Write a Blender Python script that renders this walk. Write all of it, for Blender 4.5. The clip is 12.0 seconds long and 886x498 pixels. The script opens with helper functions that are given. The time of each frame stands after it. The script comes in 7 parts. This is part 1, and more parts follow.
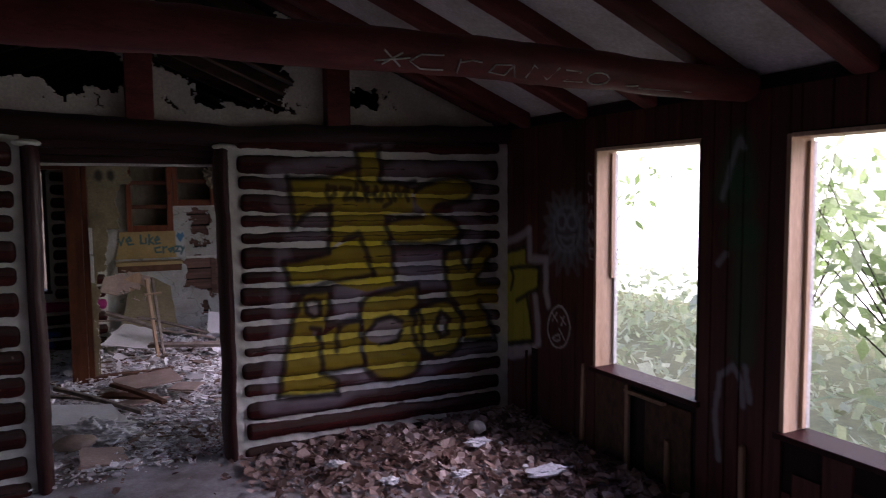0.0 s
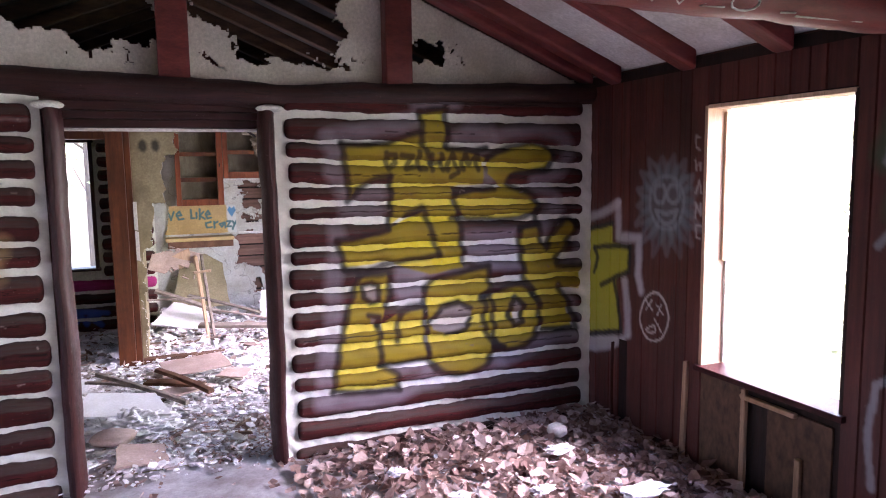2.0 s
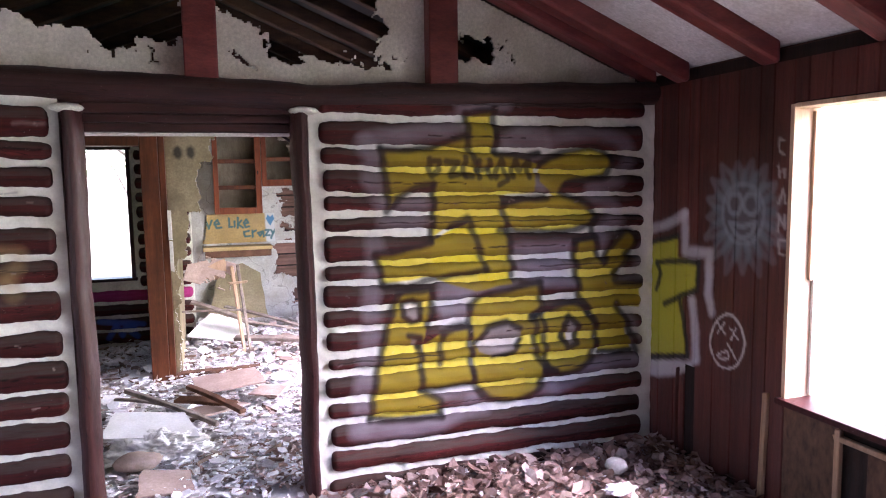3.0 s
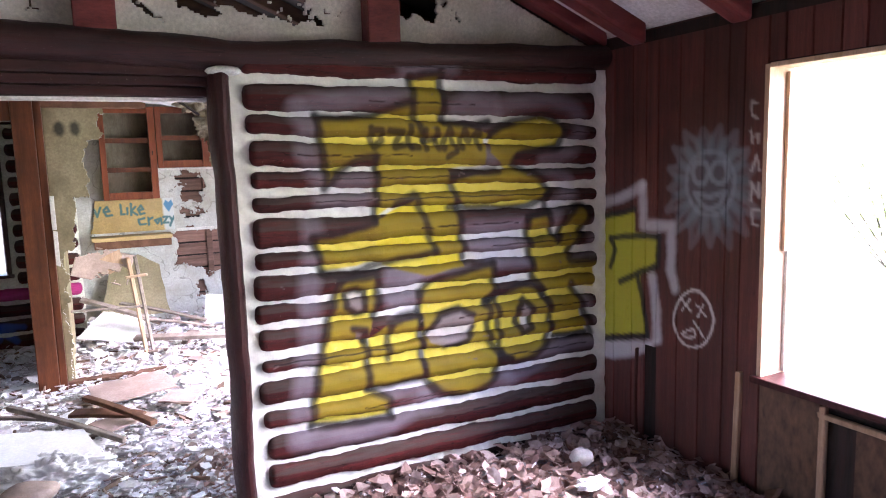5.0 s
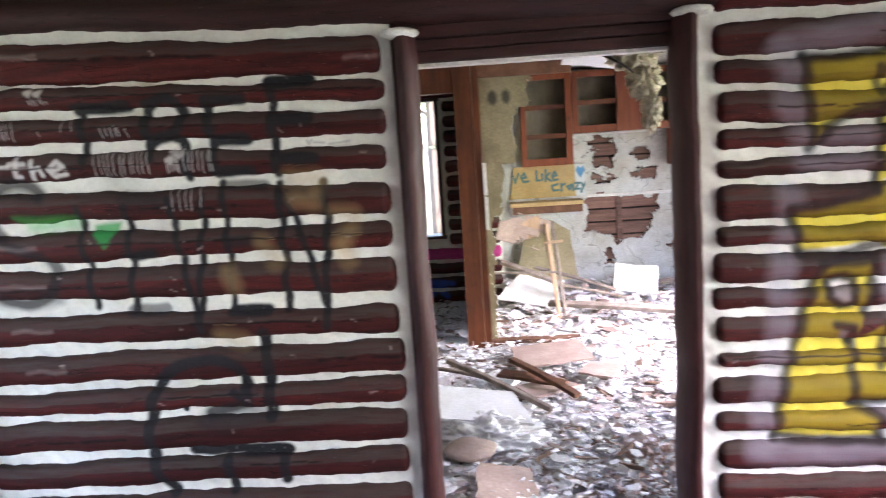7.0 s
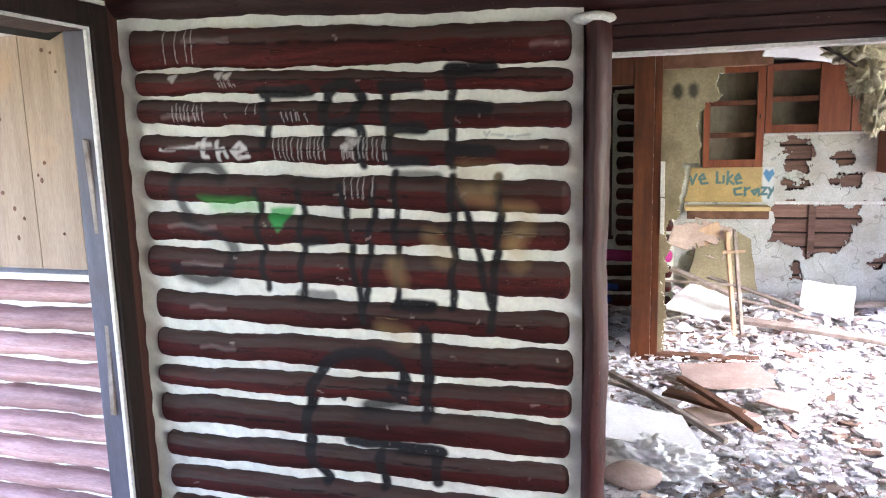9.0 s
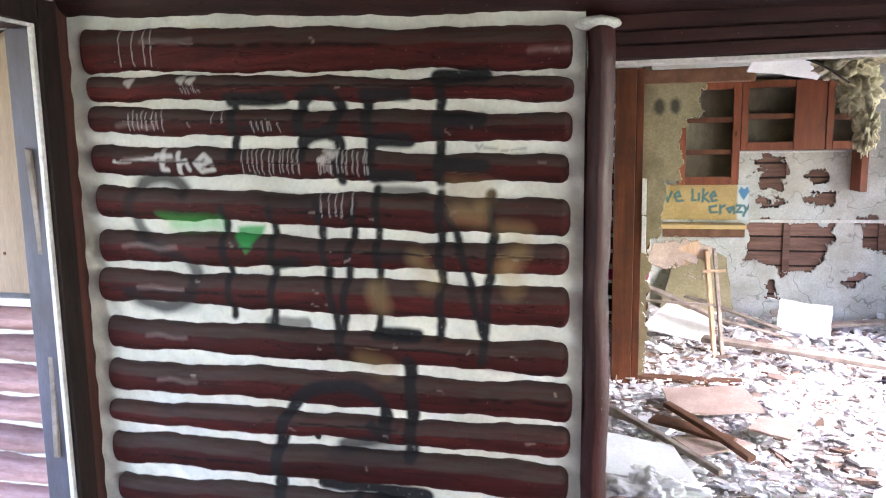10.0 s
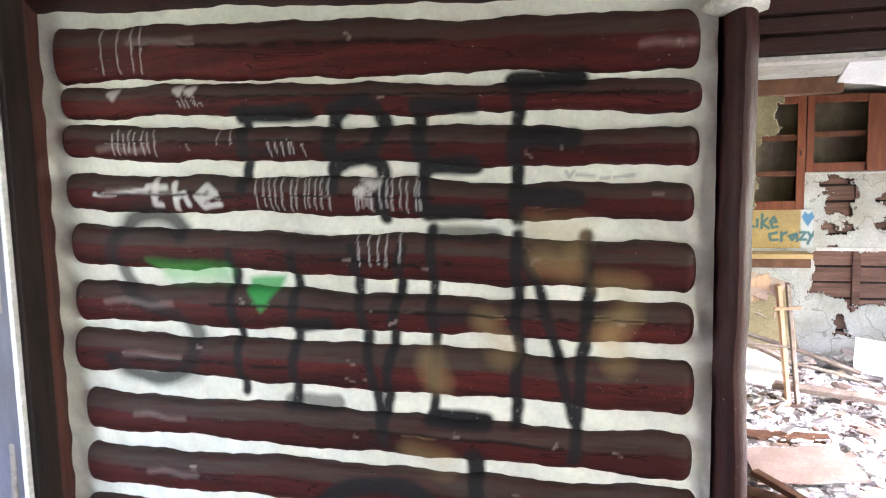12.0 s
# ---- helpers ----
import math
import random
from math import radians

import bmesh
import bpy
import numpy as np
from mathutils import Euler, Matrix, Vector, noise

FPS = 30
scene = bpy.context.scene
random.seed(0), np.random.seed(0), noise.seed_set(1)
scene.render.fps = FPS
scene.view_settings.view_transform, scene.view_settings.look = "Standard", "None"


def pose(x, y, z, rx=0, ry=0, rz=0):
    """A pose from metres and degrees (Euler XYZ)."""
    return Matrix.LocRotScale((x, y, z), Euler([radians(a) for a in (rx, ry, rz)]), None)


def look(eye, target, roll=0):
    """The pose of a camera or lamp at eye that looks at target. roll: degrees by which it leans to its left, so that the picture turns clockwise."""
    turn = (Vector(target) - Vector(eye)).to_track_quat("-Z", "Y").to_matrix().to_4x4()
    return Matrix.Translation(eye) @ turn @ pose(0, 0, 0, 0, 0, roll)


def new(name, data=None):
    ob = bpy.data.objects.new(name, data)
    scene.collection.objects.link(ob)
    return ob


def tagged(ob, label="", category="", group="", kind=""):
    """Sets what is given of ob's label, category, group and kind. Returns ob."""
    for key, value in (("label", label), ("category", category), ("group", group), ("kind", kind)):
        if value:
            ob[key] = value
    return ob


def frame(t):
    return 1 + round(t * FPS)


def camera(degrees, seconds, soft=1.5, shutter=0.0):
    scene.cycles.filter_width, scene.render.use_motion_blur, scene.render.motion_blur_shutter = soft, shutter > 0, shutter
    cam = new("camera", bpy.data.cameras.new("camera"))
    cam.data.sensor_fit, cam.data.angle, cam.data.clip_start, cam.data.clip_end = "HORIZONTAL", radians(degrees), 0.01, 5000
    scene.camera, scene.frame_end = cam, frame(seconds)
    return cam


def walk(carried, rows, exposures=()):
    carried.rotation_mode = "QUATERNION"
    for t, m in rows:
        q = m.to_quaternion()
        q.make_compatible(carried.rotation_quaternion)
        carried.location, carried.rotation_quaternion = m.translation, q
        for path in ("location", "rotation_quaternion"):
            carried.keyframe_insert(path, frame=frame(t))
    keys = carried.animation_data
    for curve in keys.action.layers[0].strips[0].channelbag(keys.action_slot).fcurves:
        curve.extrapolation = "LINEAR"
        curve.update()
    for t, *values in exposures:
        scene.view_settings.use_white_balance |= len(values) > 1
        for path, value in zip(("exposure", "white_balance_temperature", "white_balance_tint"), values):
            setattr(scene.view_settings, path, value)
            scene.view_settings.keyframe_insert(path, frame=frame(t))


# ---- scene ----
cam = camera(64.5, 12.0, soft=1.0, shutter=0.4)
PATH = [
    (0, (0.107, 0.109, 1.67), (0.992, 1.896, 1.514), -0.5),
    (0.5, (0.155, 0.231, 1.678), (0.932, 2.069, 1.541), 0.1),
    (1, (0.215, 0.358, 1.652), (0.904, 2.228, 1.481), 0.3),
    (1.5, (0.236, 0.547, 1.643), (0.91, 2.422, 1.472), 0.0),
    (2, (0.267, 0.714, 1.641), (1.007, 2.558, 1.412), -0.8),
    (2.5, (0.338, 0.902, 1.626), (1.017, 2.771, 1.405), -1.0),
    (2.7, (0.383, 0.964, 1.645), (1.01, 2.851, 1.436), -0.8),
    (4.3, (0.254, 1.381, 1.595), (1.029, 3.215, 1.4), -2.37),
    (4.5, (0.254, 1.41, 1.593), (1.099, 3.21, 1.375), -1.99),
    (5, (0.282, 1.52, 1.587), (1.177, 3.29, 1.328), -1.61),
    (5.5, (0.322, 1.735, 1.592), (0.998, 3.608, 1.409), -0.76),
    (6, (0.31, 1.834, 1.583), (0.717, 3.775, 1.327), -1.44),
    (6.5, (0.214, 1.925, 1.565), (0.337, 3.896, 1.247), -2.67),
    (7, (0.076, 1.968, 1.571), (-0.058, 3.94, 1.268), -3.77),
    (7.5, (-0.001, 1.997, 1.593), (-0.382, 3.939, 1.308), -2.8),
    (7.7, (-0.008, 1.996, 1.593), (-0.482, 3.92, 1.315), -2.25),
    (9.5, (-0.062, 2.253, 1.588), (-0.622, 4.146, 1.27), -1.5),
    (10, (-0.175, 2.35, 1.587), (-0.63, 4.279, 1.314), -0.9),
    (10.5, (-0.322, 2.439, 1.605), (-0.747, 4.379, 1.362), -2.1),
    (11, (-0.405, 2.539, 1.607), (-0.856, 4.471, 1.353), -1.0),
    (11.5, (-0.446, 2.711, 1.611), (-0.951, 4.635, 1.403), -1.3),
    (12, (-0.467, 2.876, 1.608), (-0.957, 4.804, 1.396), -1.3),
]
walk(cam, [(t, look(eye, target, roll)) for t, eye, target, roll in PATH],
     exposures=[(0.0, 1.28, 6100, 43), (0.5, 2.28, 6100, 43), (1.0, 3.26, 6050, 44), (1.5, 3.8, 6050, 44), (2.5, 4.03, 6100, 42), (4.5, 4.66, 6050, 37), (5.0, 4.43, 6000, 35), (5.5, 4.38, 6000, 34), (6.0, 4.53, 6050, 31), (6.5, 4.45, 6100, 29), (7.0, 4.28, 6250, 30), (7.5, 4.33, 6300, 29), (9.5, 4.43, 6250, 28), (11.0, 4.38, 6300, 27), (12.0, 4.63, 6350, 26)])

# ---- world, sun, exposure ----
world = bpy.data.worlds.new("overcast_sky")
scene.world = world
world.use_nodes = True
wn = world.node_tree.nodes
sky = wn.new("ShaderNodeTexSky")
sky.sky_type = "NISHITA"
sky.sun_disc = False
sky.sun_elevation = radians(39)
sky.sun_rotation = radians(120)
sky.dust_density = 1.0
sky.air_density = 1.0
wn["Background"].inputs["Strength"].default_value = 0.15
world.node_tree.links.new(sky.outputs["Color"], wn["Background"].inputs["Color"])
sun = new("sun", bpy.data.lights.new("sun", "SUN"))
sun.data.energy = 1.7
sun.data.angle = radians(40)
sun.data.color = (1.0, 0.98, 0.97)
sun.matrix_world = look((8, -4.6, 7.4), (0, 0, 0))


# ---- materials ----
def ramp(nt, fac, stops):
    r = nt.nodes.new("ShaderNodeValToRGB")
    while len(r.color_ramp.elements) < len(stops):
        r.color_ramp.elements.new(0.5)
    for el, (p, c) in zip(r.color_ramp.elements, stops):
        el.position, el.color = p, (c[0], c[1], c[2], 1)
    nt.links.new(fac, r.inputs["Fac"])
    return r.outputs["Color"]


def mixed(nt, fac, a, b, kind="MIX"):
    m = nt.nodes.new("ShaderNodeMix")
    m.data_type, m.blend_type = "RGBA", kind
    for sock, v in ((m.inputs[0], fac), (m.inputs[6], a), (m.inputs[7], b)):
        if hasattr(v, "is_linked"):
            nt.links.new(v, sock)
        elif isinstance(v, tuple):
            sock.default_value = (v[0], v[1], v[2], 1)
        else:
            sock.default_value = v
    return m.outputs[2]


def noise_of(nt, vec, scale, detail=6.0, rough=0.6):
    n = nt.nodes.new("ShaderNodeTexNoise")
    n.inputs["Scale"].default_value, n.inputs["Detail"].default_value, n.inputs["Roughness"].default_value = scale, detail, rough
    nt.links.new(vec, n.inputs["Vector"])
    return n.outputs["Fac"]


def surface(name, dark, light, stretch=(1, 1, 1), scale=6.0, grain=60.0, rough=(0.55, 0.85), bump=0.25, stain=None, stain_amount=0.5,
            dust=0.0, vary=0.15, sprayed=False, metal=0.0, local=False, gap=(0.42, 0.62), grit=0.8, cracks=0.0, chips=0.0):
    """A worn surface: broad variation, fine grain, stains, dust on what faces up, and sprayed paint where the mesh carries it."""
    m = bpy.data.materials.new(name)
    m.use_nodes = True
    nt = m.node_tree
    bsdf = nt.nodes["Principled BSDF"]
    geo = nt.nodes.new("ShaderNodeNewGeometry")
    mp = nt.nodes.new("ShaderNodeMapping")
    mp.inputs["Scale"].default_value = stretch
    if local:
        tc = nt.nodes.new("ShaderNodeTexCoord")
        nt.links.new(tc.outputs["Object"], mp.inputs["Vector"])
    else:
        nt.links.new(geo.outputs["Position"], mp.inputs["Vector"])
    v = mp.outputs["Vector"]
    broad = noise_of(nt, v, scale, 5)
    fine = noise_of(nt, v, grain, 4, 0.7)
    col = mixed(nt, ramp(nt, broad, [(0.3, (0, 0, 0)), (0.7, (1, 1, 1))]), dark, light)
    specks = ramp(nt, fine, [(0.25, (0.62, 0.62, 0.62)), (0.75, (1.25, 1.25, 1.25))])
    col = mixed(nt, grit, col, specks, "MULTIPLY")
    if cracks:
        long = noise_of(nt, v, 2.6, 3, 0.5)
        lines = ramp(nt, long, [(0.0, (1, 1, 1)), (0.492, (1, 1, 1)), (0.5, (1 - cracks,) * 3), (0.508, (1, 1, 1))])
        col = mixed(nt, 1.0, col, lines, "MULTIPLY")
    if chips:
        bits = noise_of(nt, geo.outputs["Position"], 85, 3, 0.8)
        col = mixed(nt, ramp(nt, bits, [(0.68, (0, 0, 0)), (0.73, (chips,) * 3)]), col, (0.4, 0.33, 0.28))
    if stain:
        s = noise_of(nt, geo.outputs["Position"], 2.3, 7, 0.65)
        col = mixed(nt, mixed(nt, 1.0, ramp(nt, s, [(gap[0], (0, 0, 0)), (gap[1], (1, 1, 1))]), (stain_amount,) * 3, "MULTIPLY"), col, stain)
    if vary:
        info = nt.nodes.new("ShaderNodeObjectInfo")
        lo, hi = 1 - vary, 1 + vary
        col = mixed(nt, 1.0, col, ramp(nt, info.outputs["Random"], [(0, (lo, lo, lo)), (1, (hi, hi, hi))]), "MULTIPLY")
    if dust:
        sep = nt.nodes.new("ShaderNodeSeparateXYZ")
        nt.links.new(geo.outputs["Normal"], sep.inputs["Vector"])
        up = ramp(nt, sep.outputs["Z"], [(0.05, (0, 0, 0)), (0.11, (dust, dust, dust))])
        patchy = ramp(nt, noise_of(nt, v, 9.0, 6), [(0.3, (0.35,) * 3), (0.65, (1,) * 3)])
        col = mixed(nt, mixed(nt, 1.0, up, patchy, "MULTIPLY"), col, (0.056, 0.043, 0.035))
    if sprayed:
        at = nt.nodes.new("ShaderNodeAttribute")
        at.attribute_name = "sprayed_paint"
        worn = ramp(nt, noise_of(nt, geo.outputs["Position"], 45, 5), [(0.22, (0.8,) * 3), (0.42, (1,) * 3)])
        col = mixed(nt, mixed(nt, 1.0, at.outputs["Alpha"], worn, "MULTIPLY"), col, at.outputs["Color"])
    nt.links.new(col, bsdf.inputs["Base Color"])
    rr = ramp(nt, fine, [(0.3, (rough[0],) * 3), (0.7, (rough[1],) * 3)])
    nt.links.new(rr, bsdf.inputs["Roughness"])
    bsdf.inputs["Metallic"].default_value = metal
    bsdf.inputs["Specular IOR Level"].default_value = 0.3
    if bump:
        b = nt.nodes.new("ShaderNodeBump")
        b.inputs["Strength"].default_value, b.inputs["Distance"].default_value = bump, 0.006
        nt.links.new(mixed(nt, 0.6, broad, fine), b.inputs["Height"])
        nt.links.new(b.outputs["Normal"], bsdf.inputs["Normal"])
    return m


LOG = surface("maroon_log_paint", (0.024, 0.006, 0.0055), (0.085, 0.012, 0.011), (0.6, 6, 6), 5, 40, (0.55, 0.8), 0.4, cracks=0.75, chips=0.5, dust=0.9, vary=0.3, sprayed=True)
LOG.node_tree.nodes["Principled BSDF"].inputs["Specular IOR Level"].default_value = 0.18
CHINK = surface("white_chinking", (0.62, 0.62, 0.55), (0.8, 0.8, 0.72), (1, 1, 1), 5, 70, (0.6, 0.9), 0.35, stain=(0.36, 0.32, 0.25), stain_amount=0.3, grit=0.3, gap=(0.55, 0.8), sprayed=True, vary=0)
CHINK_PLAIN = surface("plain_white_caulk", (0.56, 0.56, 0.5), (0.78, 0.78, 0.7), (1, 1, 1), 7, 70, (0.6, 0.9), 0.5, vary=0)
BOARD_PLAIN = surface("plain_redbrown_boards", (0.035, 0.012, 0.009), (0.085, 0.028, 0.02), (8, 8, 0.5), 4, 35, (0.35, 0.6), 0.3, vary=0.1)
TAN_PLAIN = surface("plain_tan_wall", (0.20, 0.165, 0.09), (0.34, 0.29, 0.18), (1, 1, 1), 3, 60, (0.7, 0.9), 0.25, vary=0)
POST = surface("maroon_post_paint", (0.022, 0.007, 0.007), (0.055, 0.014, 0.013), (6, 6, 0.6), 5, 45, (0.35, 0.6), 0.35, vary=0.1, cracks=0.6, chips=0.6)
POST.node_tree.nodes["Principled BSDF"].inputs["Specular IOR Level"].default_value = 0.16
BEAM = surface("dark_beam_paint", (0.022, 0.010, 0.009), (0.06, 0.018, 0.015), (0.5, 6, 6), 5, 40, (0.4, 0.7), 0.4, dust=0.3, vary=0.1, cracks=0.7, chips=0.5)
RAFTER = surface("red_rafter_paint", (0.09, 0.02, 0.018), (0.2, 0.045, 0.04), (1, 6, 3), 4, 40, (0.4, 0.65), 0.3, vary=0.15)
ATTIC = surface("bare_attic_wood", (0.05, 0.03, 0.02), (0.13, 0.075, 0.045), (1, 8, 4), 4, 50, (0.7, 0.9), 0.3)
BOARD = surface("redbrown_wall_boards", (0.06, 0.017, 0.013), (0.13, 0.036, 0.028), (8, 8, 0.5), 4, 35, (0.35, 0.6), 0.3, stain=(0.045, 0.02, 0.015), stain_amount=0.5, cracks=0.4, chips=0.3, vary=0.25, sprayed=True)
PLASTER = surface("cream_plaster", (0.62, 0.58, 0.5), (0.78, 0.74, 0.66), (1, 1, 1), 3, 60, (0.7, 0.95), 0.3, stain=(0.33, 0.29, 0.22), stain_amount=0.45, vary=0)
CEILING = surface("white_ceiling_panels", (0.64, 0.63, 0.62), (0.8, 0.79, 0.78), (1, 1, 1), 2, 50, (0.7, 0.9), 0.2, stain=(0.3, 0.25, 0.2), stain_amount=0.4, vary=0)
KPLASTER = surface("white_kitchen_plaster", (0.44, 0.45, 0.43), (0.66, 0.67, 0.64), (1, 1, 1), 4, 60, (0.7, 0.95), 0.35, stain=(0.34, 0.3, 0.23), stain_amount=0.6, vary=0, cracks=0.5)
TANWALL = surface("stained_tan_wallboard", (0.20, 0.165, 0.09), (0.34, 0.29, 0.18), (1, 1, 1), 3, 60, (0.7, 0.9), 0.25, stain=(0.11, 0.08, 0.045), stain_amount=0.7, vary=0, sprayed=True)
YELLOWBOARD = surface("yellow_backsplash_board", (0.42, 0.29, 0.1), (0.55, 0.40, 0.17), (1, 1, 1), 4, 60, (0.5, 0.8), 0.2, stain=(0.3, 0.22, 0.12), stain_amount=0.5, vary=0, sprayed=True)
YELLOW_PLAIN = surface("pale_yellow_wood", (0.42, 0.29, 0.12), (0.58, 0.43, 0.22), (1, 4, 4), 4, 60, (0.5, 0.8), 0.2, vary=0)
CABINET = surface("orange_stained_wood", (0.13, 0.032, 0.012), (0.23, 0.062, 0.024), (6, 6, 0.6), 4, 45, (0.35, 0.6), 0.2, vary=0.12)
CABIN_IN = surface("unpainted_cabinet_inside", (0.17, 0.15, 0.11), (0.29, 0.26, 0.2), (4, 4, 1), 4, 45, (0.6, 0.85), 0.2, stain=(0.09, 0.06, 0.04), stain_amount=0.6)
FRAMEWOOD = surface("brown_door_frame_wood", (0.075, 0.022, 0.009), (0.17, 0.052, 0.018), (6, 6, 0.5), 4, 40, (0.35, 0.6), 0.25, stain=(0.03, 0.014, 0.01), stain_amount=0.5, vary=0.1)
LATH = surface("old_lath_wood", (0.12, 0.065, 0.05), (0.26, 0.15, 0.115), (0.6, 6, 6), 4, 40, (0.7, 0.95), 0.4, vary=0.3)
BATTEN = surface("dirty_pine_batten", (0.24, 0.15, 0.09), (0.42, 0.28, 0.18), (6, 6, 0.5), 4, 40, (0.6, 0.85), 0.25, vary=0.15)
RAWWOOD = surface("raw_pine", (0.42, 0.27, 0.17), (0.6, 0.42, 0.29), (6, 6, 0.5), 4, 40, (0.6, 0.85), 0.25, vary=0.15)
GREYWOOD = surface("weathered_debris_wood", (0.13, 0.1, 0.085), (0.3, 0.255, 0.22), (3, 3, 3), 4, 50, (0.7, 0.95), 0.35, vary=0.35)
BROWNWOOD = surface("brown_debris_board", (0.10, 0.045, 0.025), (0.2, 0.1, 0.06), (3, 3, 3), 4, 50, (0.6, 0.9), 0.3, vary=0.2)
DRYWALL = surface("broken_drywall", (0.74, 0.75, 0.77), (0.84, 0.84, 0.85), (1, 1, 1), 5, 60, (0.8, 0.95), 0.25, stain=(0.5, 0.46, 0.42), stain_amount=0.3, grit=0.35)
PINKCARD = surface("dusty_pink_sheathing", (0.40, 0.29, 0.25), (0.55, 0.43, 0.38), (1, 1, 1), 5, 60, (0.8, 0.95), 0.25, stain=(0.3, 0.22, 0.18), stain_amount=0.5)
RUBBLE = surface("plaster_rubble", (0.36, 0.35, 0.36), (0.78, 0.79, 0.82), (1, 1, 1), 9, 45, (0.8, 0.95), 0.5, stain=(0.2, 0.15, 0.12), stain_amount=0.7, vary=0)
INSUL = surface("fluffy_insulation", (0.40, 0.35, 0.24), (0.62, 0.57, 0.42), (1, 1, 1), 14, 80, (0.9, 1.0), 0.8, stain=(0.10, 0.08, 0.06), stain_amount=0.7)
WHITEFLUFF = surface("white_insulation_lump", (0.76, 0.76, 0.77), (0.86, 0.86, 0.86), (1, 1, 1), 14, 80, (0.9, 1.0), 0.8, stain=(0.5, 0.46, 0.4), stain_amount=0.3, grit=0.4)
FLOOR = surface("dusty_concrete_floor", (0.34, 0.335, 0.35), (0.54, 0.535, 0.56), (1, 1, 1), 3, 50, (0.6, 0.9), 0.3, stain=(0.13, 0.1, 0.08), stain_amount=0.7, vary=0)
PLY = surface("pine_window_boards", (0.26, 0.18, 0.12), (0.36, 0.26, 0.18), (6, 6, 0.5), 3, 35, (0.6, 0.85), 0.2, stain=(0.5, 0.27, 0.12), stain_amount=0.3, gap=(0.55, 0.7))
JAMB = surface("bluegrey_jamb_paint", (0.06, 0.06, 0.085), (0.11, 0.11, 0.15), (4, 4, 0.7), 4, 45, (0.4, 0.65), 0.2, stain=(0.06, 0.045, 0.045), stain_amount=0.5, vary=0)
WHITETRIM = surface("white_trim_paint", (0.55, 0.53, 0.5), (0.75, 0.73, 0.7), (1, 1, 1), 6, 60, (0.5, 0.8), 0.2, vary=0.05)
EXTLOG = surface("faded_exterior_log_paint", (0.3, 0.15, 0.14), (0.5, 0.31, 0.29), (0.6, 6, 6), 5, 40, (0.6, 0.85), 0.4, dust=0.3, vary=0.2)
ROOFING = surface("dark_roofing_felt", (0.03, 0.03, 0.03), (0.06, 0.055, 0.05), (1, 1, 1), 5, 60, (0.8, 0.95), 0.3, vary=0)
GROUND = surface("dry_grass_ground", (0.2, 0.2, 0.11), (0.34, 0.34, 0.2), (1, 1, 1), 0.8, 20, (0.85, 1.0), 0.6, vary=0)
BARK = surface("tree_bark", (0.06, 0.045, 0.035), (0.15, 0.12, 0.09), (6, 6, 1), 4, 30, (0.8, 1.0), 0.6)
LINT = surface("crumpled_paper", (0.6, 0.62, 0.66), (0.78, 0.79, 0.82), (1, 1, 1), 8, 60, (0.5, 0.8), 0.3)
STONE = surface("pale_rounded_stone", (0.42, 0.40, 0.38), (0.6, 0.58, 0.55), (1, 1, 1), 8, 50, (0.7, 0.9), 0.3)
NEAR_BLACK = surface("near_black_wood", (0.010, 0.007, 0.006), (0.03, 0.016, 0.012), (6, 6, 0.6), 5, 40, (0.6, 0.9), 0.3, vary=0.1)
MAGENTA = surface("magenta_sprayed_log", (0.30, 0.02, 0.12), (0.42, 0.04, 0.2), (0.6, 6, 6), 5, 40, (0.5, 0.8), 0.3, vary=0)


def leaf_material(name, stops, clear=0.0):
    m = bpy.data.materials.new(name)
    m.use_nodes = True
    nt = m.node_tree
    geo = nt.nodes.new("ShaderNodeNewGeometry")
    c = ramp(nt, geo.outputs["Random Per Island"], stops)
    c = mixed(nt, 0.5, c, ramp(nt, noise_of(nt, geo.outputs["Position"], 60), [(0.3, (0.6,) * 3), (0.7, (1.3,) * 3)]), "MULTIPLY")
    b = nt.nodes["Principled BSDF"]
    nt.links.new(c, b.inputs["Base Color"])
    b.inputs["Roughness"].default_value = 0.75
    if clear:
        tr = nt.nodes.new("ShaderNodeBsdfTranslucent")
        nt.links.new(c, tr.inputs["Color"])
        mx = nt.nodes.new("ShaderNodeMixShader")
        mx.inputs[0].default_value = clear
        nt.links.new(b.outputs[0], mx.inputs[1])
        nt.links.new(tr.outputs[0], mx.inputs[2])
        nt.links.new(mx.outputs[0], nt.nodes["Material Output"].inputs["Surface"])
    return m


LEAF = leaf_material("dry_brown_leaves", [(0, (0.15, 0.085, 0.07)), (0.4, (0.33, 0.22, 0.185)), (0.75, (0.46, 0.35, 0.31)), (1, (0.6, 0.5, 0.47))], 0.3)
GREENLEAF = leaf_material("green_leaves", [(0, (0.24, 0.34, 0.12)), (0.6, (0.4, 0.5, 0.24)), (1, (0.55, 0.6, 0.36))], 0.65)
SPLINTER = leaf_material("brown_splinters", [(0, (0.07, 0.04, 0.025)), (0.5, (0.2, 0.12, 0.085)), (1, (0.42, 0.31, 0.25))])
FLAKES = leaf_material("plaster_flakes", [(0, (0.12, 0.08, 0.065)), (0.1, (0.34, 0.26, 0.23)), (0.22, (0.5, 0.47, 0.47)), (0.45, (0.7, 0.71, 0.74)), (1, (0.86, 0.86, 0.88))])


# ---- mesh helpers ----
def finish(bm, name, material, smooth=False):
    me = bpy.data.meshes.new(name)
    bm.to_mesh(me)
    bm.free()
    me.materials.append(material)
    if smooth:
        me.polygons.foreach_set("use_smooth", [True] * len(me.polygons))
    return me


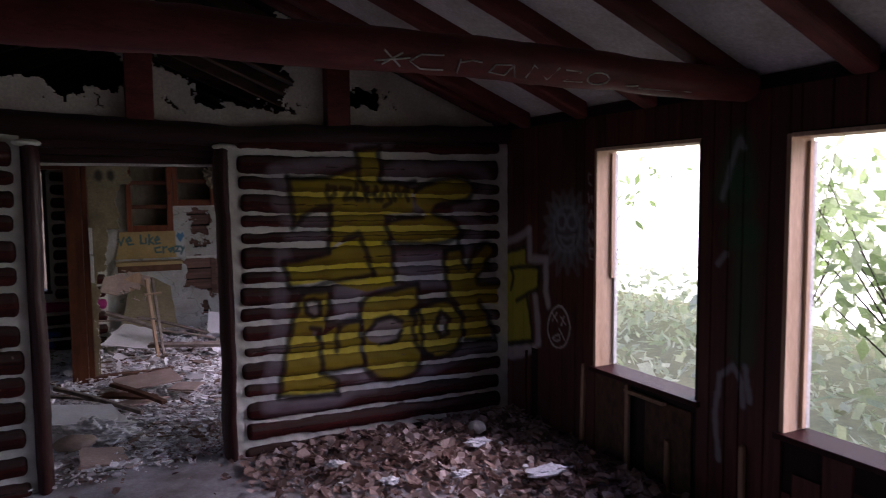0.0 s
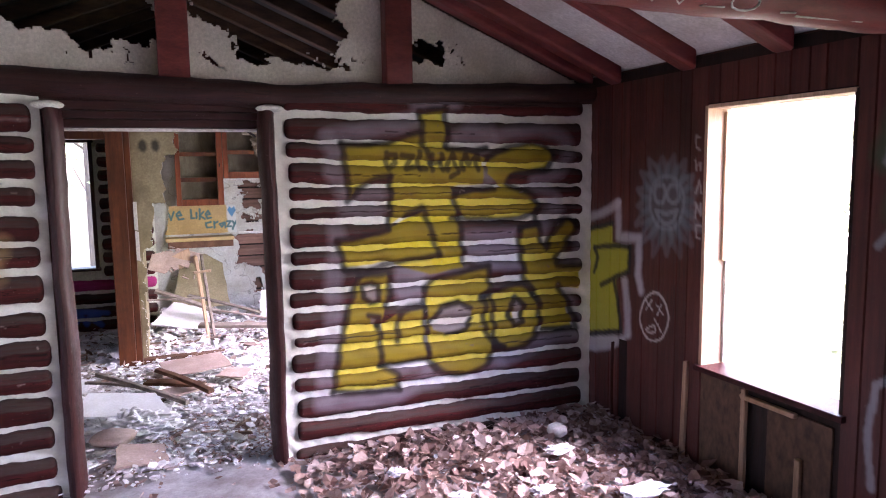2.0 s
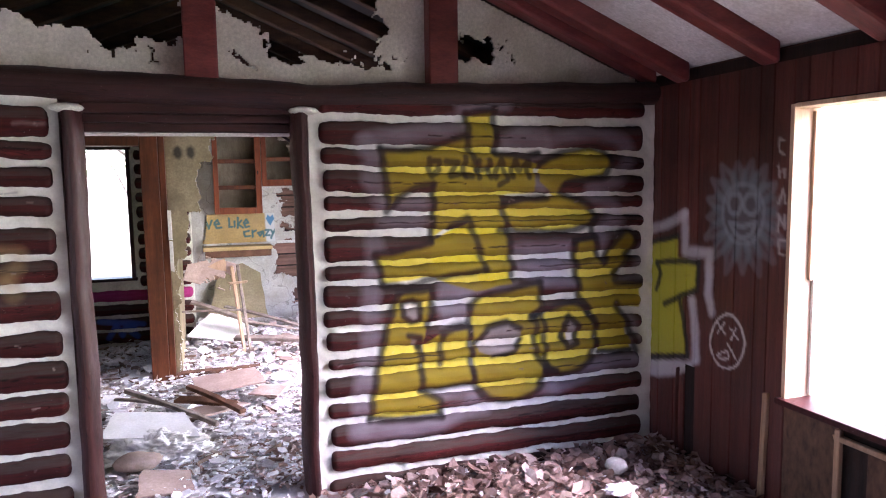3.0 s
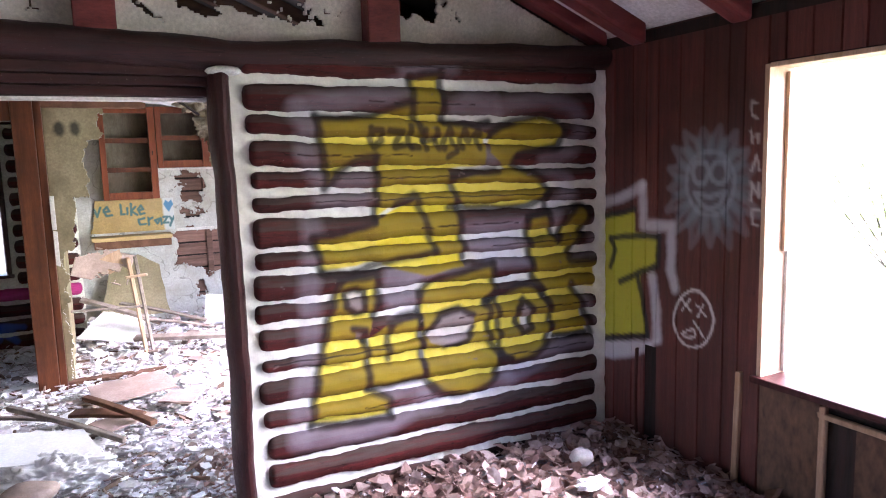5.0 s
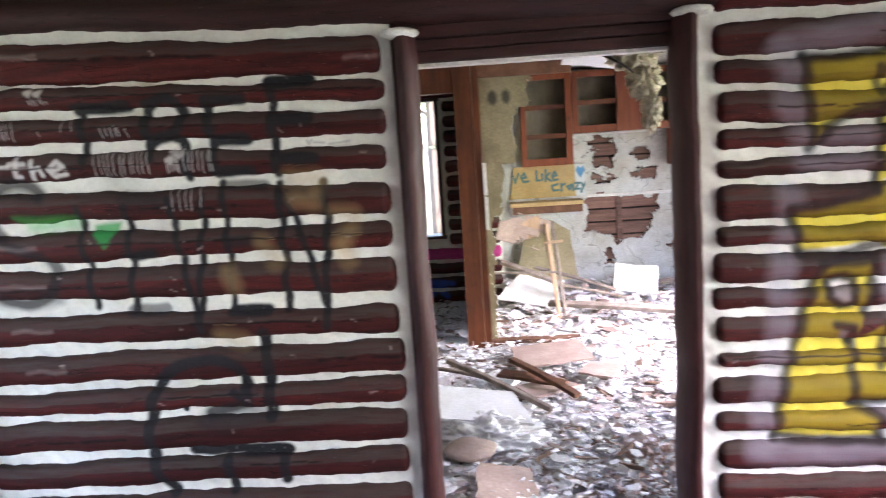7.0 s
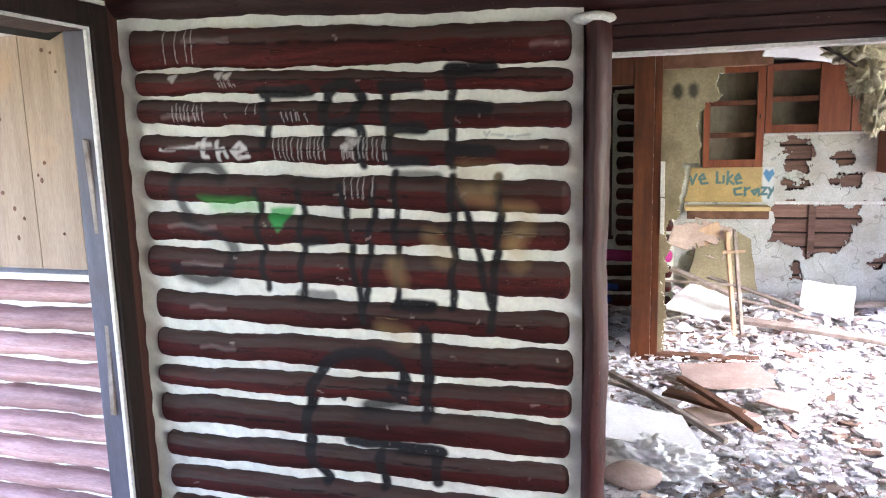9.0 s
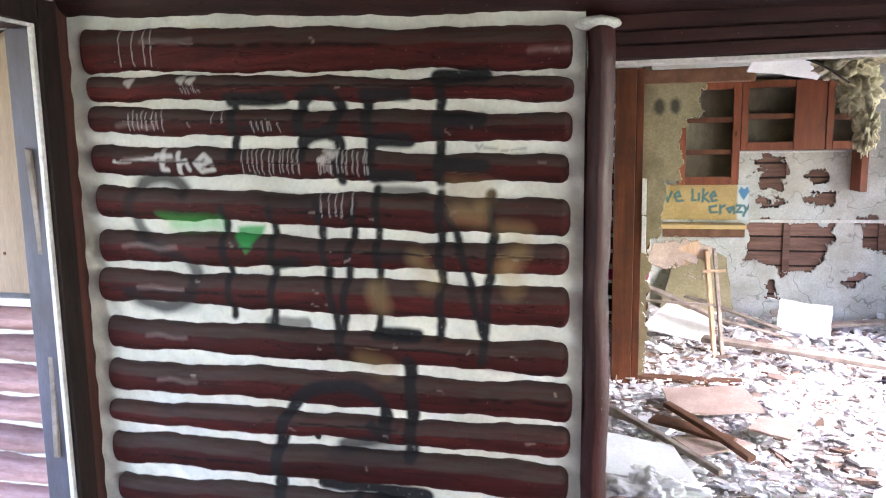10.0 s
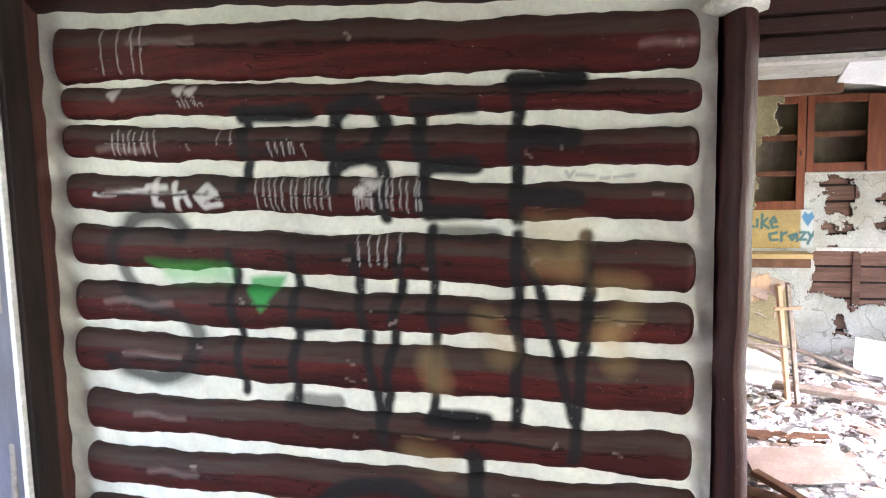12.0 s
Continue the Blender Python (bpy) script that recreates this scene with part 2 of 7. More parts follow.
def part(name, bm, material, parent, label="", smooth=False):
    me = bm if isinstance(bm, bpy.types.Mesh) else finish(bm, name, material, smooth)
    ob = new(name, me)
    if parent is not None:
        ob.parent = parent
        ob.matrix_parent_inverse = parent.matrix_world.inverted()
    if label:
        ob["label"] = label
    return ob


def thing(name, label, category, at=(0, 0, 0), group="", kind=""):
    ob = new(name)
    ob.empty_display_size = 0.05
    ob.location = at
    bpy.context.view_layer.update()
    return tagged(ob, label, category, group, kind)


def box(x0, x1, y0, y1, z0, z1, bevel=0.0, bm=None, m=None):
    bm = bm or bmesh.new()
    vs = bmesh.ops.create_cube(bm, size=1.0)["verts"]
    for v in vs:
        v.co = Vector((x0 + (v.co.x + 0.5) * (x1 - x0), y0 + (v.co.y + 0.5) * (y1 - y0), z0 + (v.co.z + 0.5) * (z1 - z0)))
    if bevel:
        es = {e for v in vs for e in v.link_edges}
        vs = bmesh.ops.bevel(bm, geom=list(es), offset=bevel, segments=2, affect="EDGES", profile=0.6)["verts"]
    if m:
        bmesh.ops.transform(bm, matrix=m, verts=list({v for v in bm.verts}))
    return bm


def board(length, width, thick, m, bevel=0.004, warp=0.0, seed=0):
    """A plank along its own x, worn at the ends, posed by m."""
    bm = bmesh.new()
    rnd = random.Random(seed)
    n = 8
    rows = []
    for i in range(n + 1):
        x = -length / 2 + length * i / n
        bow = warp * math.sin(math.pi * i / n)
        w = width / 2 * (1 + rnd.uniform(-0.03, 0.03))
        if i in (0, n):
            x += rnd.uniform(-0.02, 0.02)
        rows.append([bm.verts.new((x + rnd.uniform(-0.008, 0.008) * (i in (0, n)), sy * w, bow + sz * thick / 2)) for sy, sz in ((-1, -1), (1, -1), (1, 1), (-1, 1))])
    for a, b in zip(rows, rows[1:]):
        for k in range(4):
            bm.faces.new((a[k], a[(k + 1) % 4], b[(k + 1) % 4], b[k]))
    bm.faces.new(rows[0][::-1])
    bm.faces.new(rows[-1])
    bmesh.ops.recalc_face_normals(bm, faces=bm.faces[:])
    if bevel:
        bmesh.ops.bevel(bm, geom=[e for e in bm.edges if e.calc_face_angle(0) > 0.6], offset=bevel, segments=1, affect="EDGES")
    bmesh.ops.transform(bm, matrix=m, verts=bm.verts[:])
    return bm


def wave(seed, amount, length):
    """A smooth, uneven curve for worn edges."""
    r = np.random.RandomState(seed)
    ph, k = r.uniform(0, 6.28, 7), 2 * np.pi / (length * np.array([3.1, 1.7, 1.0, 0.61, 0.37, 0.21, 0.13]))
    am = amount * np.array([1, 0.8, 0.6, 0.45, 0.3, 0.2, 0.14])
    return lambda x: sum(a * np.sin(q * np.asarray(x) + p) for a, q, p in zip(am, k, ph))


def grid_mesh(name, P, material, smooth=True, attribute=None, keep=None):
    """A sheet of quads through the points P[i, j]."""
    n, m = P.shape[:2]
    idx = np.arange(n * m).reshape(n, m)
    q = np.stack([idx[:-1, :-1], idx[1:, :-1], idx[1:, 1:], idx[:-1, 1:]], -1)
    q = q[keep] if keep is not None else q.reshape(-1, 4)
    me = bpy.data.meshes.new(name)
    me.from_pydata(P.reshape(-1, 3).tolist(), [], q.reshape(-1, 4).tolist())
    me.materials.append(material)
    me.polygons.foreach_set("use_smooth", [smooth] * len(me.polygons))
    if attribute is not None:
        a = me.attributes.new("sprayed_paint", "FLOAT_COLOR", "POINT")
        a.data.foreach_set("color", attribute.reshape(-1).astype(np.float32))
    return me


# ---- sprayed paint: strokes and filled shapes in a wall's own plane ----
BLACK, YELLOW, HALO, CHALK, CHALKGREY = (0.012, 0.012, 0.014), (0.62, 0.50, 0.015), (0.56, 0.54, 0.58), (0.68, 0.66, 0.64), (0.27, 0.3, 0.33)
GREEN, GREENDARK, TAN, BLUE = (0.03, 0.5, 0.10), (0.02, 0.11, 0.05), (0.42, 0.29, 0.13), (0.03, 0.2, 0.42)
YELLOW_TAG, FREE_TAG, SIDE_TAG, NOTHING = [], [], [], []


def spray(wall, colour, width, soft, strength, line):
    L = np.array(line, float)
    for _ in range(2 if len(L) >= 8 else 0):
        a, b = L[:-1], L[1:]
        L = np.vstack([L[:1], np.stack([a * 0.75 + b * 0.25, a * 0.25 + b * 0.75], 1).reshape(-1, 2), L[-1:]])
    wall.append(("line", colour, width, soft, strength, L))


def blot(wall, colour, width, soft, strength, outline):
    wall.append(("area", colour, width, soft, strength, np.array(outline, float)))


def painted(wall, U, Z):
    """The colour and cover of the sprayed paint at the points (U, Z)."""
    out = np.zeros(U.shape + (4,))
    for kind, colour, width, soft, strength, L in wall:
        lo, hi = L.min(0) - width - soft - 0.02, L.max(0) + width + soft + 0.02
        sel = (U > lo[0]) & (U < hi[0]) & (Z > lo[1]) & (Z < hi[1])
        if not sel.any():
            continue
        u, z = U[sel], Z[sel]
        u, z = u + 0.0022 * np.sin(z * 41 + 2 * np.sin(u * 23)) + 0.0012 * np.sin(z * 133 + u * 57), z + 0.002 * np.sin(u * 37 + 2 * np.sin(z * 29))
        d = np.full(u.shape, 9.0)
        pts = np.vstack([L, L[:1]]) if kind == "area" else L
        for a, b in zip(pts[:-1], pts[1:]):
            ab = b - a
            s = np.clip(((u - a[0]) * ab[0] + (z - a[1]) * ab[1]) / max(ab @ ab, 1e-9), 0, 1)
            d = np.minimum(d, np.hypot(u - a[0] - s * ab[0], z - a[1] - s * ab[1]))
        if kind == "area":
            inside = np.zeros(u.shape, bool)
            for a, b in zip(pts[:-1], pts[1:]):
                cross = ((a[1] > z) != (b[1] > z)) & (u < (b[0] - a[0]) * (z - a[1]) / (b[1] - a[1] + 1e-9) + a[0])
                inside ^= cross
            d = np.where(inside, -d, d)
        cover = strength * np.clip(1 - (d - width * 0.85) / max(soft, 1e-4), 0, 1) if kind == "line" else strength * np.clip(0.5 - d / max(soft, 1e-4), 0, 1)
        old = out[sel]
        total = cover + old[:, 3] * (1 - cover)
        rgb = (np.array(colour)[None] * cover[:, None] + old[:, :3] * (old[:, 3] * (1 - cover))[:, None]) / np.maximum(total, 1e-6)[:, None]
        out[sel] = np.concatenate([rgb, total[:, None]], 1)
    return out


spray(YELLOW_TAG, HALO, 0.03, 0.05, 0.55, [(1.16, 1.82), (1.34, 1.85), (1.56, 1.89), (1.69, 1.93)])
spray(YELLOW_TAG, HALO, 0.03, 0.05, 0.55, [(1.14, 1.81), (1.19, 1.74), (1.17, 1.63), (1.21, 1.55)])
blot(YELLOW_TAG, HALO, 0, 0.05, 0.5, [(1.21, 1.55), (1.33, 1.55), (1.48, 1.54), (1.47, 1.34), (1.21, 1.37), (1.18, 1.47)])
spray(YELLOW_TAG, HALO, 0.03, 0.05, 0.55, [(1.18, 1.30), (1.19, 1.22), (1.17, 1.12), (1.15, 0.99)])
spray(YELLOW_TAG, HALO, 0.03, 0.05, 0.55, [(1.16, 0.93), (1.15, 0.78), (1.12, 0.62), (1.09, 0.46), (1.10, 0.32)])
spray(YELLOW_TAG, HALO, 0.03, 0.05, 0.55, [(1.07, 0.30), (1.26, 0.28), (1.50, 0.28), (1.68, 0.36), (1.79, 0.36)])
spray(YELLOW_TAG, HALO, 0.02, 0.05, 0.55, [(1.53, 0.46), (1.69, 0.47), (1.72, 0.43)])
blot(YELLOW_TAG, HALO, 0, 0.05, 0.6, [(1.89, 1.84), (2.02, 1.93), (2.18, 1.90), (2.21, 1.76), (2.08, 1.73), (1.90, 1.77)])
spray(YELLOW_TAG, HALO, 0.022, 0.05, 0.5, [(2.21, 1.83), (2.42, 1.88), (2.60, 1.86), (2.71, 1.79), (2.69, 1.67), (2.60, 1.58), (2.41, 1.55), (2.60, 1.47), (2.63, 1.35)])
spray(YELLOW_TAG, HALO, 0.02, 0.05, 0.6, [(2.63, 1.41), (2.54, 1.32), (2.50, 1.17)])
blot(YELLOW_TAG, HALO, 0, 0.05, 0.7, [(1.94, 1.26), (2.32, 1.26), (2.35, 1.00), (2.16, 1.01), (1.98, 1.10)])
blot(YELLOW_TAG, HALO, 0, 0.05, 0.75, [(1.53, 1.07), (1.80, 1.10), (1.86, 1.04), (1.72, 0.99), (1.71, 0.82), (1.55, 0.82), (1.51, 0.95)])
blot(YELLOW_TAG, HALO, 0, 0.05, 0.5, [(1.83, 1.02), (1.99, 1.04), (1.89, 0.99)])
spray(YELLOW_TAG, HALO, 0.03, 0.05, 0.6, [(2.67, 0.97), (2.79, 1.06), (2.81, 1.18)])
spray(YELLOW_TAG, HALO, 0.025, 0.05, 0.6, [(2.71, 0.78), (2.77, 0.67), (2.77, 0.57)])
spray(YELLOW_TAG, HALO, 0.03, 0.05, 0.55, [(2.22, 0.42), (2.40, 0.48), (2.59, 0.54), (2.79, 0.54)])
spray(YELLOW_TAG, HALO, 0.02, 0.05, 0.55, [(2.08, 0.37), (2.22, 0.40)])
spray(YELLOW_TAG, HALO, 0.015, 0.05, 0.6, [(2.07, 1.62), (2.14, 1.56)])
spray(YELLOW_TAG, HALO, 0.02, 0.05, 0.55, [(1.68, 2.00), (1.77, 2.03), (1.92, 2.02)])
blot(YELLOW_TAG, YELLOW, 0, 0.012, 0.93, [(1.23, 1.78), (1.45, 1.78), (1.62, 1.83), (1.70, 1.85), (1.70, 1.96), (1.85, 1.99), (1.86, 1.77), (2.11, 1.70), (2.10, 1.54), (1.88, 1.53), (1.92, 1.40), (1.95, 1.19), (1.96, 1.06), (1.78, 1.02), (1.75, 1.26), (1.70, 1.40), (1.60, 1.37), (1.50, 1.31), (1.51, 1.59), (1.40, 1.57), (1.30, 1.52), (1.26, 1.47)])
blot(YELLOW_TAG, YELLOW, 0, 0.012, 0.93, [(1.19, 1.23), (1.37, 1.25), (1.48, 1.28), (1.70, 1.39), (1.79, 1.14), (1.78, 1.11), (1.49, 1.10), (1.30, 1.08), (1.23, 1.08)])
blot(YELLOW_TAG, YELLOW, 0, 0.012, 0.93, [(1.48, 1.29), (1.72, 1.39), (1.91, 1.39), (1.95, 1.19), (1.96, 1.04), (1.74, 1.01), (1.53, 1.08)])
blot(YELLOW_TAG, YELLOW, 0, 0.012, 0.93, [(2.14, 1.70), (2.26, 1.75), (2.45, 1.79), (2.56, 1.76), (2.59, 1.68), (2.55, 1.63), (2.42, 1.62), (2.28, 1.60), (2.26, 1.54), (2.34, 1.50), (2.44, 1.46), (2.49, 1.40), (2.44, 1.35), (2.30, 1.32), (2.00, 1.33), (1.93, 1.39), (1.90, 1.48), (2.10, 1.50), (2.23, 1.52), (2.13, 1.60)])
blot(YELLOW_TAG, YELLOW, 0, 0.012, 0.93, [(1.30, 1.02), (1.47, 1.04), (1.50, 0.95), (1.46, 0.84), (1.43, 0.71), (1.43, 0.49), (1.53, 0.42), (1.54, 0.33), (1.13, 0.35), (1.17, 0.53), (1.22, 0.77)])
blot(YELLOW_TAG, YELLOW, 0, 0.012, 0.93, [(1.44, 0.73), (1.55, 0.80), (1.70, 0.80), (1.72, 0.49), (1.43, 0.48)])
blot(YELLOW_TAG, YELLOW, 0, 0.012, 0.93, [(1.71, 0.92), (1.78, 0.98), (2.13, 1.03), (2.16, 0.87), (2.17, 0.63), (2.17, 0.47), (2.08, 0.38), (1.92, 0.36), (1.82, 0.40), (1.74, 0.48), (1.73, 0.69)])
blot(YELLOW_TAG, YELLOW, 0, 0.012, 0.93, [(2.11, 0.80), (2.23, 0.89), (2.37, 0.90), (2.46, 0.84), (2.50, 0.71), (2.48, 0.58), (2.39, 0.50), (2.26, 0.49), (2.17, 0.55), (2.11, 0.67)])
blot(YELLOW_TAG, YELLOW, 0, 0.012, 0.93, [(2.35, 1.25), (2.47, 1.27), (2.54, 1.10), (2.61, 1.26), (2.71, 1.31), (2.76, 1.23), (2.62, 1.02), (2.81, 0.99), (2.81, 0.84), (2.66, 0.86), (2.75, 0.59), (2.53, 0.59), (2.46, 0.83), (2.39, 0.91)])
blot(YELLOW_TAG, HALO, 0, 0.012, 0.8, [(1.74, 0.71), (1.82, 0.80), (1.94, 0.82), (2.01, 0.78), (2.02, 0.71), (1.97, 0.66), (1.85, 0.63), (1.76, 0.67)])
blot(YELLOW_TAG, HALO, 0, 0.012, 0.8, [(1.33, 0.96), (1.38, 0.98), (1.42, 0.96), (1.42, 0.88), (1.38, 0.86), (1.33, 0.90)])
blot(YELLOW_TAG, HALO, 0, 0.012, 0.8, [(1.37, 0.78), (1.41, 0.77), (1.40, 0.73), (1.37, 0.74)])
blot(YELLOW_TAG, HALO, 0, 0.012, 0.8, [(2.30, 0.78), (2.33, 0.81), (2.37, 0.76), (2.36, 0.66), (2.32, 0.65)])
spray(YELLOW_TAG, BLACK, 0.011, 0.022, 0.86, [(1.23, 1.79), (1.25, 1.65), (1.26, 1.55), (1.26, 1.46), (1.32, 1.53), (1.41, 1.58), (1.51, 1.60)])
spray(YELLOW_TAG, BLACK, 0.009, 0.02, 0.92, [(1.23, 1.78), (1.39, 1.78), (1.50, 1.79), (1.62, 1.83), (1.70, 1.85)])
spray(YELLOW_TAG, BLACK, 0.011, 0.022, 0.86, [(1.70, 1.97), (1.71, 1.91), (1.71, 1.80), (1.75, 1.71)])
spray(YELLOW_TAG, BLACK, 0.009, 0.02, 0.92, [(1.70, 1.97), (1.86, 1.99)])
spray(YELLOW_TAG, BLACK, 0.011, 0.022, 0.86, [(1.86, 2.00), (1.87, 1.88), (1.87, 1.76)])
spray(YELLOW_TAG, BLACK, 0.009, 0.02, 0.92, [(1.87, 1.76), (2.04, 1.74), (2.14, 1.76)])
spray(YELLOW_TAG, BLACK, 0.011, 0.022, 0.86, [(2.13, 1.70), (2.26, 1.76), (2.45, 1.79), (2.57, 1.77), (2.60, 1.68), (2.56, 1.62), (2.42, 1.61), (2.28, 1.59), (2.26, 1.54), (2.35, 1.50), (2.45, 1.46), (2.50, 1.40), (2.45, 1.34), (2.30, 1.31), (2.03, 1.33), (1.90, 1.34)])
spray(YELLOW_TAG, BLACK, 0.011, 0.022, 0.86, [(1.91, 1.49), (2.04, 1.51), (2.17, 1.51)])
spray(YELLOW_TAG, BLACK, 0.011, 0.022, 0.86, [(1.90, 1.49), (1.93, 1.41), (1.95, 1.24), (1.97, 1.08)])
spray(YELLOW_TAG, BLACK, 0.011, 0.022, 0.86, [(1.60, 1.37), (1.67, 1.39), (1.71, 1.41), (1.74, 1.33), (1.77, 1.23), (1.81, 1.12)])
spray(YELLOW_TAG, BLACK, 0.009, 0.02, 0.92, [(1.51, 1.59), (1.51, 1.43), (1.49, 1.29)])
spray(YELLOW_TAG, BLACK, 0.011, 0.022, 0.86, [(1.18, 1.24), (1.31, 1.25), (1.42, 1.27), (1.49, 1.29)])
spray(YELLOW_TAG, BLACK, 0.011, 0.022, 0.86, [(1.19, 1.23), (1.21, 1.15), (1.23, 1.07)])
spray(YELLOW_TAG, BLACK, 0.011, 0.022, 0.86, [(1.23, 1.07), (1.36, 1.05), (1.47, 1.08), (1.59, 1.10), (1.80, 1.12)])
spray(YELLOW_TAG, BLACK, 0.011, 0.022, 0.86, [(1.31, 1.03), (1.25, 0.87), (1.22, 0.75), (1.17, 0.53), (1.14, 0.35)])
spray(YELLOW_TAG, BLACK, 0.011, 0.022, 0.86, [(1.31, 1.03), (1.41, 1.03), (1.48, 1.04), (1.50, 0.95), (1.47, 0.84)])
spray(YELLOW_TAG, BLACK, 0.009, 0.02, 0.92, [(1.14, 0.35), (1.32, 0.33), (1.54, 0.32)])
spray(YELLOW_TAG, BLACK, 0.011, 0.022, 0.86, [(1.42, 0.76), (1.43, 0.62), (1.43, 0.48)])
spray(YELLOW_TAG, BLACK, 0.011, 0.022, 0.86, [(1.43, 0.48), (1.53, 0.42), (1.54, 0.33)])
spray(YELLOW_TAG, BLACK, 0.011, 0.022, 0.86, [(1.43, 0.48), (1.56, 0.48), (1.72, 0.49)])
spray(YELLOW_TAG, BLACK, 0.011, 0.022, 0.86, [(1.55, 0.79), (1.54, 0.69), (1.54, 0.61)])
spray(YELLOW_TAG, BLACK, 0.011, 0.022, 0.86, [(1.55, 0.79), (1.62, 0.82), (1.70, 0.82)])
spray(YELLOW_TAG, BLACK, 0.011, 0.022, 0.86, [(1.71, 0.92), (1.71, 0.78), (1.72, 0.61), (1.74, 0.48), (1.77, 0.42)])
spray(YELLOW_TAG, BLACK, 0.011, 0.022, 0.86, [(1.77, 0.44), (1.84, 0.38), (1.97, 0.36), (2.10, 0.39), (2.17, 0.47), (2.18, 0.63), (2.16, 0.81), (2.13, 1.03)])
spray(YELLOW_TAG, BLACK, 0.011, 0.022, 0.86, [(1.71, 0.92), (1.79, 0.98), (1.96, 1.01), (2.13, 1.04)])
spray(YELLOW_TAG, BLACK, 0.01, 0.02, 0.92, [(1.74, 0.71), (1.82, 0.80), (1.94, 0.82), (2.01, 0.78)])
spray(YELLOW_TAG, BLACK, 0.008, 0.02, 0.92, [(2.02, 0.71), (1.97, 0.65), (1.85, 0.63)])
spray(YELLOW_TAG, BLACK, 0.01, 0.02, 0.92, [(1.33, 0.97), (1.38, 0.98), (1.43, 0.96), (1.42, 0.87), (1.38, 0.86), (1.33, 0.90), (1.33, 0.96)])
spray(YELLOW_TAG, BLACK, 0.01, 0.02, 0.92, [(1.36, 0.79), (1.42, 0.78), (1.41, 0.72)])
spray(YELLOW_TAG, BLACK, 0.011, 0.022, 0.86, [(2.09, 0.82), (2.13, 0.85), (2.23, 0.89), (2.37, 0.91), (2.47, 0.84), (2.51, 0.71), (2.49, 0.58), (2.39, 0.50), (2.26, 0.48), (2.18, 0.54)])
spray(YELLOW_TAG, BLACK, 0.011, 0.022, 0.86, [(2.12, 0.85), (2.11, 0.76), (2.11, 0.64), (2.17, 0.54)])
spray(YELLOW_TAG, BLACK, 0.02, 0.02, 0.92, [(2.18, 0.52), (2.23, 0.51)])
spray(YELLOW_TAG, BLACK, 0.02, 0.02, 0.92, [(2.10, 0.85), (2.14, 0.87)])
spray(YELLOW_TAG, BLACK, 0.012, 0.02, 0.92, [(2.29, 0.78), (2.33, 0.82), (2.38, 0.76), (2.37, 0.66), (2.32, 0.64), (2.28, 0.70), (2.29, 0.77)])
spray(YELLOW_TAG, BLACK, 0.011, 0.022, 0.86, [(2.35, 1.25), (2.37, 1.09), (2.39, 0.94), (2.45, 0.85), (2.50, 0.76)])
spray(YELLOW_TAG, BLACK, 0.01, 0.02, 0.92, [(2.35, 1.26), (2.47, 1.28)])
spray(YELLOW_TAG, BLACK, 0.011, 0.022, 0.86, [(2.47, 1.37), (2.49, 1.24), (2.54, 1.10), (2.58, 1.20), (2.63, 1.27), (2.71, 1.32), (2.77, 1.26), (2.71, 1.16), (2.63, 1.06), (2.60, 1.00), (2.81, 1.00)])
spray(YELLOW_TAG, BLACK, 0.011, 0.022, 0.86, [(2.63, 0.88), (2.69, 0.80), (2.75, 0.68), (2.79, 0.57)])
spray(YELLOW_TAG, BLACK, 0.01, 0.02, 0.92, [(2.53, 0.59), (2.75, 0.58)])
spray(YELLOW_TAG, BLACK, 0.012, 0.014, 0.8, [(1.49, 1.73), (1.50, 1.64), (1.55, 1.67), (1.54, 1.72), (1.49, 1.72)])
spray(YELLOW_TAG, BLACK, 0.012, 0.014, 0.8, [(1.58, 1.72), (1.65, 1.71), (1.61, 1.64), (1.66, 1.65)])
spray(YELLOW_TAG, BLACK, 0.012, 0.014, 0.8, [(1.69, 1.74), (1.69, 1.64)])
spray(YELLOW_TAG, BLACK, 0.012, 0.014, 0.8, [(1.69, 1.64), (1.73, 1.64)])
spray(YELLOW_TAG, BLACK, 0.012, 0.014, 0.8, [(1.77, 1.72), (1.77, 1.63)])
spray(YELLOW_TAG, BLACK, 0.012, 0.014, 0.8, [(1.77, 1.67), (1.83, 1.68)])
spray(YELLOW_TAG, BLACK, 0.012, 0.014, 0.8, [(1.83, 1.72), (1.84, 1.63)])
spray(YELLOW_TAG, BLACK, 0.012, 0.014, 0.8, [(1.87, 1.63), (1.90, 1.73), (1.94, 1.63)])
spray(YELLOW_TAG, BLACK, 0.012, 0.014, 0.8, [(1.97, 1.63), (1.98, 1.72), (2.02, 1.66), (2.06, 1.72), (2.07, 1.63)])
spray(YELLOW_TAG, BLACK, 0.012, 0.014, 0.8, [(1.89, 1.59), (1.93, 1.61)])
spray(FREE_TAG, BLACK, 0.02, 0.012, 1, [(-1.48, 1.78), (-1.38, 1.78), (-1.28, 1.78)])
spray(FREE_TAG, BLACK, 0.013, 0.012, 1, [(-1.46, 1.78), (-1.46, 1.69), (-1.47, 1.58)])
spray(FREE_TAG, BLACK, 0.012, 0.02, 0.5, [(-1.45, 1.68), (-1.34, 1.68)])
spray(FREE_TAG, BLACK, 0.017, 0.012, 1, [(-1.20, 1.78), (-1.21, 1.68), (-1.21, 1.58)])
spray(FREE_TAG, BLACK, 0.017, 0.012, 1, [(-1.20, 1.77), (-1.17, 1.79), (-1.12, 1.80), (-1.08, 1.78), (-1.06, 1.73), (-1.08, 1.69), (-1.11, 1.66)])
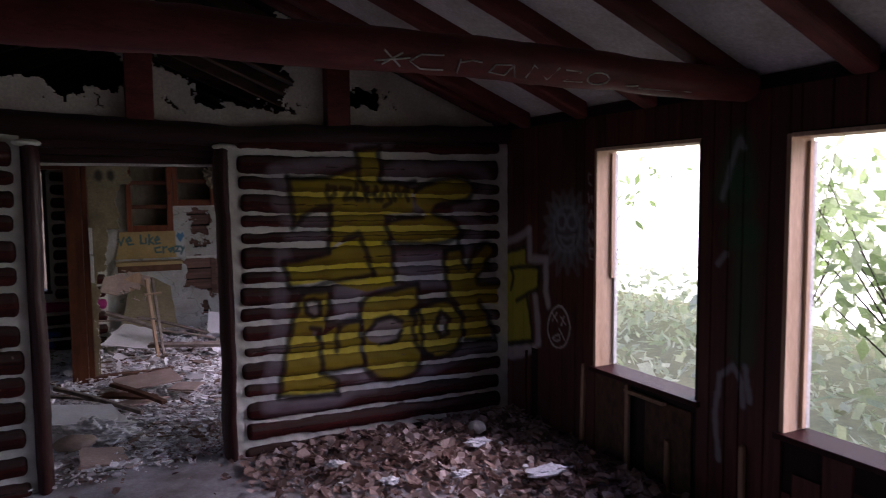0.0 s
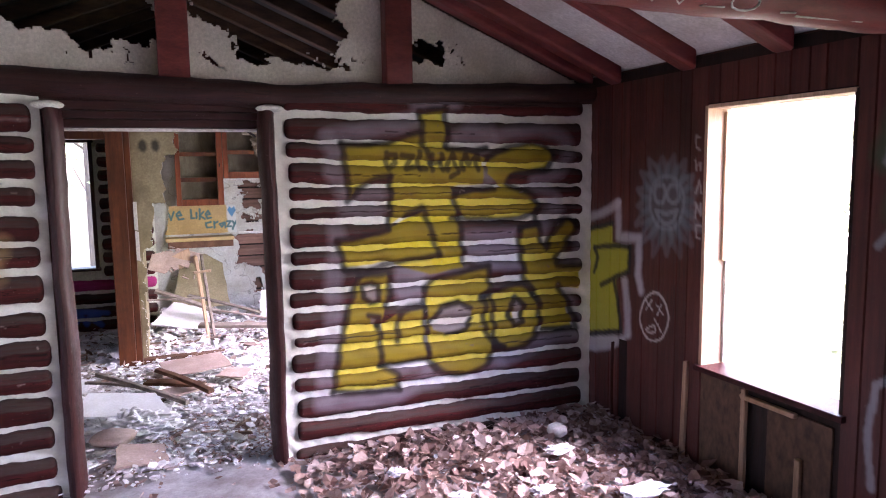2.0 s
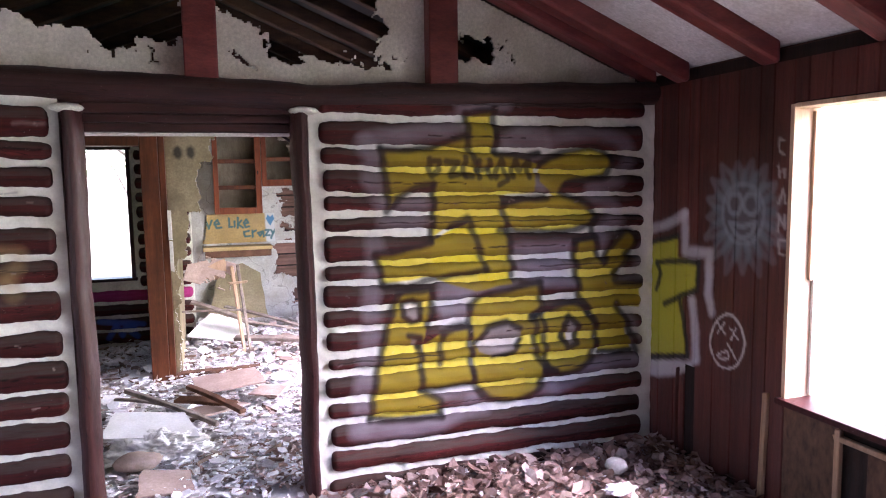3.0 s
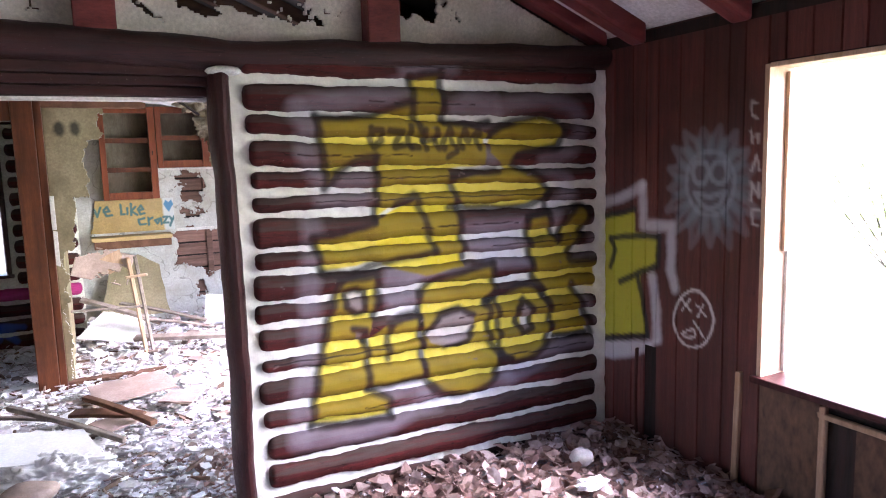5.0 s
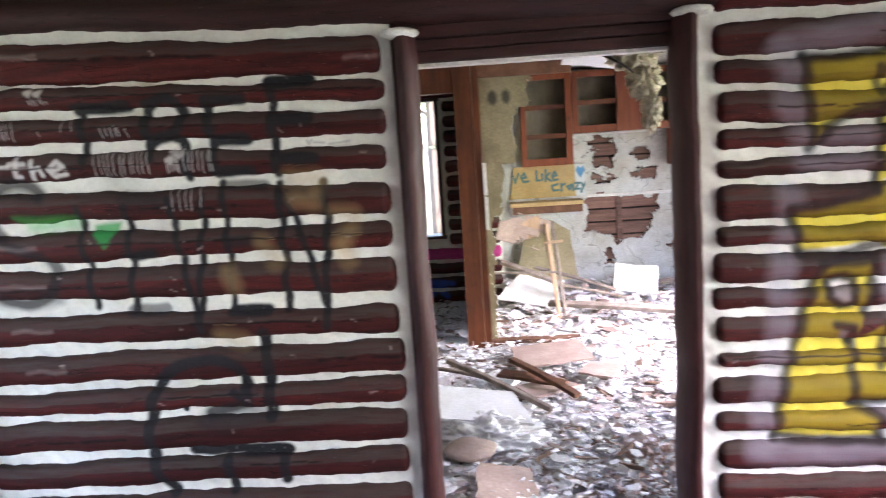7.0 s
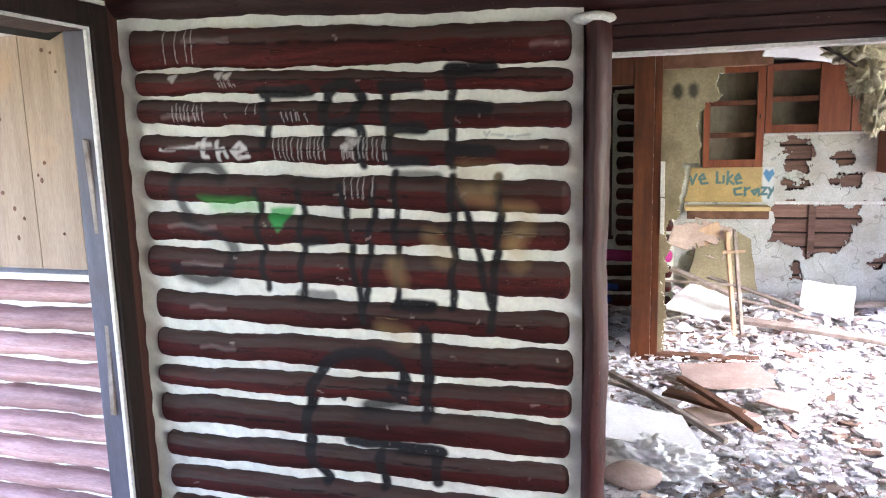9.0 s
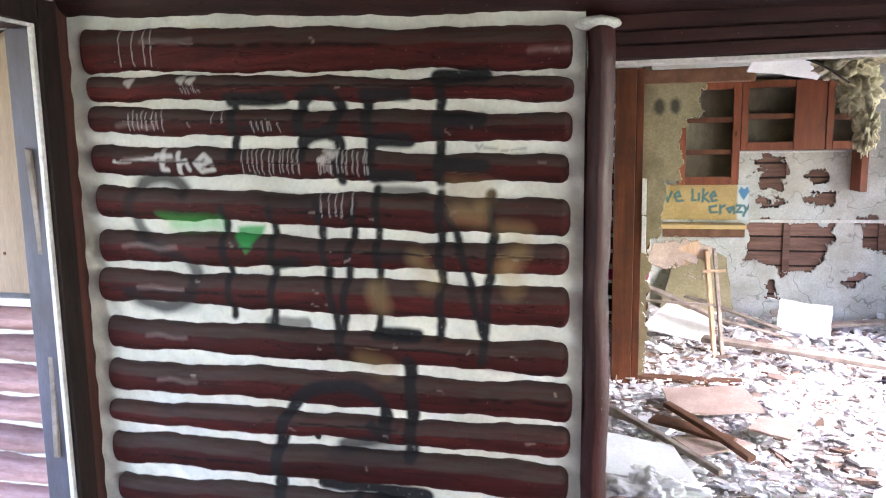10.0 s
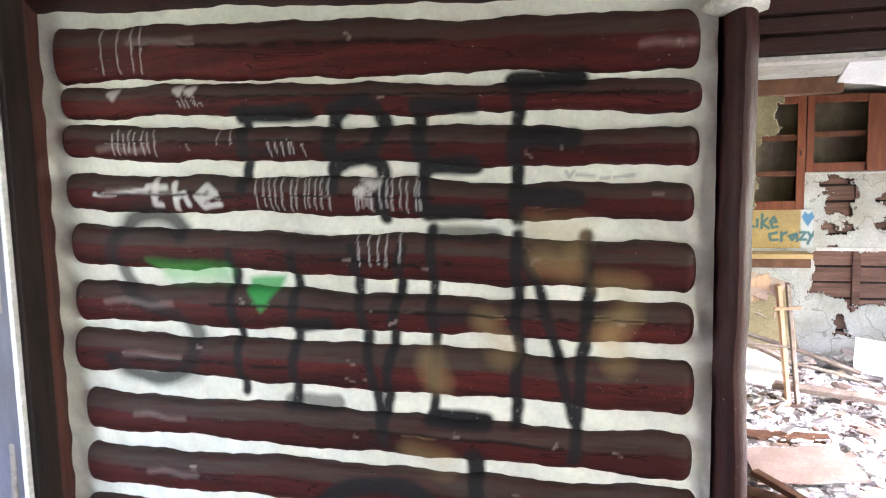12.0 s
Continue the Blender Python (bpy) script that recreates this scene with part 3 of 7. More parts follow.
spray(FREE_TAG, BLACK, 0.017, 0.012, 1, [(-1.21, 1.63), (-1.17, 1.65), (-1.12, 1.66), (-1.08, 1.64), (-1.07, 1.58), (-1.07, 1.50)])
spray(FREE_TAG, BLACK, 0.017, 0.012, 1, [(-0.97, 1.78), (-0.96, 1.65), (-0.96, 1.51)])
spray(FREE_TAG, BLACK, 0.017, 0.012, 1, [(-0.97, 1.78), (-0.90, 1.78), (-0.83, 1.78)])
spray(FREE_TAG, BLACK, 0.022, 0.012, 1, [(-0.94, 1.63), (-0.83, 1.63)])
spray(FREE_TAG, BLACK, 0.019, 0.012, 1, [(-0.95, 1.51), (-0.82, 1.51)])
spray(FREE_TAG, BLACK, 0.014, 0.012, 1, [(-0.71, 1.83), (-0.72, 1.67), (-0.72, 1.49)])
spray(FREE_TAG, BLACK, 0.024, 0.012, 1, [(-0.72, 1.83), (-0.65, 1.83), (-0.57, 1.83)])
spray(FREE_TAG, BLACK, 0.022, 0.012, 1, [(-0.70, 1.69), (-0.58, 1.69)])
spray(FREE_TAG, BLACK, 0.019, 0.012, 1, [(-0.71, 1.55), (-0.57, 1.54)])
spray(FREE_TAG, BLACK, 0.014, 0.02, 0.8, [(-1.67, 1.45), (-1.71, 1.50), (-1.78, 1.52), (-1.85, 1.50), (-1.89, 1.44), (-1.90, 1.37), (-1.86, 1.29), (-1.78, 1.25), (-1.70, 1.22), (-1.65, 1.17), (-1.65, 1.10), (-1.70, 1.05), (-1.80, 1.02), (-1.89, 1.04), (-1.93, 1.08)])
spray(FREE_TAG, BLACK, 0.03, 0.03, 0.35, [(-1.87, 1.48), (-1.78, 1.50), (-1.70, 1.47)])
spray(FREE_TAG, BLACK, 0.035, 0.03, 0.4, [(-1.91, 1.06), (-1.80, 1.04), (-1.69, 1.05)])
spray(FREE_TAG, BLACK, 0.01, 0.012, 1, [(-1.52, 1.40), (-1.52, 1.28), (-1.51, 1.15), (-1.51, 1.00)])
spray(FREE_TAG, BLACK, 0.01, 0.012, 1, [(-1.33, 1.40), (-1.33, 1.26), (-1.34, 1.11), (-1.35, 0.98)])
spray(FREE_TAG, BLACK, 0.019, 0.012, 1, [(-1.34, 1.20), (-1.24, 1.21)])
spray(FREE_TAG, BLACK, 0.02, 0.015, 0.7, [(-1.36, 0.98), (-1.23, 0.98)])
spray(FREE_TAG, BLACK, 0.02, 0.02, 0.5, [(-1.33, 1.43), (-1.20, 1.42)])
spray(FREE_TAG, BLACK, 0.01, 0.012, 1, [(-1.16, 1.42), (-1.14, 1.26), (-1.12, 1.11), (-1.09, 0.89)])
spray(FREE_TAG, BLACK, 0.01, 0.012, 1, [(-1.02, 1.42), (-1.04, 1.26), (-1.07, 1.07), (-1.09, 0.89)])
spray(FREE_TAG, BLACK, 0.01, 0.012, 1, [(-0.94, 1.47), (-0.94, 1.30), (-0.94, 1.11), (-0.95, 0.96)])
spray(FREE_TAG, BLACK, 0.014, 0.015, 0.7, [(-0.94, 1.46), (-0.78, 1.45)])
spray(FREE_TAG, BLACK, 0.015, 0.02, 0.8, [(-0.93, 1.24), (-0.80, 1.24)])
spray(FREE_TAG, BLACK, 0.02, 0.012, 1, [(-0.95, 0.96), (-0.81, 0.96)])
spray(FREE_TAG, BLACK, 0.012, 0.012, 1, [(-0.72, 1.45), (-0.72, 1.26), (-0.72, 1.11), (-0.73, 0.96)])
spray(FREE_TAG, BLACK, 0.01, 0.012, 1, [(-0.70, 1.40), (-0.66, 1.30), (-0.62, 1.15), (-0.58, 0.97)])
spray(FREE_TAG, BLACK, 0.012, 0.012, 1, [(-0.55, 1.45), (-0.54, 1.31), (-0.56, 1.12), (-0.58, 0.88)])
spray(FREE_TAG, BLACK, 0.021, 0.012, 1, [(-1.28, 0.21), (-1.34, 0.27), (-1.36, 0.41), (-1.34, 0.56), (-1.29, 0.68), (-1.21, 0.75), (-1.09, 0.77), (-0.98, 0.76), (-0.93, 0.70), (-0.93, 0.60)])
spray(FREE_TAG, BLACK, 0.021, 0.012, 1, [(-0.84, 0.87), (-0.83, 0.73), (-0.84, 0.52)])
spray(FREE_TAG, BLACK, 0.016, 0.005, 1, [(-1.20, 0.56), (-1.20, 0.56)])
spray(FREE_TAG, BLACK, 0.02, 0.02, 0.85, [(-1.09, 0.54), (-1.01, 0.56), (-0.93, 0.58)])
spray(FREE_TAG, BLACK, 0.014, 0.012, 1, [(-0.98, 0.63), (-0.94, 0.60)])
spray(FREE_TAG, BLACK, 0.021, 0.012, 1, [(-1.18, 0.38), (-1.02, 0.38), (-0.79, 0.37)])
spray(FREE_TAG, BLACK, 0.018, 0.012, 1, [(-1.04, 0.34), (-1.03, 0.21)])
spray(FREE_TAG, BLACK, 0.018, 0.012, 1, [(-0.80, 0.37), (-0.81, 0.24)])
spray(FREE_TAG, BLACK, 0.03, 0.03, 0.4, [(-1.11, 0.51), (-0.97, 0.51), (-0.85, 0.53)])
spray(SIDE_TAG, HALO, 0.016, 0.03, 0.62, [(4.69, 1.30), (4.51, 1.34), (4.35, 1.41)])
spray(SIDE_TAG, HALO, 0.018, 0.03, 0.62, [(4.35, 1.41), (4.34, 1.20), (4.14, 1.21), (4.14, 0.98), (4.11, 0.90)])
spray(SIDE_TAG, HALO, 0.02, 0.03, 0.62, [(4.27, 0.93), (4.24, 0.77), (4.23, 0.61)])
blot(SIDE_TAG, HALO, 0, 0.03, 0.7, [(4.70, 0.50), (4.22, 0.60), (4.28, 0.53), (4.41, 0.47), (4.58, 0.41), (4.70, 0.41)])
blot(SIDE_TAG, (0.42, 0.4, 0.03), 0, 0.012, 0.8, [(4.71, 1.21), (4.41, 1.28), (4.40, 1.16), (4.23, 1.15), (4.23, 1.00), (4.36, 0.93), (4.31, 0.62), (4.71, 0.53)])
spray(SIDE_TAG, BLACK, 0.012, 0.014, 0.9, [(4.69, 1.22), (4.41, 1.28)])
spray(SIDE_TAG, BLACK, 0.012, 0.014, 0.9, [(4.60, 1.11), (4.40, 1.14), (4.22, 1.15)])
spray(SIDE_TAG, BLACK, 0.012, 0.014, 0.9, [(4.23, 1.15), (4.23, 1.00), (4.38, 0.94), (4.52, 0.87)])
spray(SIDE_TAG, BLACK, 0.012, 0.014, 0.9, [(4.38, 0.92), (4.34, 0.80), (4.30, 0.61)])
spray(SIDE_TAG, BLACK, 0.012, 0.014, 0.9, [(4.69, 0.51), (4.30, 0.61)])
spray(SIDE_TAG, BLACK, 0.012, 0.014, 0.9, [(4.60, 1.11), (4.56, 1.05), (4.60, 0.95)])
blot(SIDE_TAG, (0.11, 0.125, 0.14), 0, 0.08, 0.6, [(3.70, 1.43), (3.73, 1.31), (3.83, 1.22), (3.96, 1.21), (4.07, 1.29), (4.12, 1.43), (4.08, 1.56), (3.97, 1.64), (3.84, 1.64), (3.74, 1.56), (3.70, 1.43)])
spray(SIDE_TAG, CHALKGREY, 0.011, 0.018, 0.29, [(3.76, 1.44), (3.69, 1.44), (3.63, 1.41), (3.69, 1.39), (3.76, 1.40)])
spray(SIDE_TAG, (0.05, 0.07, 0.09), 0.008, 0.02, 0.5, [(3.76, 1.39), (3.69, 1.38)])
spray(SIDE_TAG, CHALKGREY, 0.011, 0.018, 0.31, [(3.76, 1.39), (3.68, 1.35), (3.62, 1.30), (3.71, 1.31), (3.78, 1.35)])
spray(SIDE_TAG, (0.05, 0.07, 0.09), 0.008, 0.02, 0.5, [(3.78, 1.34), (3.71, 1.30)])
spray(SIDE_TAG, CHALKGREY, 0.011, 0.018, 0.24, [(3.78, 1.34), (3.73, 1.29), (3.69, 1.21), (3.77, 1.25), (3.82, 1.31)])
spray(SIDE_TAG, (0.05, 0.07, 0.09), 0.008, 0.02, 0.5, [(3.83, 1.31), (3.78, 1.24)])
spray(SIDE_TAG, CHALKGREY, 0.011, 0.018, 0.21, [(3.82, 1.30), (3.78, 1.23), (3.78, 1.14), (3.84, 1.21), (3.86, 1.29)])
spray(SIDE_TAG, (0.05, 0.07, 0.09), 0.008, 0.02, 0.5, [(3.88, 1.28), (3.85, 1.20)])
spray(SIDE_TAG, CHALKGREY, 0.011, 0.018, 0.27, [(3.87, 1.29), (3.86, 1.22), (3.89, 1.14), (3.92, 1.21), (3.92, 1.28)])
spray(SIDE_TAG, (0.05, 0.07, 0.09), 0.008, 0.02, 0.5, [(3.93, 1.28), (3.95, 1.21)])
spray(SIDE_TAG, CHALKGREY, 0.011, 0.018, 0.24, [(3.93, 1.29), (3.95, 1.20), (4.01, 1.12), (4.01, 1.22), (3.97, 1.30)])
spray(SIDE_TAG, (0.05, 0.07, 0.09), 0.008, 0.02, 0.5, [(3.99, 1.30), (4.03, 1.22)])
spray(SIDE_TAG, CHALKGREY, 0.011, 0.018, 0.35, [(3.98, 1.31), (4.04, 1.23), (4.13, 1.18), (4.09, 1.26), (4.02, 1.33)])
spray(SIDE_TAG, (0.05, 0.07, 0.09), 0.008, 0.02, 0.5, [(4.03, 1.34), (4.10, 1.27)])
spray(SIDE_TAG, CHALKGREY, 0.011, 0.018, 0.29, [(4.02, 1.34), (4.09, 1.31), (4.17, 1.29), (4.12, 1.35), (4.05, 1.38)])
spray(SIDE_TAG, (0.05, 0.07, 0.09), 0.008, 0.02, 0.5, [(4.05, 1.39), (4.13, 1.36)])
spray(SIDE_TAG, CHALKGREY, 0.011, 0.018, 0.27, [(4.05, 1.40), (4.10, 1.38), (4.16, 1.40), (4.11, 1.43), (4.05, 1.43)])
spray(SIDE_TAG, (0.05, 0.07, 0.09), 0.008, 0.02, 0.5, [(4.06, 1.44), (4.11, 1.45)])
spray(SIDE_TAG, CHALKGREY, 0.011, 0.018, 0.34, [(4.05, 1.45), (4.11, 1.46), (4.16, 1.50), (4.09, 1.51), (4.04, 1.49)])
spray(SIDE_TAG, (0.05, 0.07, 0.09), 0.008, 0.02, 0.5, [(4.04, 1.50), (4.09, 1.52)])
spray(SIDE_TAG, CHALKGREY, 0.011, 0.018, 0.34, [(4.04, 1.50), (4.09, 1.54), (4.13, 1.60), (4.05, 1.58), (4.01, 1.53)])
spray(SIDE_TAG, (0.05, 0.07, 0.09), 0.008, 0.02, 0.5, [(4.00, 1.54), (4.04, 1.59)])
spray(SIDE_TAG, CHALKGREY, 0.011, 0.018, 0.33, [(4.00, 1.55), (4.05, 1.60), (4.06, 1.67), (3.99, 1.63), (3.96, 1.56)])
spray(SIDE_TAG, (0.05, 0.07, 0.09), 0.008, 0.02, 0.5, [(3.95, 1.57), (3.97, 1.63)])
spray(SIDE_TAG, CHALKGREY, 0.011, 0.018, 0.22, [(3.95, 1.57), (3.97, 1.62), (3.95, 1.68), (3.91, 1.63), (3.91, 1.58)])
spray(SIDE_TAG, (0.05, 0.07, 0.09), 0.008, 0.02, 0.5, [(3.89, 1.58), (3.89, 1.63)])
spray(SIDE_TAG, CHALKGREY, 0.011, 0.018, 0.23, [(3.90, 1.58), (3.89, 1.64), (3.85, 1.69), (3.84, 1.63), (3.85, 1.57)])
spray(SIDE_TAG, (0.05, 0.07, 0.09), 0.008, 0.02, 0.5, [(3.84, 1.57), (3.82, 1.62)])
spray(SIDE_TAG, CHALKGREY, 0.011, 0.018, 0.27, [(3.84, 1.56), (3.82, 1.62), (3.76, 1.66), (3.77, 1.59), (3.81, 1.54)])
spray(SIDE_TAG, (0.05, 0.07, 0.09), 0.008, 0.02, 0.5, [(3.80, 1.54), (3.75, 1.58)])
spray(SIDE_TAG, CHALKGREY, 0.011, 0.018, 0.34, [(3.80, 1.53), (3.76, 1.57), (3.70, 1.58), (3.72, 1.53), (3.77, 1.50)])
spray(SIDE_TAG, (0.05, 0.07, 0.09), 0.008, 0.02, 0.5, [(3.77, 1.49), (3.71, 1.52)])
spray(SIDE_TAG, CHALKGREY, 0.011, 0.018, 0.22, [(3.77, 1.49), (3.72, 1.51), (3.66, 1.50), (3.70, 1.46), (3.76, 1.45)])
spray(SIDE_TAG, (0.05, 0.07, 0.09), 0.008, 0.02, 0.5, [(3.75, 1.44), (3.70, 1.45)])
spray(SIDE_TAG, CHALKGREY, 0.007, 0.012, 0.4, [(3.76, 1.43), (3.77, 1.37), (3.81, 1.31), (3.86, 1.28), (3.93, 1.28), (3.99, 1.30), (4.03, 1.36), (4.05, 1.43), (4.04, 1.50), (4.00, 1.55), (3.94, 1.58), (3.87, 1.58), (3.81, 1.55), (3.77, 1.50), (3.76, 1.43)])
spray(SIDE_TAG, CHALKGREY, 0.009, 0.012, 0.6, [(3.91, 1.48), (3.92, 1.45), (3.93, 1.43), (3.96, 1.43), (3.98, 1.43), (4.00, 1.45), (4.01, 1.48), (4.00, 1.51), (3.98, 1.53), (3.96, 1.53), (3.93, 1.53), (3.92, 1.51), (3.91, 1.48)])
spray(SIDE_TAG, CHALKGREY, 0.009, 0.012, 0.6, [(3.80, 1.48), (3.80, 1.46), (3.82, 1.44), (3.85, 1.43), (3.87, 1.44), (3.89, 1.45), (3.90, 1.48), (3.89, 1.51), (3.87, 1.53), (3.85, 1.53), (3.82, 1.53), (3.81, 1.51), (3.80, 1.48)])
spray(SIDE_TAG, CHALKGREY, 0.009, 0.012, 0.6, [(3.99, 1.38), (3.95, 1.33), (3.90, 1.31), (3.84, 1.33), (3.81, 1.39), (3.90, 1.37), (3.99, 1.38)])
spray(FREE_TAG, (0.25, 0.25, 0.26), 0.002, 0.004, 0.6, [(-0.597, 1.607), (-0.587, 1.592), (-0.578, 1.606)])
spray(FREE_TAG, (0.25, 0.25, 0.26), 0.002, 0.004, 0.6, [(-0.571, 1.597), (-0.532, 1.597)])
spray(FREE_TAG, (0.25, 0.25, 0.26), 0.002, 0.004, 0.6, [(-0.515, 1.591), (-0.494, 1.592)])
spray(FREE_TAG, (0.25, 0.25, 0.26), 0.002, 0.004, 0.6, [(-0.483, 1.592), (-0.438, 1.594)])
spray(FREE_TAG, CHALK, 0.006, 0.008, 0.75, [(-1.77, 1.59), (-1.71, 1.59)])
spray(FREE_TAG, CHALK, 0.006, 0.008, 0.75, [(-1.74, 1.61), (-1.75, 1.54), (-1.73, 1.54)])
spray(FREE_TAG, CHALK, 0.006, 0.008, 0.75, [(-1.68, 1.6), (-1.68, 1.53)])
spray(FREE_TAG, CHALK, 0.006, 0.008, 0.75, [(-1.68, 1.56), (-1.65, 1.57), (-1.64, 1.54)])
spray(FREE_TAG, CHALK, 0.006, 0.008, 0.75, [(-1.6, 1.55), (-1.55, 1.57), (-1.58, 1.59), (-1.61, 1.56), (-1.59, 1.53), (-1.54, 1.54)])
spray(FREE_TAG, CHALK, 0.004, 0.006, 0.8, [(-1.95, 1.57), (-1.77, 1.58)])
blot(FREE_TAG, GREEN, 0, 0.035, 0.42, [(-1.78, 1.38), (-1.53, 1.37), (-1.54, 1.32), (-1.75, 1.32)])
blot(FREE_TAG, (0.02, 0.34, 0.08), 0, 0.016, 0.85, [(-1.48, 1.33), (-1.37, 1.34), (-1.38, 1.3), (-1.43, 1.24), (-1.47, 1.3)])
spray(FREE_TAG, TAN, 0.012, 0.045, 0.34, [(-0.67, 1.47), (-0.57, 1.46), (-0.59, 1.37), (-0.65, 1.39)])
spray(FREE_TAG, TAN, 0.012, 0.045, 0.34, [(-0.5, 1.33), (-0.44, 1.32), (-0.45, 1.27), (-0.5, 1.19)])
spray(FREE_TAG, TAN, 0.012, 0.045, 0.34, [(-0.8, 1.23), (-0.76, 1.15)])
spray(FREE_TAG, TAN, 0.012, 0.045, 0.34, [(-0.49, 1.19), (-0.47, 1.14)])
spray(FREE_TAG, TAN, 0.012, 0.045, 0.34, [(-1.01, 0.86), (-0.92, 0.84)])
spray(FREE_TAG, TAN, 0.012, 0.045, 0.34, [(-0.95, 1.12), (-0.93, 1.06)])
spray(FREE_TAG, CHALK, 0.001, 0.003, 0.5, [(-1.89, 2.041), (-1.888, 1.981), (-1.893, 1.911)])
spray(FREE_TAG, CHALK, 0.001, 0.003, 0.5, [(-1.836, 2.05), (-1.836, 1.977), (-1.84, 1.91)])
spray(FREE_TAG, CHALK, 0.001, 0.003, 0.5, [(-1.789, 2.045), (-1.789, 1.974), (-1.792, 1.913)])
spray(FREE_TAG, CHALK, 0.001, 0.003, 0.5, [(-1.763, 2.04), (-1.762, 1.973), (-1.765, 1.909)])
spray(FREE_TAG, CHALK, 0.001, 0.003, 0.5, [(-1.871, 1.744), (-1.866, 1.715), (-1.868, 1.68)])
spray(FREE_TAG, CHALK, 0.001, 0.003, 0.5, [(-1.85, 1.756), (-1.847, 1.715), (-1.848, 1.681)])
spray(FREE_TAG, CHALK, 0.001, 0.003, 0.5, [(-1.831, 1.742), (-1.826, 1.714), (-1.826, 1.682)])
spray(FREE_TAG, CHALK, 0.001, 0.003, 0.5, [(-1.814, 1.751), (-1.81, 1.713), (-1.81, 1.69)])
spray(FREE_TAG, CHALK, 0.001, 0.003, 0.5, [(-1.796, 1.744), (-1.792, 1.713), (-1.792, 1.681)])
spray(FREE_TAG, CHALK, 0.001, 0.003, 0.5, [(-1.77, 1.748), (-1.766, 1.712), (-1.766, 1.684)])
spray(FREE_TAG, CHALK, 0.001, 0.003, 0.5, [(-1.754, 1.742), (-1.749, 1.711), (-1.749, 1.686)])
spray(FREE_TAG, CHALK, 0.001, 0.003, 0.5, [(-1.733, 1.749), (-1.729, 1.711), (-1.73, 1.675)])
spray(FREE_TAG, CHALK, 0.001, 0.003, 0.5, [(-1.386, 1.706), (-1.381, 1.686), (-1.38, 1.666)])
spray(FREE_TAG, CHALK, 0.001, 0.003, 0.5, [(-1.366, 1.704), (-1.36, 1.685), (-1.359, 1.672)])
spray(FREE_TAG, CHALK, 0.001, 0.003, 0.5, [(-1.346, 1.708), (-1.34, 1.685), (-1.339, 1.666)])
spray(FREE_TAG, CHALK, 0.001, 0.003, 0.5, [(-1.325, 1.709), (-1.32, 1.684), (-1.319, 1.671)])
spray(FREE_TAG, CHALK, 0.001, 0.003, 0.5, [(-1.315, 1.701), (-1.309, 1.684), (-1.308, 1.67)])
spray(FREE_TAG, CHALK, 0.001, 0.003, 0.5, [(-1.285, 1.697), (-1.279, 1.683), (-1.277, 1.666)])
spray(FREE_TAG, CHALK, 0.001, 0.003, 0.5, [(-1.433, 1.617), (-1.429, 1.566), (-1.43, 1.524)])
spray(FREE_TAG, CHALK, 0.001, 0.003, 0.5, [(-1.409, 1.617), (-1.406, 1.566), (-1.406, 1.529)])
spray(FREE_TAG, CHALK, 0.001, 0.003, 0.5, [(-1.391, 1.608), (-1.387, 1.565), (-1.387, 1.52)])
spray(FREE_TAG, CHALK, 0.001, 0.003, 0.5, [(-1.374, 1.617), (-1.37, 1.565), (-1.371, 1.521)])
spray(FREE_TAG, CHALK, 0.001, 0.003, 0.5, [(-1.355, 1.611), (-1.351, 1.565), (-1.351, 1.521)])
spray(FREE_TAG, CHALK, 0.001, 0.003, 0.5, [(-1.33, 1.603), (-1.325, 1.564), (-1.326, 1.518)])
spray(FREE_TAG, CHALK, 0.001, 0.003, 0.5, [(-1.315, 1.613), (-1.311, 1.564), (-1.311, 1.524)])
spray(FREE_TAG, CHALK, 0.001, 0.003, 0.5, [(-1.289, 1.612), (-1.286, 1.563), (-1.286, 1.525)])
spray(FREE_TAG, CHALK, 0.001, 0.003, 0.5, [(-1.278, 1.615), (-1.274, 1.563), (-1.274, 1.525)])
spray(FREE_TAG, CHALK, 0.001, 0.003, 0.5, [(-1.259, 1.612), (-1.255, 1.563), (-1.255, 1.52)])
spray(FREE_TAG, CHALK, 0.001, 0.003, 0.5, [(-1.242, 1.608), (-1.237, 1.562), (-1.238, 1.52)])
spray(FREE_TAG, CHALK, 0.001, 0.003, 0.5, [(-1.221, 1.605), (-1.217, 1.562), (-1.217, 1.518)])
spray(FREE_TAG, CHALK, 0.001, 0.003, 0.5, [(-1.101, 1.609), (-1.097, 1.559), (-1.097, 1.514)])
spray(FREE_TAG, CHALK, 0.001, 0.003, 0.5, [(-1.077, 1.605), (-1.073, 1.559), (-1.072, 1.522)])
spray(FREE_TAG, CHALK, 0.001, 0.003, 0.5, [(-1.059, 1.599), (-1.054, 1.559), (-1.054, 1.524)])
spray(FREE_TAG, CHALK, 0.001, 0.003, 0.5, [(-1.045, 1.609), (-1.04, 1.558), (-1.04, 1.513)])
spray(FREE_TAG, CHALK, 0.001, 0.003, 0.5, [(-1.023, 1.6), (-1.018, 1.558), (-1.017, 1.52)])
spray(FREE_TAG, CHALK, 0.001, 0.003, 0.5, [(-1.004, 1.594), (-1.0, 1.557), (-0.999, 1.511)])
spray(FREE_TAG, CHALK, 0.001, 0.003, 0.5, [(-0.98, 1.604), (-0.976, 1.557), (-0.975, 1.521)])
spray(FREE_TAG, CHALK, 0.001, 0.003, 0.5, [(-0.971, 1.593), (-0.966, 1.557), (-0.965, 1.52)])
spray(FREE_TAG, CHALK, 0.001, 0.003, 0.5, [(-1.142, 1.461), (-1.137, 1.417), (-1.137, 1.37)])
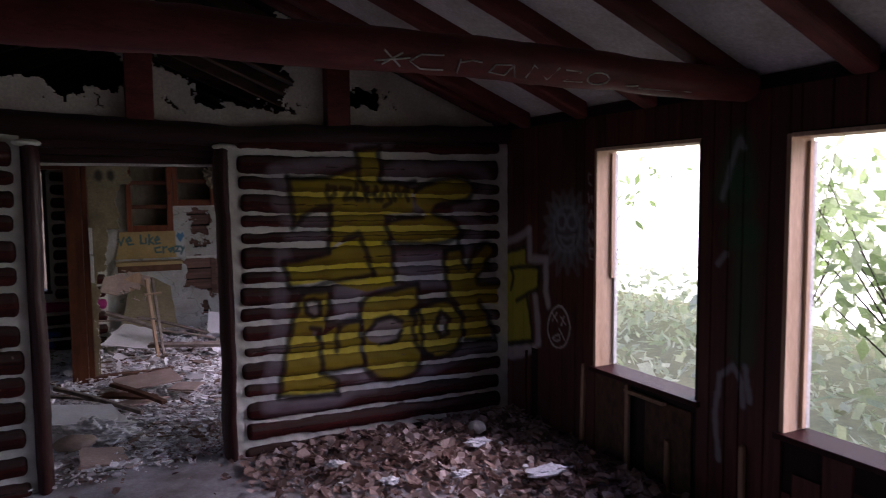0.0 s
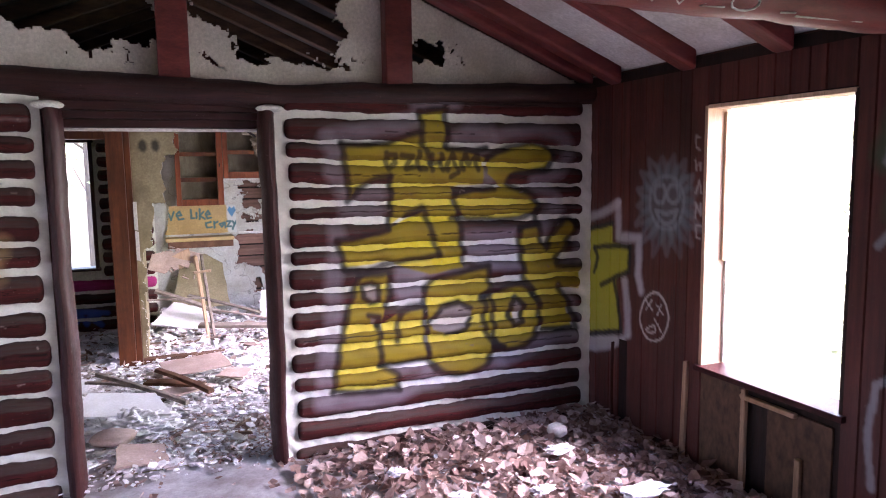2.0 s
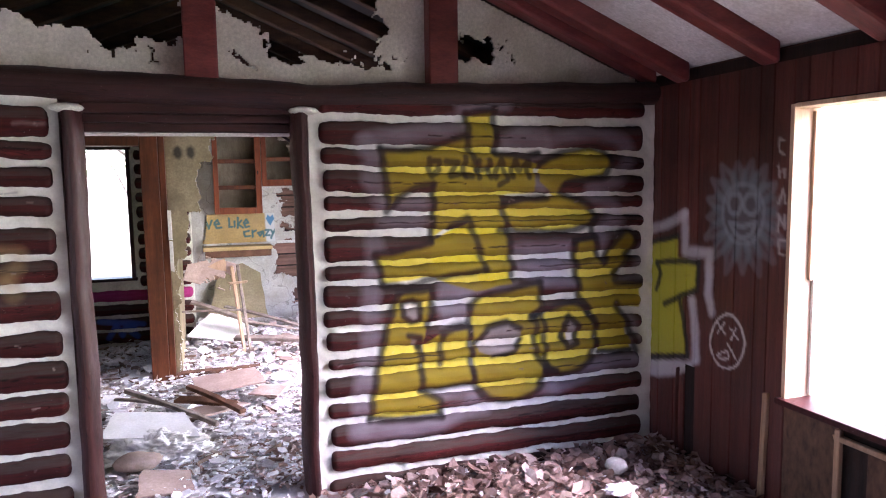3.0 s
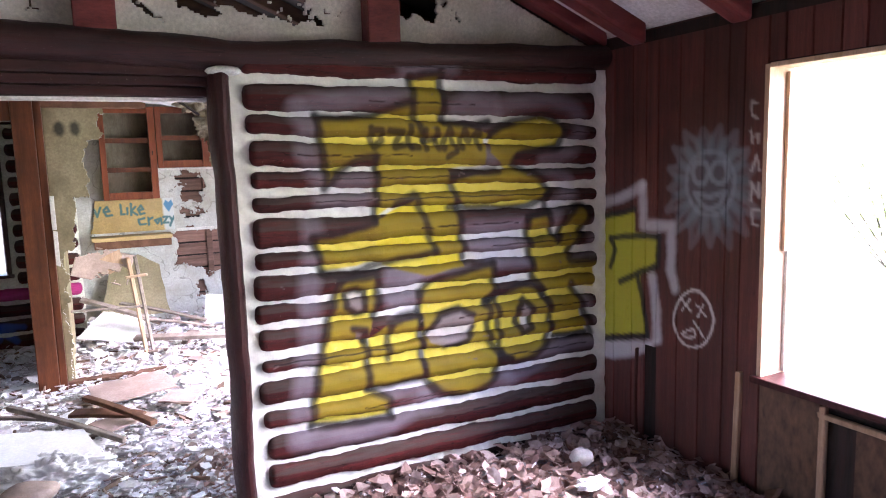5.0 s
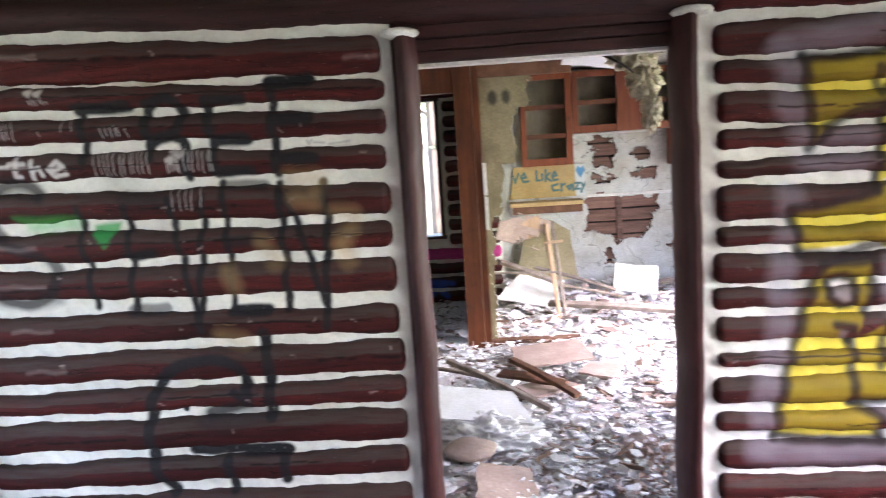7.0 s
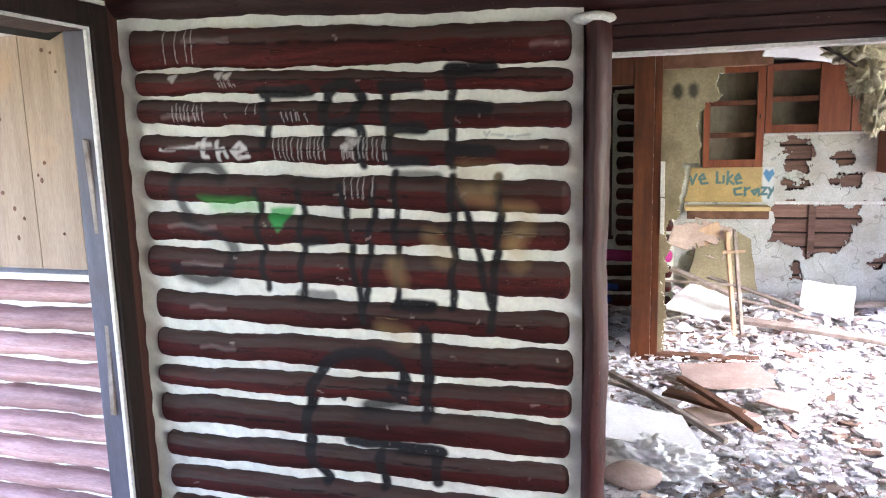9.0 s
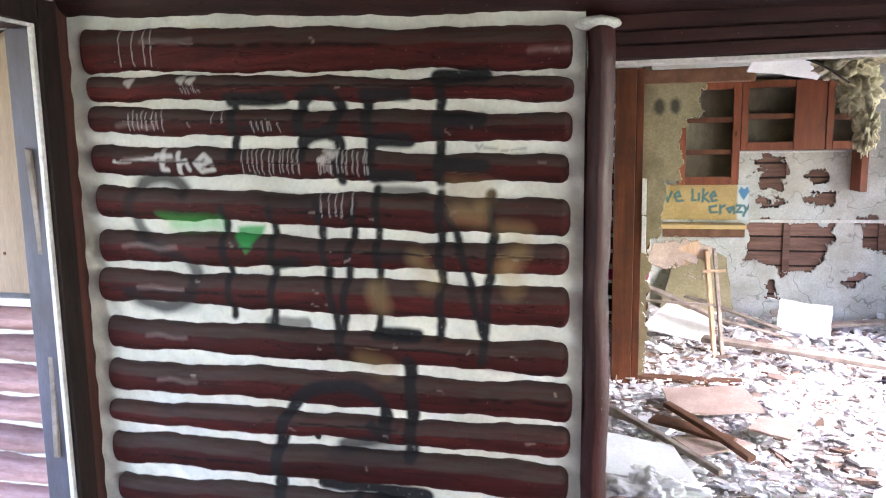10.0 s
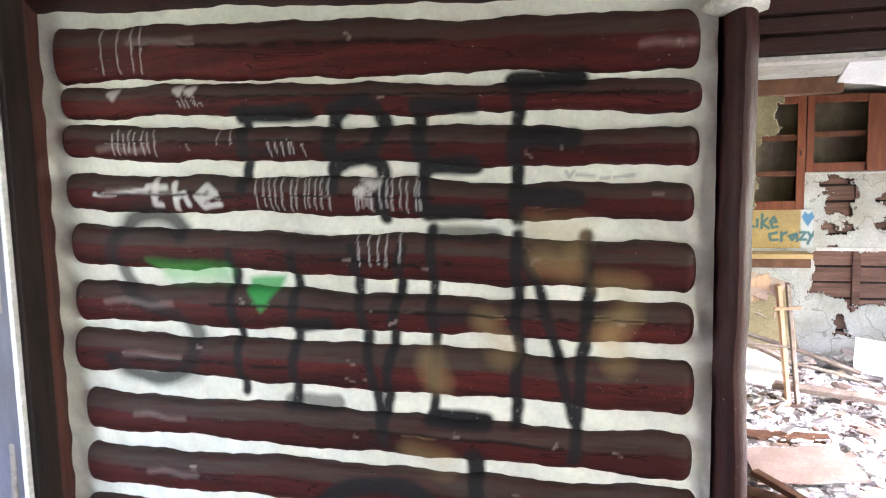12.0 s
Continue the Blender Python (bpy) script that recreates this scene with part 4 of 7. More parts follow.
spray(FREE_TAG, CHALK, 0.001, 0.003, 0.5, [(-1.11, 1.463), (-1.106, 1.417), (-1.106, 1.369)])
spray(FREE_TAG, CHALK, 0.001, 0.003, 0.5, [(-1.086, 1.462), (-1.081, 1.417), (-1.081, 1.374)])
spray(FREE_TAG, CHALK, 0.001, 0.003, 0.5, [(-1.063, 1.467), (-1.059, 1.417), (-1.058, 1.375)])
spray(FREE_TAG, CHALK, 0.001, 0.003, 0.5, [(-1.027, 1.467), (-1.022, 1.416), (-1.022, 1.373)])
spray(FREE_TAG, CHALK, 0.001, 0.003, 0.5, [(-1.655, 1.824), (-1.649, 1.816), (-1.647, 1.809)])
spray(FREE_TAG, CHALK, 0.001, 0.003, 0.5, [(-1.642, 1.829), (-1.636, 1.816), (-1.634, 1.805)])
spray(FREE_TAG, CHALK, 0.001, 0.003, 0.5, [(-1.628, 1.827), (-1.622, 1.815), (-1.621, 1.803)])
spray(FREE_TAG, CHALK, 0.001, 0.003, 0.5, [(-1.608, 1.822), (-1.602, 1.814), (-1.6, 1.808)])
spray(FREE_TAG, CHALK, 0.001, 0.003, 0.5, [(-1.599, 1.826), (-1.593, 1.814), (-1.591, 1.806)])
spray(FREE_TAG, CHALK, 0.001, 0.003, 0.5, [(-1.583, 1.817), (-1.576, 1.813), (-1.574, 1.809)])
spray(FREE_TAG, CHALK, 0.001, 0.003, 0.5, [(-1.149, 1.573), (-1.144, 1.548), (-1.143, 1.52)])
spray(FREE_TAG, CHALK, 0.001, 0.003, 0.5, [(-1.142, 1.575), (-1.137, 1.548), (-1.135, 1.526)])
spray(FREE_TAG, CHALK, 0.001, 0.003, 0.5, [(-1.13, 1.582), (-1.125, 1.548), (-1.124, 1.525)])
spray(FREE_TAG, CHALK, 0.001, 0.003, 0.5, [(-1.12, 1.572), (-1.115, 1.548), (-1.114, 1.528)])
spray(FREE_TAG, CHALK, 0.001, 0.003, 0.5, [(-1.111, 1.579), (-1.106, 1.547), (-1.105, 1.52)])
spray(FREE_TAG, CHALK, 0.001, 0.003, 0.5, [(-1.105, 1.568), (-1.099, 1.547), (-1.098, 1.521)])
spray(FREE_TAG, CHALK, 0.001, 0.003, 0.5, [(-1.537, 1.769), (-1.532, 1.735), (-1.533, 1.7)])
spray(FREE_TAG, CHALK, 0.001, 0.003, 0.5, [(-1.498, 1.766), (-1.493, 1.734), (-1.493, 1.702)])
spray(SIDE_TAG, CHALK, 0.006, 0.007, 0.65, [(3.86, 0.79), (3.87, 0.72), (3.91, 0.65), (3.98, 0.62), (4.05, 0.62), (4.1, 0.67), (4.12, 0.74), (4.1, 0.81), (4.06, 0.87), (3.99, 0.91), (3.93, 0.9), (3.88, 0.85), (3.86, 0.79)])
spray(SIDE_TAG, CHALK, 0.004, 0.006, 0.65, [(4.07, 0.85), (4.0, 0.8)])
spray(SIDE_TAG, CHALK, 0.004, 0.006, 0.65, [(4.01, 0.86), (4.06, 0.79)])
spray(SIDE_TAG, CHALK, 0.004, 0.006, 0.65, [(3.97, 0.84), (3.91, 0.79)])
spray(SIDE_TAG, CHALK, 0.004, 0.006, 0.65, [(3.92, 0.85), (3.96, 0.78)])
spray(SIDE_TAG, CHALK, 0.005, 0.006, 0.65, [(3.98, 0.75), (3.92, 0.69)])
spray(SIDE_TAG, CHALK, 0.005, 0.006, 0.65, [(3.97, 0.69), (3.98, 0.67), (4.02, 0.66), (4.06, 0.67), (4.06, 0.68), (4.02, 0.7), (3.98, 0.71), (3.97, 0.69)])
spray(SIDE_TAG, CHALK, 0.004, 0.007, 0.4, [(3.65, 1.78), (3.68, 1.79), (3.68, 1.73), (3.65, 1.72)])
spray(SIDE_TAG, CHALK, 0.004, 0.007, 0.4, [(3.68, 1.67), (3.67, 1.61), (3.67, 1.64), (3.64, 1.65), (3.64, 1.61)])
spray(SIDE_TAG, CHALK, 0.004, 0.007, 0.4, [(3.67, 1.49), (3.65, 1.56), (3.63, 1.49)])
spray(SIDE_TAG, CHALK, 0.004, 0.007, 0.4, [(3.67, 1.36), (3.67, 1.44), (3.63, 1.37), (3.63, 1.44)])
spray(SIDE_TAG, CHALK, 0.004, 0.007, 0.4, [(3.62, 1.32), (3.66, 1.32), (3.66, 1.26), (3.63, 1.25)])
spray(SIDE_TAG, GREENDARK, 0.05, 0.06, 0.55, [(2.61, 1.67), (2.53, 1.91), (2.48, 1.69)])
spray(SIDE_TAG, GREENDARK, 0.05, 0.06, 0.55, [(2.53, 1.74), (2.47, 1.46), (2.47, 1.13), (2.48, 0.89)])
spray(SIDE_TAG, GREENDARK, 0.05, 0.06, 0.55, [(2.55, 1.46), (2.46, 1.46)])
spray(SIDE_TAG, CHALKGREY, 0.012, 0.014, 0.7, [(2.62, 1.64), (2.56, 1.84), (2.52, 1.92), (2.5, 1.88)])
spray(SIDE_TAG, CHALKGREY, 0.012, 0.014, 0.7, [(2.64, 1.31), (2.59, 1.36)])
spray(SIDE_TAG, CHALKGREY, 0.012, 0.014, 0.7, [(2.61, 0.31), (2.64, 0.54), (2.61, 0.75), (2.53, 0.81), (2.48, 0.74), (2.47, 0.63)])
spray(SIDE_TAG, CHALKGREY, 0.012, 0.014, 0.7, [(2.46, 0.82), (2.43, 0.66)])

# ---- the log partition between the two rooms ----
Y_LOG, Y_CHINK = 4.605, 4.645
X_LEFT, X_RIGHT, RIDGE_X, EAVE_Z, PITCH = -2.13, 2.90, 0.37, 2.13, 0.416


def roof_z(x):
    return EAVE_Z + PITCH * (X_RIGHT - RIDGE_X) - PITCH * abs(x - RIDGE_X)


def half_log(x0, x1, left, right, seed, tag, material, y_front, y_back, step=0.009, label=""):
    """One half-round log with blunt, tapering ends; left and right: its top and bottom edge at either end."""
    n = max(8, int((x1 - x0) / step))
    X = np.linspace(x0, x1, n + 1)
    s = (X - x0) / (x1 - x0)
    wt, wb = wave(seed, 0.0036, 0.33), wave(seed + 7, 0.0036, 0.3)
    top = left[0] + (right[0] - left[0]) * s + wt(X)
    bot = left[1] + (right[1] - left[1]) * s + wb(X)
    r = 0.03
    d = np.minimum(X - x0, x1 - X)
    e = np.sqrt(np.clip(1 - np.clip((r - d) / r, 0, 1) ** 2, 0.0, 1))
    A = np.linspace(-1, 1, 21) * np.pi / 2
    mid, half = (top + bot) / 2, (top - bot) / 2 * 1.08 * (0.35 + 0.65 * e)
    Z = mid[:, None] + half[:, None] * np.sin(A)[None]
    depth = (y_back + 0.006 - y_front) * (0.25 + 0.75 * e) * (1 + wave(seed + 3, 0.05, 0.5)(X))
    Y = y_back + 0.006 - depth[:, None] * np.cos(A)[None] ** 0.6
    XX = np.repeat(X[:, None], len(A), 1)
    P = np.stack([XX, Y, Z], -1)
    cover = painted(tag, XX, Z)
    if tag is YELLOW_TAG:
        # paint sinks into the dark wood; the thinner underside also paints in curve shading
        cover[..., :3] *= np.array([0.5, 0.46, 0.5])
        cover[..., 3] *= np.where(np.sin(A) < -0.35, 0.62, 0.82)[None] * (0.86 + 0.14 * np.sin(XX * 19 + 3 * np.sin(Z * 11 + seed)) * np.sin(XX * 7 + Z * 31))
    else:
        cover[..., 3] *= 0.94
    return grid_mesh("log", P, material, True, cover)


def chinking(x0, x1, z0, z1, tag, y, step=0.009):
    X, Z = np.arange(x0, x1 + step, step), np.arange(z0, z1 + step, step)
    X[-1], Z[-1] = x1, z1
    XX, ZZ = np.meshgrid(X, Z, indexing="ij")
    Y = y + 0.004 * np.sin(XX * 23 + np.sin(ZZ * 31)) * np.sin(ZZ * 40) + 0.002 * np.sin(XX * 71 + ZZ * 57)
    return grid_mesh("chinking", np.stack([XX, Y, ZZ], -1), CHINK, True, painted(tag, XX, ZZ))


def log_panel(name, x0, x1, lefts, rights, tag, gap0, gap1, seed, step):
    wall = new(name, finish(box(x0, x1, Y_CHINK + 0.012, 4.80, -0.06, 2.03), name, GREYWOOD))
    tagged(wall, "log partition wall, maroon half-logs with white chinking", "wall", kind="structure")
    part("chinking", chinking(x0, x1, -0.05, 2.11 if x0 < -1 else 2.04, tag, Y_CHINK, step), CHINK, wall, "white painted chinking between the logs")
    rnd = random.Random(seed)
    for i, (a, b) in enumerate(zip(lefts, rights)):
        part("log", half_log(x0 + gap0 + rnd.uniform(-0.012, 0.012), x1 - gap1 + rnd.uniform(-0.01, 0.01), a, b, seed + i * 11, tag, LOG, Y_LOG + rnd.uniform(-0.006, 0.006), Y_CHINK, step), LOG, wall)
    return wall


LEFT_A = [(2.051, 1.903), (1.886, 1.80), (1.767, 1.682), (1.632, 1.531), (1.475, 1.373), (1.315, 1.199), (1.163, 1.052), (0.977, 0.863), (0.806, 0.697), (0.647, 0.563), (0.512, 0.396), (0.339, 0.233), (0.185, 0.083), (0.04, -0.05)]
LEFT_B = [(1.965, 1.845), (1.81, 1.745), (1.704, 1.614), (1.569, 1.483), (1.428, 1.312), (1.274, 1.19), (1.137, 1.015), (0.947, 0.848), (0.808, 0.686), (0.655, 0.564), (0.53, 0.405), (0.362, 0.264), (0.208, 0.101), (0.055, -0.05)]
RIGHT_A = [(1.924, 1.816), (1.792, 1.709), (1.672, 1.57), (1.545, 1.473), (1.436, 1.374), (1.332, 1.215), (1.18, 1.113), (1.073, 0.978), (0.944, 0.871), (0.833, 0.744), (0.695, 0.644), (0.596, 0.493), (0.45, 0.382), (0.331, 0.227), (0.191, 0.096), (0.045, -0.05), (2.04, 1.965)]
RIGHT_B = [(1.902, 1.78), (1.735, 1.662), (1.621, 1.532), (1.505, 1.44), (1.395, 1.337), (1.297, 1.193), (1.15, 1.09), (1.04, 0.955), (0.915, 0.85), (0.802, 0.723), (0.67, 0.615), (0.563, 0.472), (0.437, 0.345), (0.3, 0.2), (0.165, 0.06), (0.015, -0.07), (2.045, 1.962)]
rnd = random.Random(12)
for tag, rows_a, rows_b, xa, xb in ((FREE_TAG, LEFT_A, LEFT_B, -2.03, -0.3), (YELLOW_TAG, RIGHT_A, RIGHT_B, 0.96, 2.82)):
    for (t0, b0), (t1, b1) in zip(rows_a, rows_b):
        if rnd.random() < 0.9:
            k = rnd.uniform(0.35, 0.7)
            u0, u1 = sorted((rnd.uniform(0, 1), rnd.uniform(0, 1)))
            u1 = max(u1, min(1, u0 + 0.3))
            line = [(xa + (xb - xa) * u, (b0 + (t0 - b0) * k) * (1 - u) + (b1 + (t1 - b1) * k) * u + rnd.uniform(-0.003, 0.003)) for u in np.linspace(u0, u1, 7)]
            spray(tag, (0.004, 0.003, 0.003), 0.0016, 0.0035, 0.95, line)
        for _ in range(rnd.randint(1, 4)):
            u, k = rnd.uniform(0, 1), rnd.uniform(0.2, 0.8)
            x, z = xa + (xb - xa) * u, (b0 + (t0 - b0) * k) * (1 - u) + (b1 + (t1 - b1) * k) * u
            spray(tag, (0.30, 0.24, 0.21), rnd.uniform(0.001, 0.003), 0.004, rnd.uniform(0.4, 0.8), [(x, z), (x + rnd.uniform(-0.02, 0.03), z + rnd.uniform(-0.012, 0.012))])
for x, z, w in ((-1.92, 1.70, 0.16), (-1.9, 1.58, 0.2), (-1.93, 1.26, 0.22), (-1.88, 1.105, 0.18), (-1.86, 0.92, 0.16), (-1.8, 1.99, 0.2), (-0.42, 1.90, 0.12), (-1.82, 0.75, 0.15)):
    spray(FREE_TAG, (0.42, 0.36, 0.34), 0.002, 0.013, 0.22, [(x, z), (x + w * 0.3, z + 0.004), (x + w * 0.7, z - 0.006), (x + w, z - 0.002)])
for x, z in ((-1.66, 1.855), (-1.62, 1.85), (-1.87, 1.852), (-1.14, 1.565), (-1.10, 1.585), (-1.12, 1.60), (-1.8, 2.06), (-1.72, 2.075)):
    spray(FREE_TAG, (0.6, 0.57, 0.53), 0.005, 0.01, 0.7, [(x, z), (x + 0.02, z + 0.008), (x + 0.01, z - 0.008)])
log_panel("wall_log_left", X_LEFT, -0.25, LEFT_A, LEFT_B, FREE_TAG, 0.07, 0.038, 100, 0.0045)
log_panel("wall_log_right", 0.865, X_RIGHT, RIGHT_A, RIGHT_B, YELLOW_TAG, 0.055, 0.085, 400, 0.0055)


def post_mesh(x0, x1, z0, z1, seed):
    """A split round post: half-round face, slightly crooked."""
    Z = np.linspace(z0, z1, 60)
    A = np.linspace(0, 2 * np.pi, 25)
    cx = (x0 + x1) / 2 + wave(seed, 0.004, 0.8)(Z)
    rx = (x1 - x0) / 2 * (1 + wave(seed + 1, 0.02, 0.5)(Z))
    P = np.stack([cx[:, None] + rx[:, None] * np.sin(A)[None], 4.70 - (0.125 + 0 * Z)[:, None] * np.cos(A)[None], np.repeat(Z[:, None], 25, 1)], -1)
    return grid_mesh("post", P, POST)


def lump(bm, centre, size, seed, rough=0.25, sub=2, freq=2.2):
    vs = bmesh.ops.create_icosphere(bm, subdivisions=sub, radius=1.0)["verts"]
    for v in vs:
        k = 1 + rough * noise.fractal(v.co * freq + Vector((seed * 3.7, seed, 0)), 0.8, 2.0, 4)
        v.co = Vector((v.co.x * size[0] * k, v.co.y * size[1] * k, v.co.z * size[2] * k)) + Vector(centre)
    return bm


for x0, x1, seed in ((-0.25, -0.163, 3), (0.79, 0.876, 9)):
    p = new("door_post", post_mesh(x0, x1, -0.06, 1.965, seed))
    tagged(p, "maroon painted round post beside the open doorway", "post", group="doorway posts", kind="structure")
    cap = bmesh.new()
    lump(cap, ((x0 + x1) / 2 - 0.01 * (1 if x0 < 0 else -1), 4.63, 1.972), (0.075, 0.075, 0.022), seed, 0.2)
    part("cap", cap, CHINK_PLAIN, p, "smeared white caulk cap", True)


def round_beam(name, x0, x1, y, z0, z1, ry, rz, material, seed, rough=0.02):
    X = np.linspace(x0, x1, 120)
    A = np.linspace(0, 2 * np.pi, 25)
    zc = np.interp(X, z0, z1) + wave(seed, 0.004, 0.9)(X)
    k = 1 + wave(seed + 5, rough, 0.5)(X)
    P = np.stack([np.repeat(X[:, None], 25, 1), y - (ry * k)[:, None] * np.sin(A)[None], zc[:, None] + (rz * k)[:, None] * np.cos(A)[None]], -1)
    return new(name, grid_mesh(name, P, material))


tagged(round_beam("wall_top_beam", X_LEFT, X_RIGHT, 4.70, (-2.13, -0.25, 1.0, 2.1, 2.9), (2.162, 2.078, 2.038, 2.085, 2.10), 0.11, 0.074, BEAM, 21), "dark maroon log beam along the top of the wall", "beam", kind="structure")
head = thing("door_header", "stacked dark maroon boards over the open doorway", "door header", (0.3, 4.75, 1.96), kind="structure")
for i, (y0, y1, z0, z1) in enumerate(((4.665, 4.80, 1.955, 2.0), (4.69, 4.80, 1.915, 1.952), (4.715, 4.80, 1.872, 1.912))):
    part("board", box(-0.165, 0.785, y0, y1, z0, z1, 0.005), BEAM, head)
part("trim_strip", box(-0.165, 0.785, 4.735, 4.80, 1.855, 1.869, 0.002), WHITETRIM, head, "thin white trim strip")


# ---- torn sheets of plaster ----
def in_poly(U, Z, pts):
    inside = np.zeros(U.shape, bool)
    pts = list(pts)
    for a, b in zip(pts, pts[1:] + pts[:1]):
        inside ^= ((a[1] > Z) != (b[1] > Z)) & (U < (b[0] - a[0]) * (Z - a[1]) / (b[1] - a[1] + 1e-9) + a[0])
    return inside


def ragged(U, Z, seed, amount):
    r = np.random.RandomState(seed)
    du, dz = 0 * U, 0 * Z
    for wl in (0.31, 0.19, 0.13, 0.083, 0.057, 0.041, 0.029, 0.023):
        for out in (0, 1):
            a, ph = r.uniform(0, 6.283, 2)
            w = amount * (wl / 0.12) ** 0.6 * np.sin((U * math.cos(a) + Z * math.sin(a)) * 6.283 / wl + ph + 2 * np.sin(U * 9 + Z * 7 + ph))
            if out:
                du = du + w
            else:
                dz = dz + w
    return U + du, Z + dz


def torn_sheet(name, x0, x1, z0, z1, y, holes, material, seed, under=None, step=0.008, thick=0.014, amount=0.012, tag=None, rim=None):
    X, Z = np.arange(x0, x1, step), np.arange(z0, z1, step)
    XX, ZZ = np.meshgrid(X, Z, indexing="ij")
    cx, cz = (XX[:-1, :-1] + step / 2), (ZZ[:-1, :-1] + step / 2)
    ru, rz = ragged(cx, cz, seed, amount)
    keep = np.ones(cx.shape, bool)
    for h in holes:
        keep &= ~in_poly(ru, rz, h)
    if under is not None:
        keep &= under(cx, cz)
    Y = y + 0.003 * np.sin(XX * 9 + seed) * np.sin(ZZ * 7)
    me = grid_mesh(name, np.stack([XX, Y, ZZ], -1), material, True, painted(tag, XX, ZZ) if tag is not None else None, keep)
    ob = new(name, me)
    s = ob.modifiers.new("thickness", "SOLIDIFY")
    s.thickness, s.offset = thick, -1.0
    if rim is not None:
        me.materials.append(rim)
        s.material_offset_rim = 1
    return ob


GABLE_HOLES = [
    [(-0.95, 2.62), (-0.85, 2.45), (-0.48, 2.37), (-0.40, 2.39), (-0.33, 2.33), (-0.20, 2.32), (0.0, 2.27), (0.16, 2.275), (0.30, 2.32), (0.30, 3.2), (-0.45, 3.2), (-0.45, 2.62)],
    [(0.45, 2.50), (0.62, 2.42), (0.66, 2.34), (0.72, 2.25), (1.27, 2.25), (1.285, 2.40), (1.26, 2.66), (1.25, 2.9), (0.45, 3.2)],
    [(1.66, 2.40), (1.84, 2.40), (1.93, 2.38), (1.90, 2.28), (1.83, 2.23), (1.80, 2.27), (1.73, 2.28), (1.66, 2.34)],
    [(0.51, 2.27), (0.60, 2.265), (0.62, 2.19), (0.57, 2.2)],
    [(1.36, 2.30), (1.39, 2.31), (1.385, 2.27)], [(1.98, 2.29), (2.03, 2.30), (2.02, 2.26)], [(-0.75, 2.42), (-0.68, 2.46), (-0.66, 2.36), (-0.74, 2.33)], [(1.96, 2.37), (2.0, 2.375), (1.99, 2.34)], [(0.12, 2.2), (0.15, 2.25), (0.16, 2.19)],
]
gable = torn_sheet("wall_gable", X_LEFT, X_RIGHT, 2.09, 3.16, 4.75, GABLE_HOLES, PLASTER, 31, lambda u, z: z < roof_z(u) + 0.03)
tagged(gable, "cream plaster gable wall with large torn holes", "wall", kind="structure")
for x0, x1 in ((0.295, 0.45), (1.512, 1.672)):
    p = new("gable_post", finish(box(x0, x1, 4.645, 4.748, 2.11, roof_z((x0 + x1) / 2) - 0.02, 0.008), "gable_post", RAFTER))
    tagged(p, "red-brown painted post in the gable", "post", group="gable posts", kind="structure")


# ---- roof, rafters, ceiling ----
def sloped(name, y0, y1, off0, off1, material, side, x_eave=None, bevel=0.0):
    """A bar that follows the roof slope on one side of the ridge, between two heights above the eave line."""
    xe = x_eave if x_eave is not None else (X_RIGHT if side > 0 else X_LEFT - 0.02)
    bm = bmesh.new()
    ze, zr = roof_z(xe), roof_z(RIDGE_X)
    vs = [bm.verts.new(c) for y in (y0, y1) for c in ((xe, y, ze + off0), (RIDGE_X, y, zr + off0), (RIDGE_X, y, zr + off1), (xe, y, ze + off1))]
    for f in ((0, 1, 2, 3), (7, 6, 5, 4), (0, 4, 5, 1), (1, 5, 6, 2), (2, 6, 7, 3), (3, 7, 4, 0)):
        bm.faces.new([vs[i] for i in f])
    bmesh.ops.recalc_face_normals(bm, faces=bm.faces[:])
    if bevel:
        bmesh.ops.bevel(bm, geom=bm.edges[:], offset=bevel, segments=3, affect="EDGES", profile=0.5)
    return finish(bm, name, material)


for side in (1, -1):
    for y in (4.68, 4.38, 3.74, 3.13, 2.52, 1.91, 1.30, 0.69, 0.08, -0.53, -1.14, -1.75):
        r = new("rafter", sloped("rafter", y - 0.06, y + 0.06, 0.03 if y > 4.6 else 0.0, 0.11, RAFTER, side, bevel=0.022))
        tagged(r, "rounded red-brown painted rafter under the sloping ceiling", "rafter", group="rafters", kind="structure")
    c = new("ceiling", sloped("ceiling", -2.4, 4.76, 0.10, 0.125, CEILING, side, x_eave=X_RIGHT + 0.1 if side > 0 else X_LEFT - 0.1))
    tagged(c, "white painted ceiling panels between rafters", "ceiling", kind="structure")
    for y in (5.2, 5.75, 6.3, 6.85, 7.4, 7.95, 8.5, 9.05):
        r = new("attic_rafter", sloped("attic_rafter", y - 0.04, y + 0.04, 0.02, 0.13, ATTIC, side, bevel=0.01))
        tagged(r, "bare brown rafter in the dark attic", "rafter", group="attic rafters", kind="structure")
    f = new("roof", sloped("roof", -2.7, 9.7, 0.135, 0.2, ROOFING, side, x_eave=X_RIGHT + 0.22 if side > 0 else X_LEFT - 0.5))
    tagged(f, "dark felt-covered roof slope", "roof", kind="structure")

tie = round_beam("tie_beam", X_LEFT, X_RIGHT, 2.50, (X_LEFT, X_RIGHT), (2.205, 2.175), 0.085, 0.078, RAFTER, 61)
tagged(tie, "round red-brown tie beam with chalked letters", "beam", kind="structure")


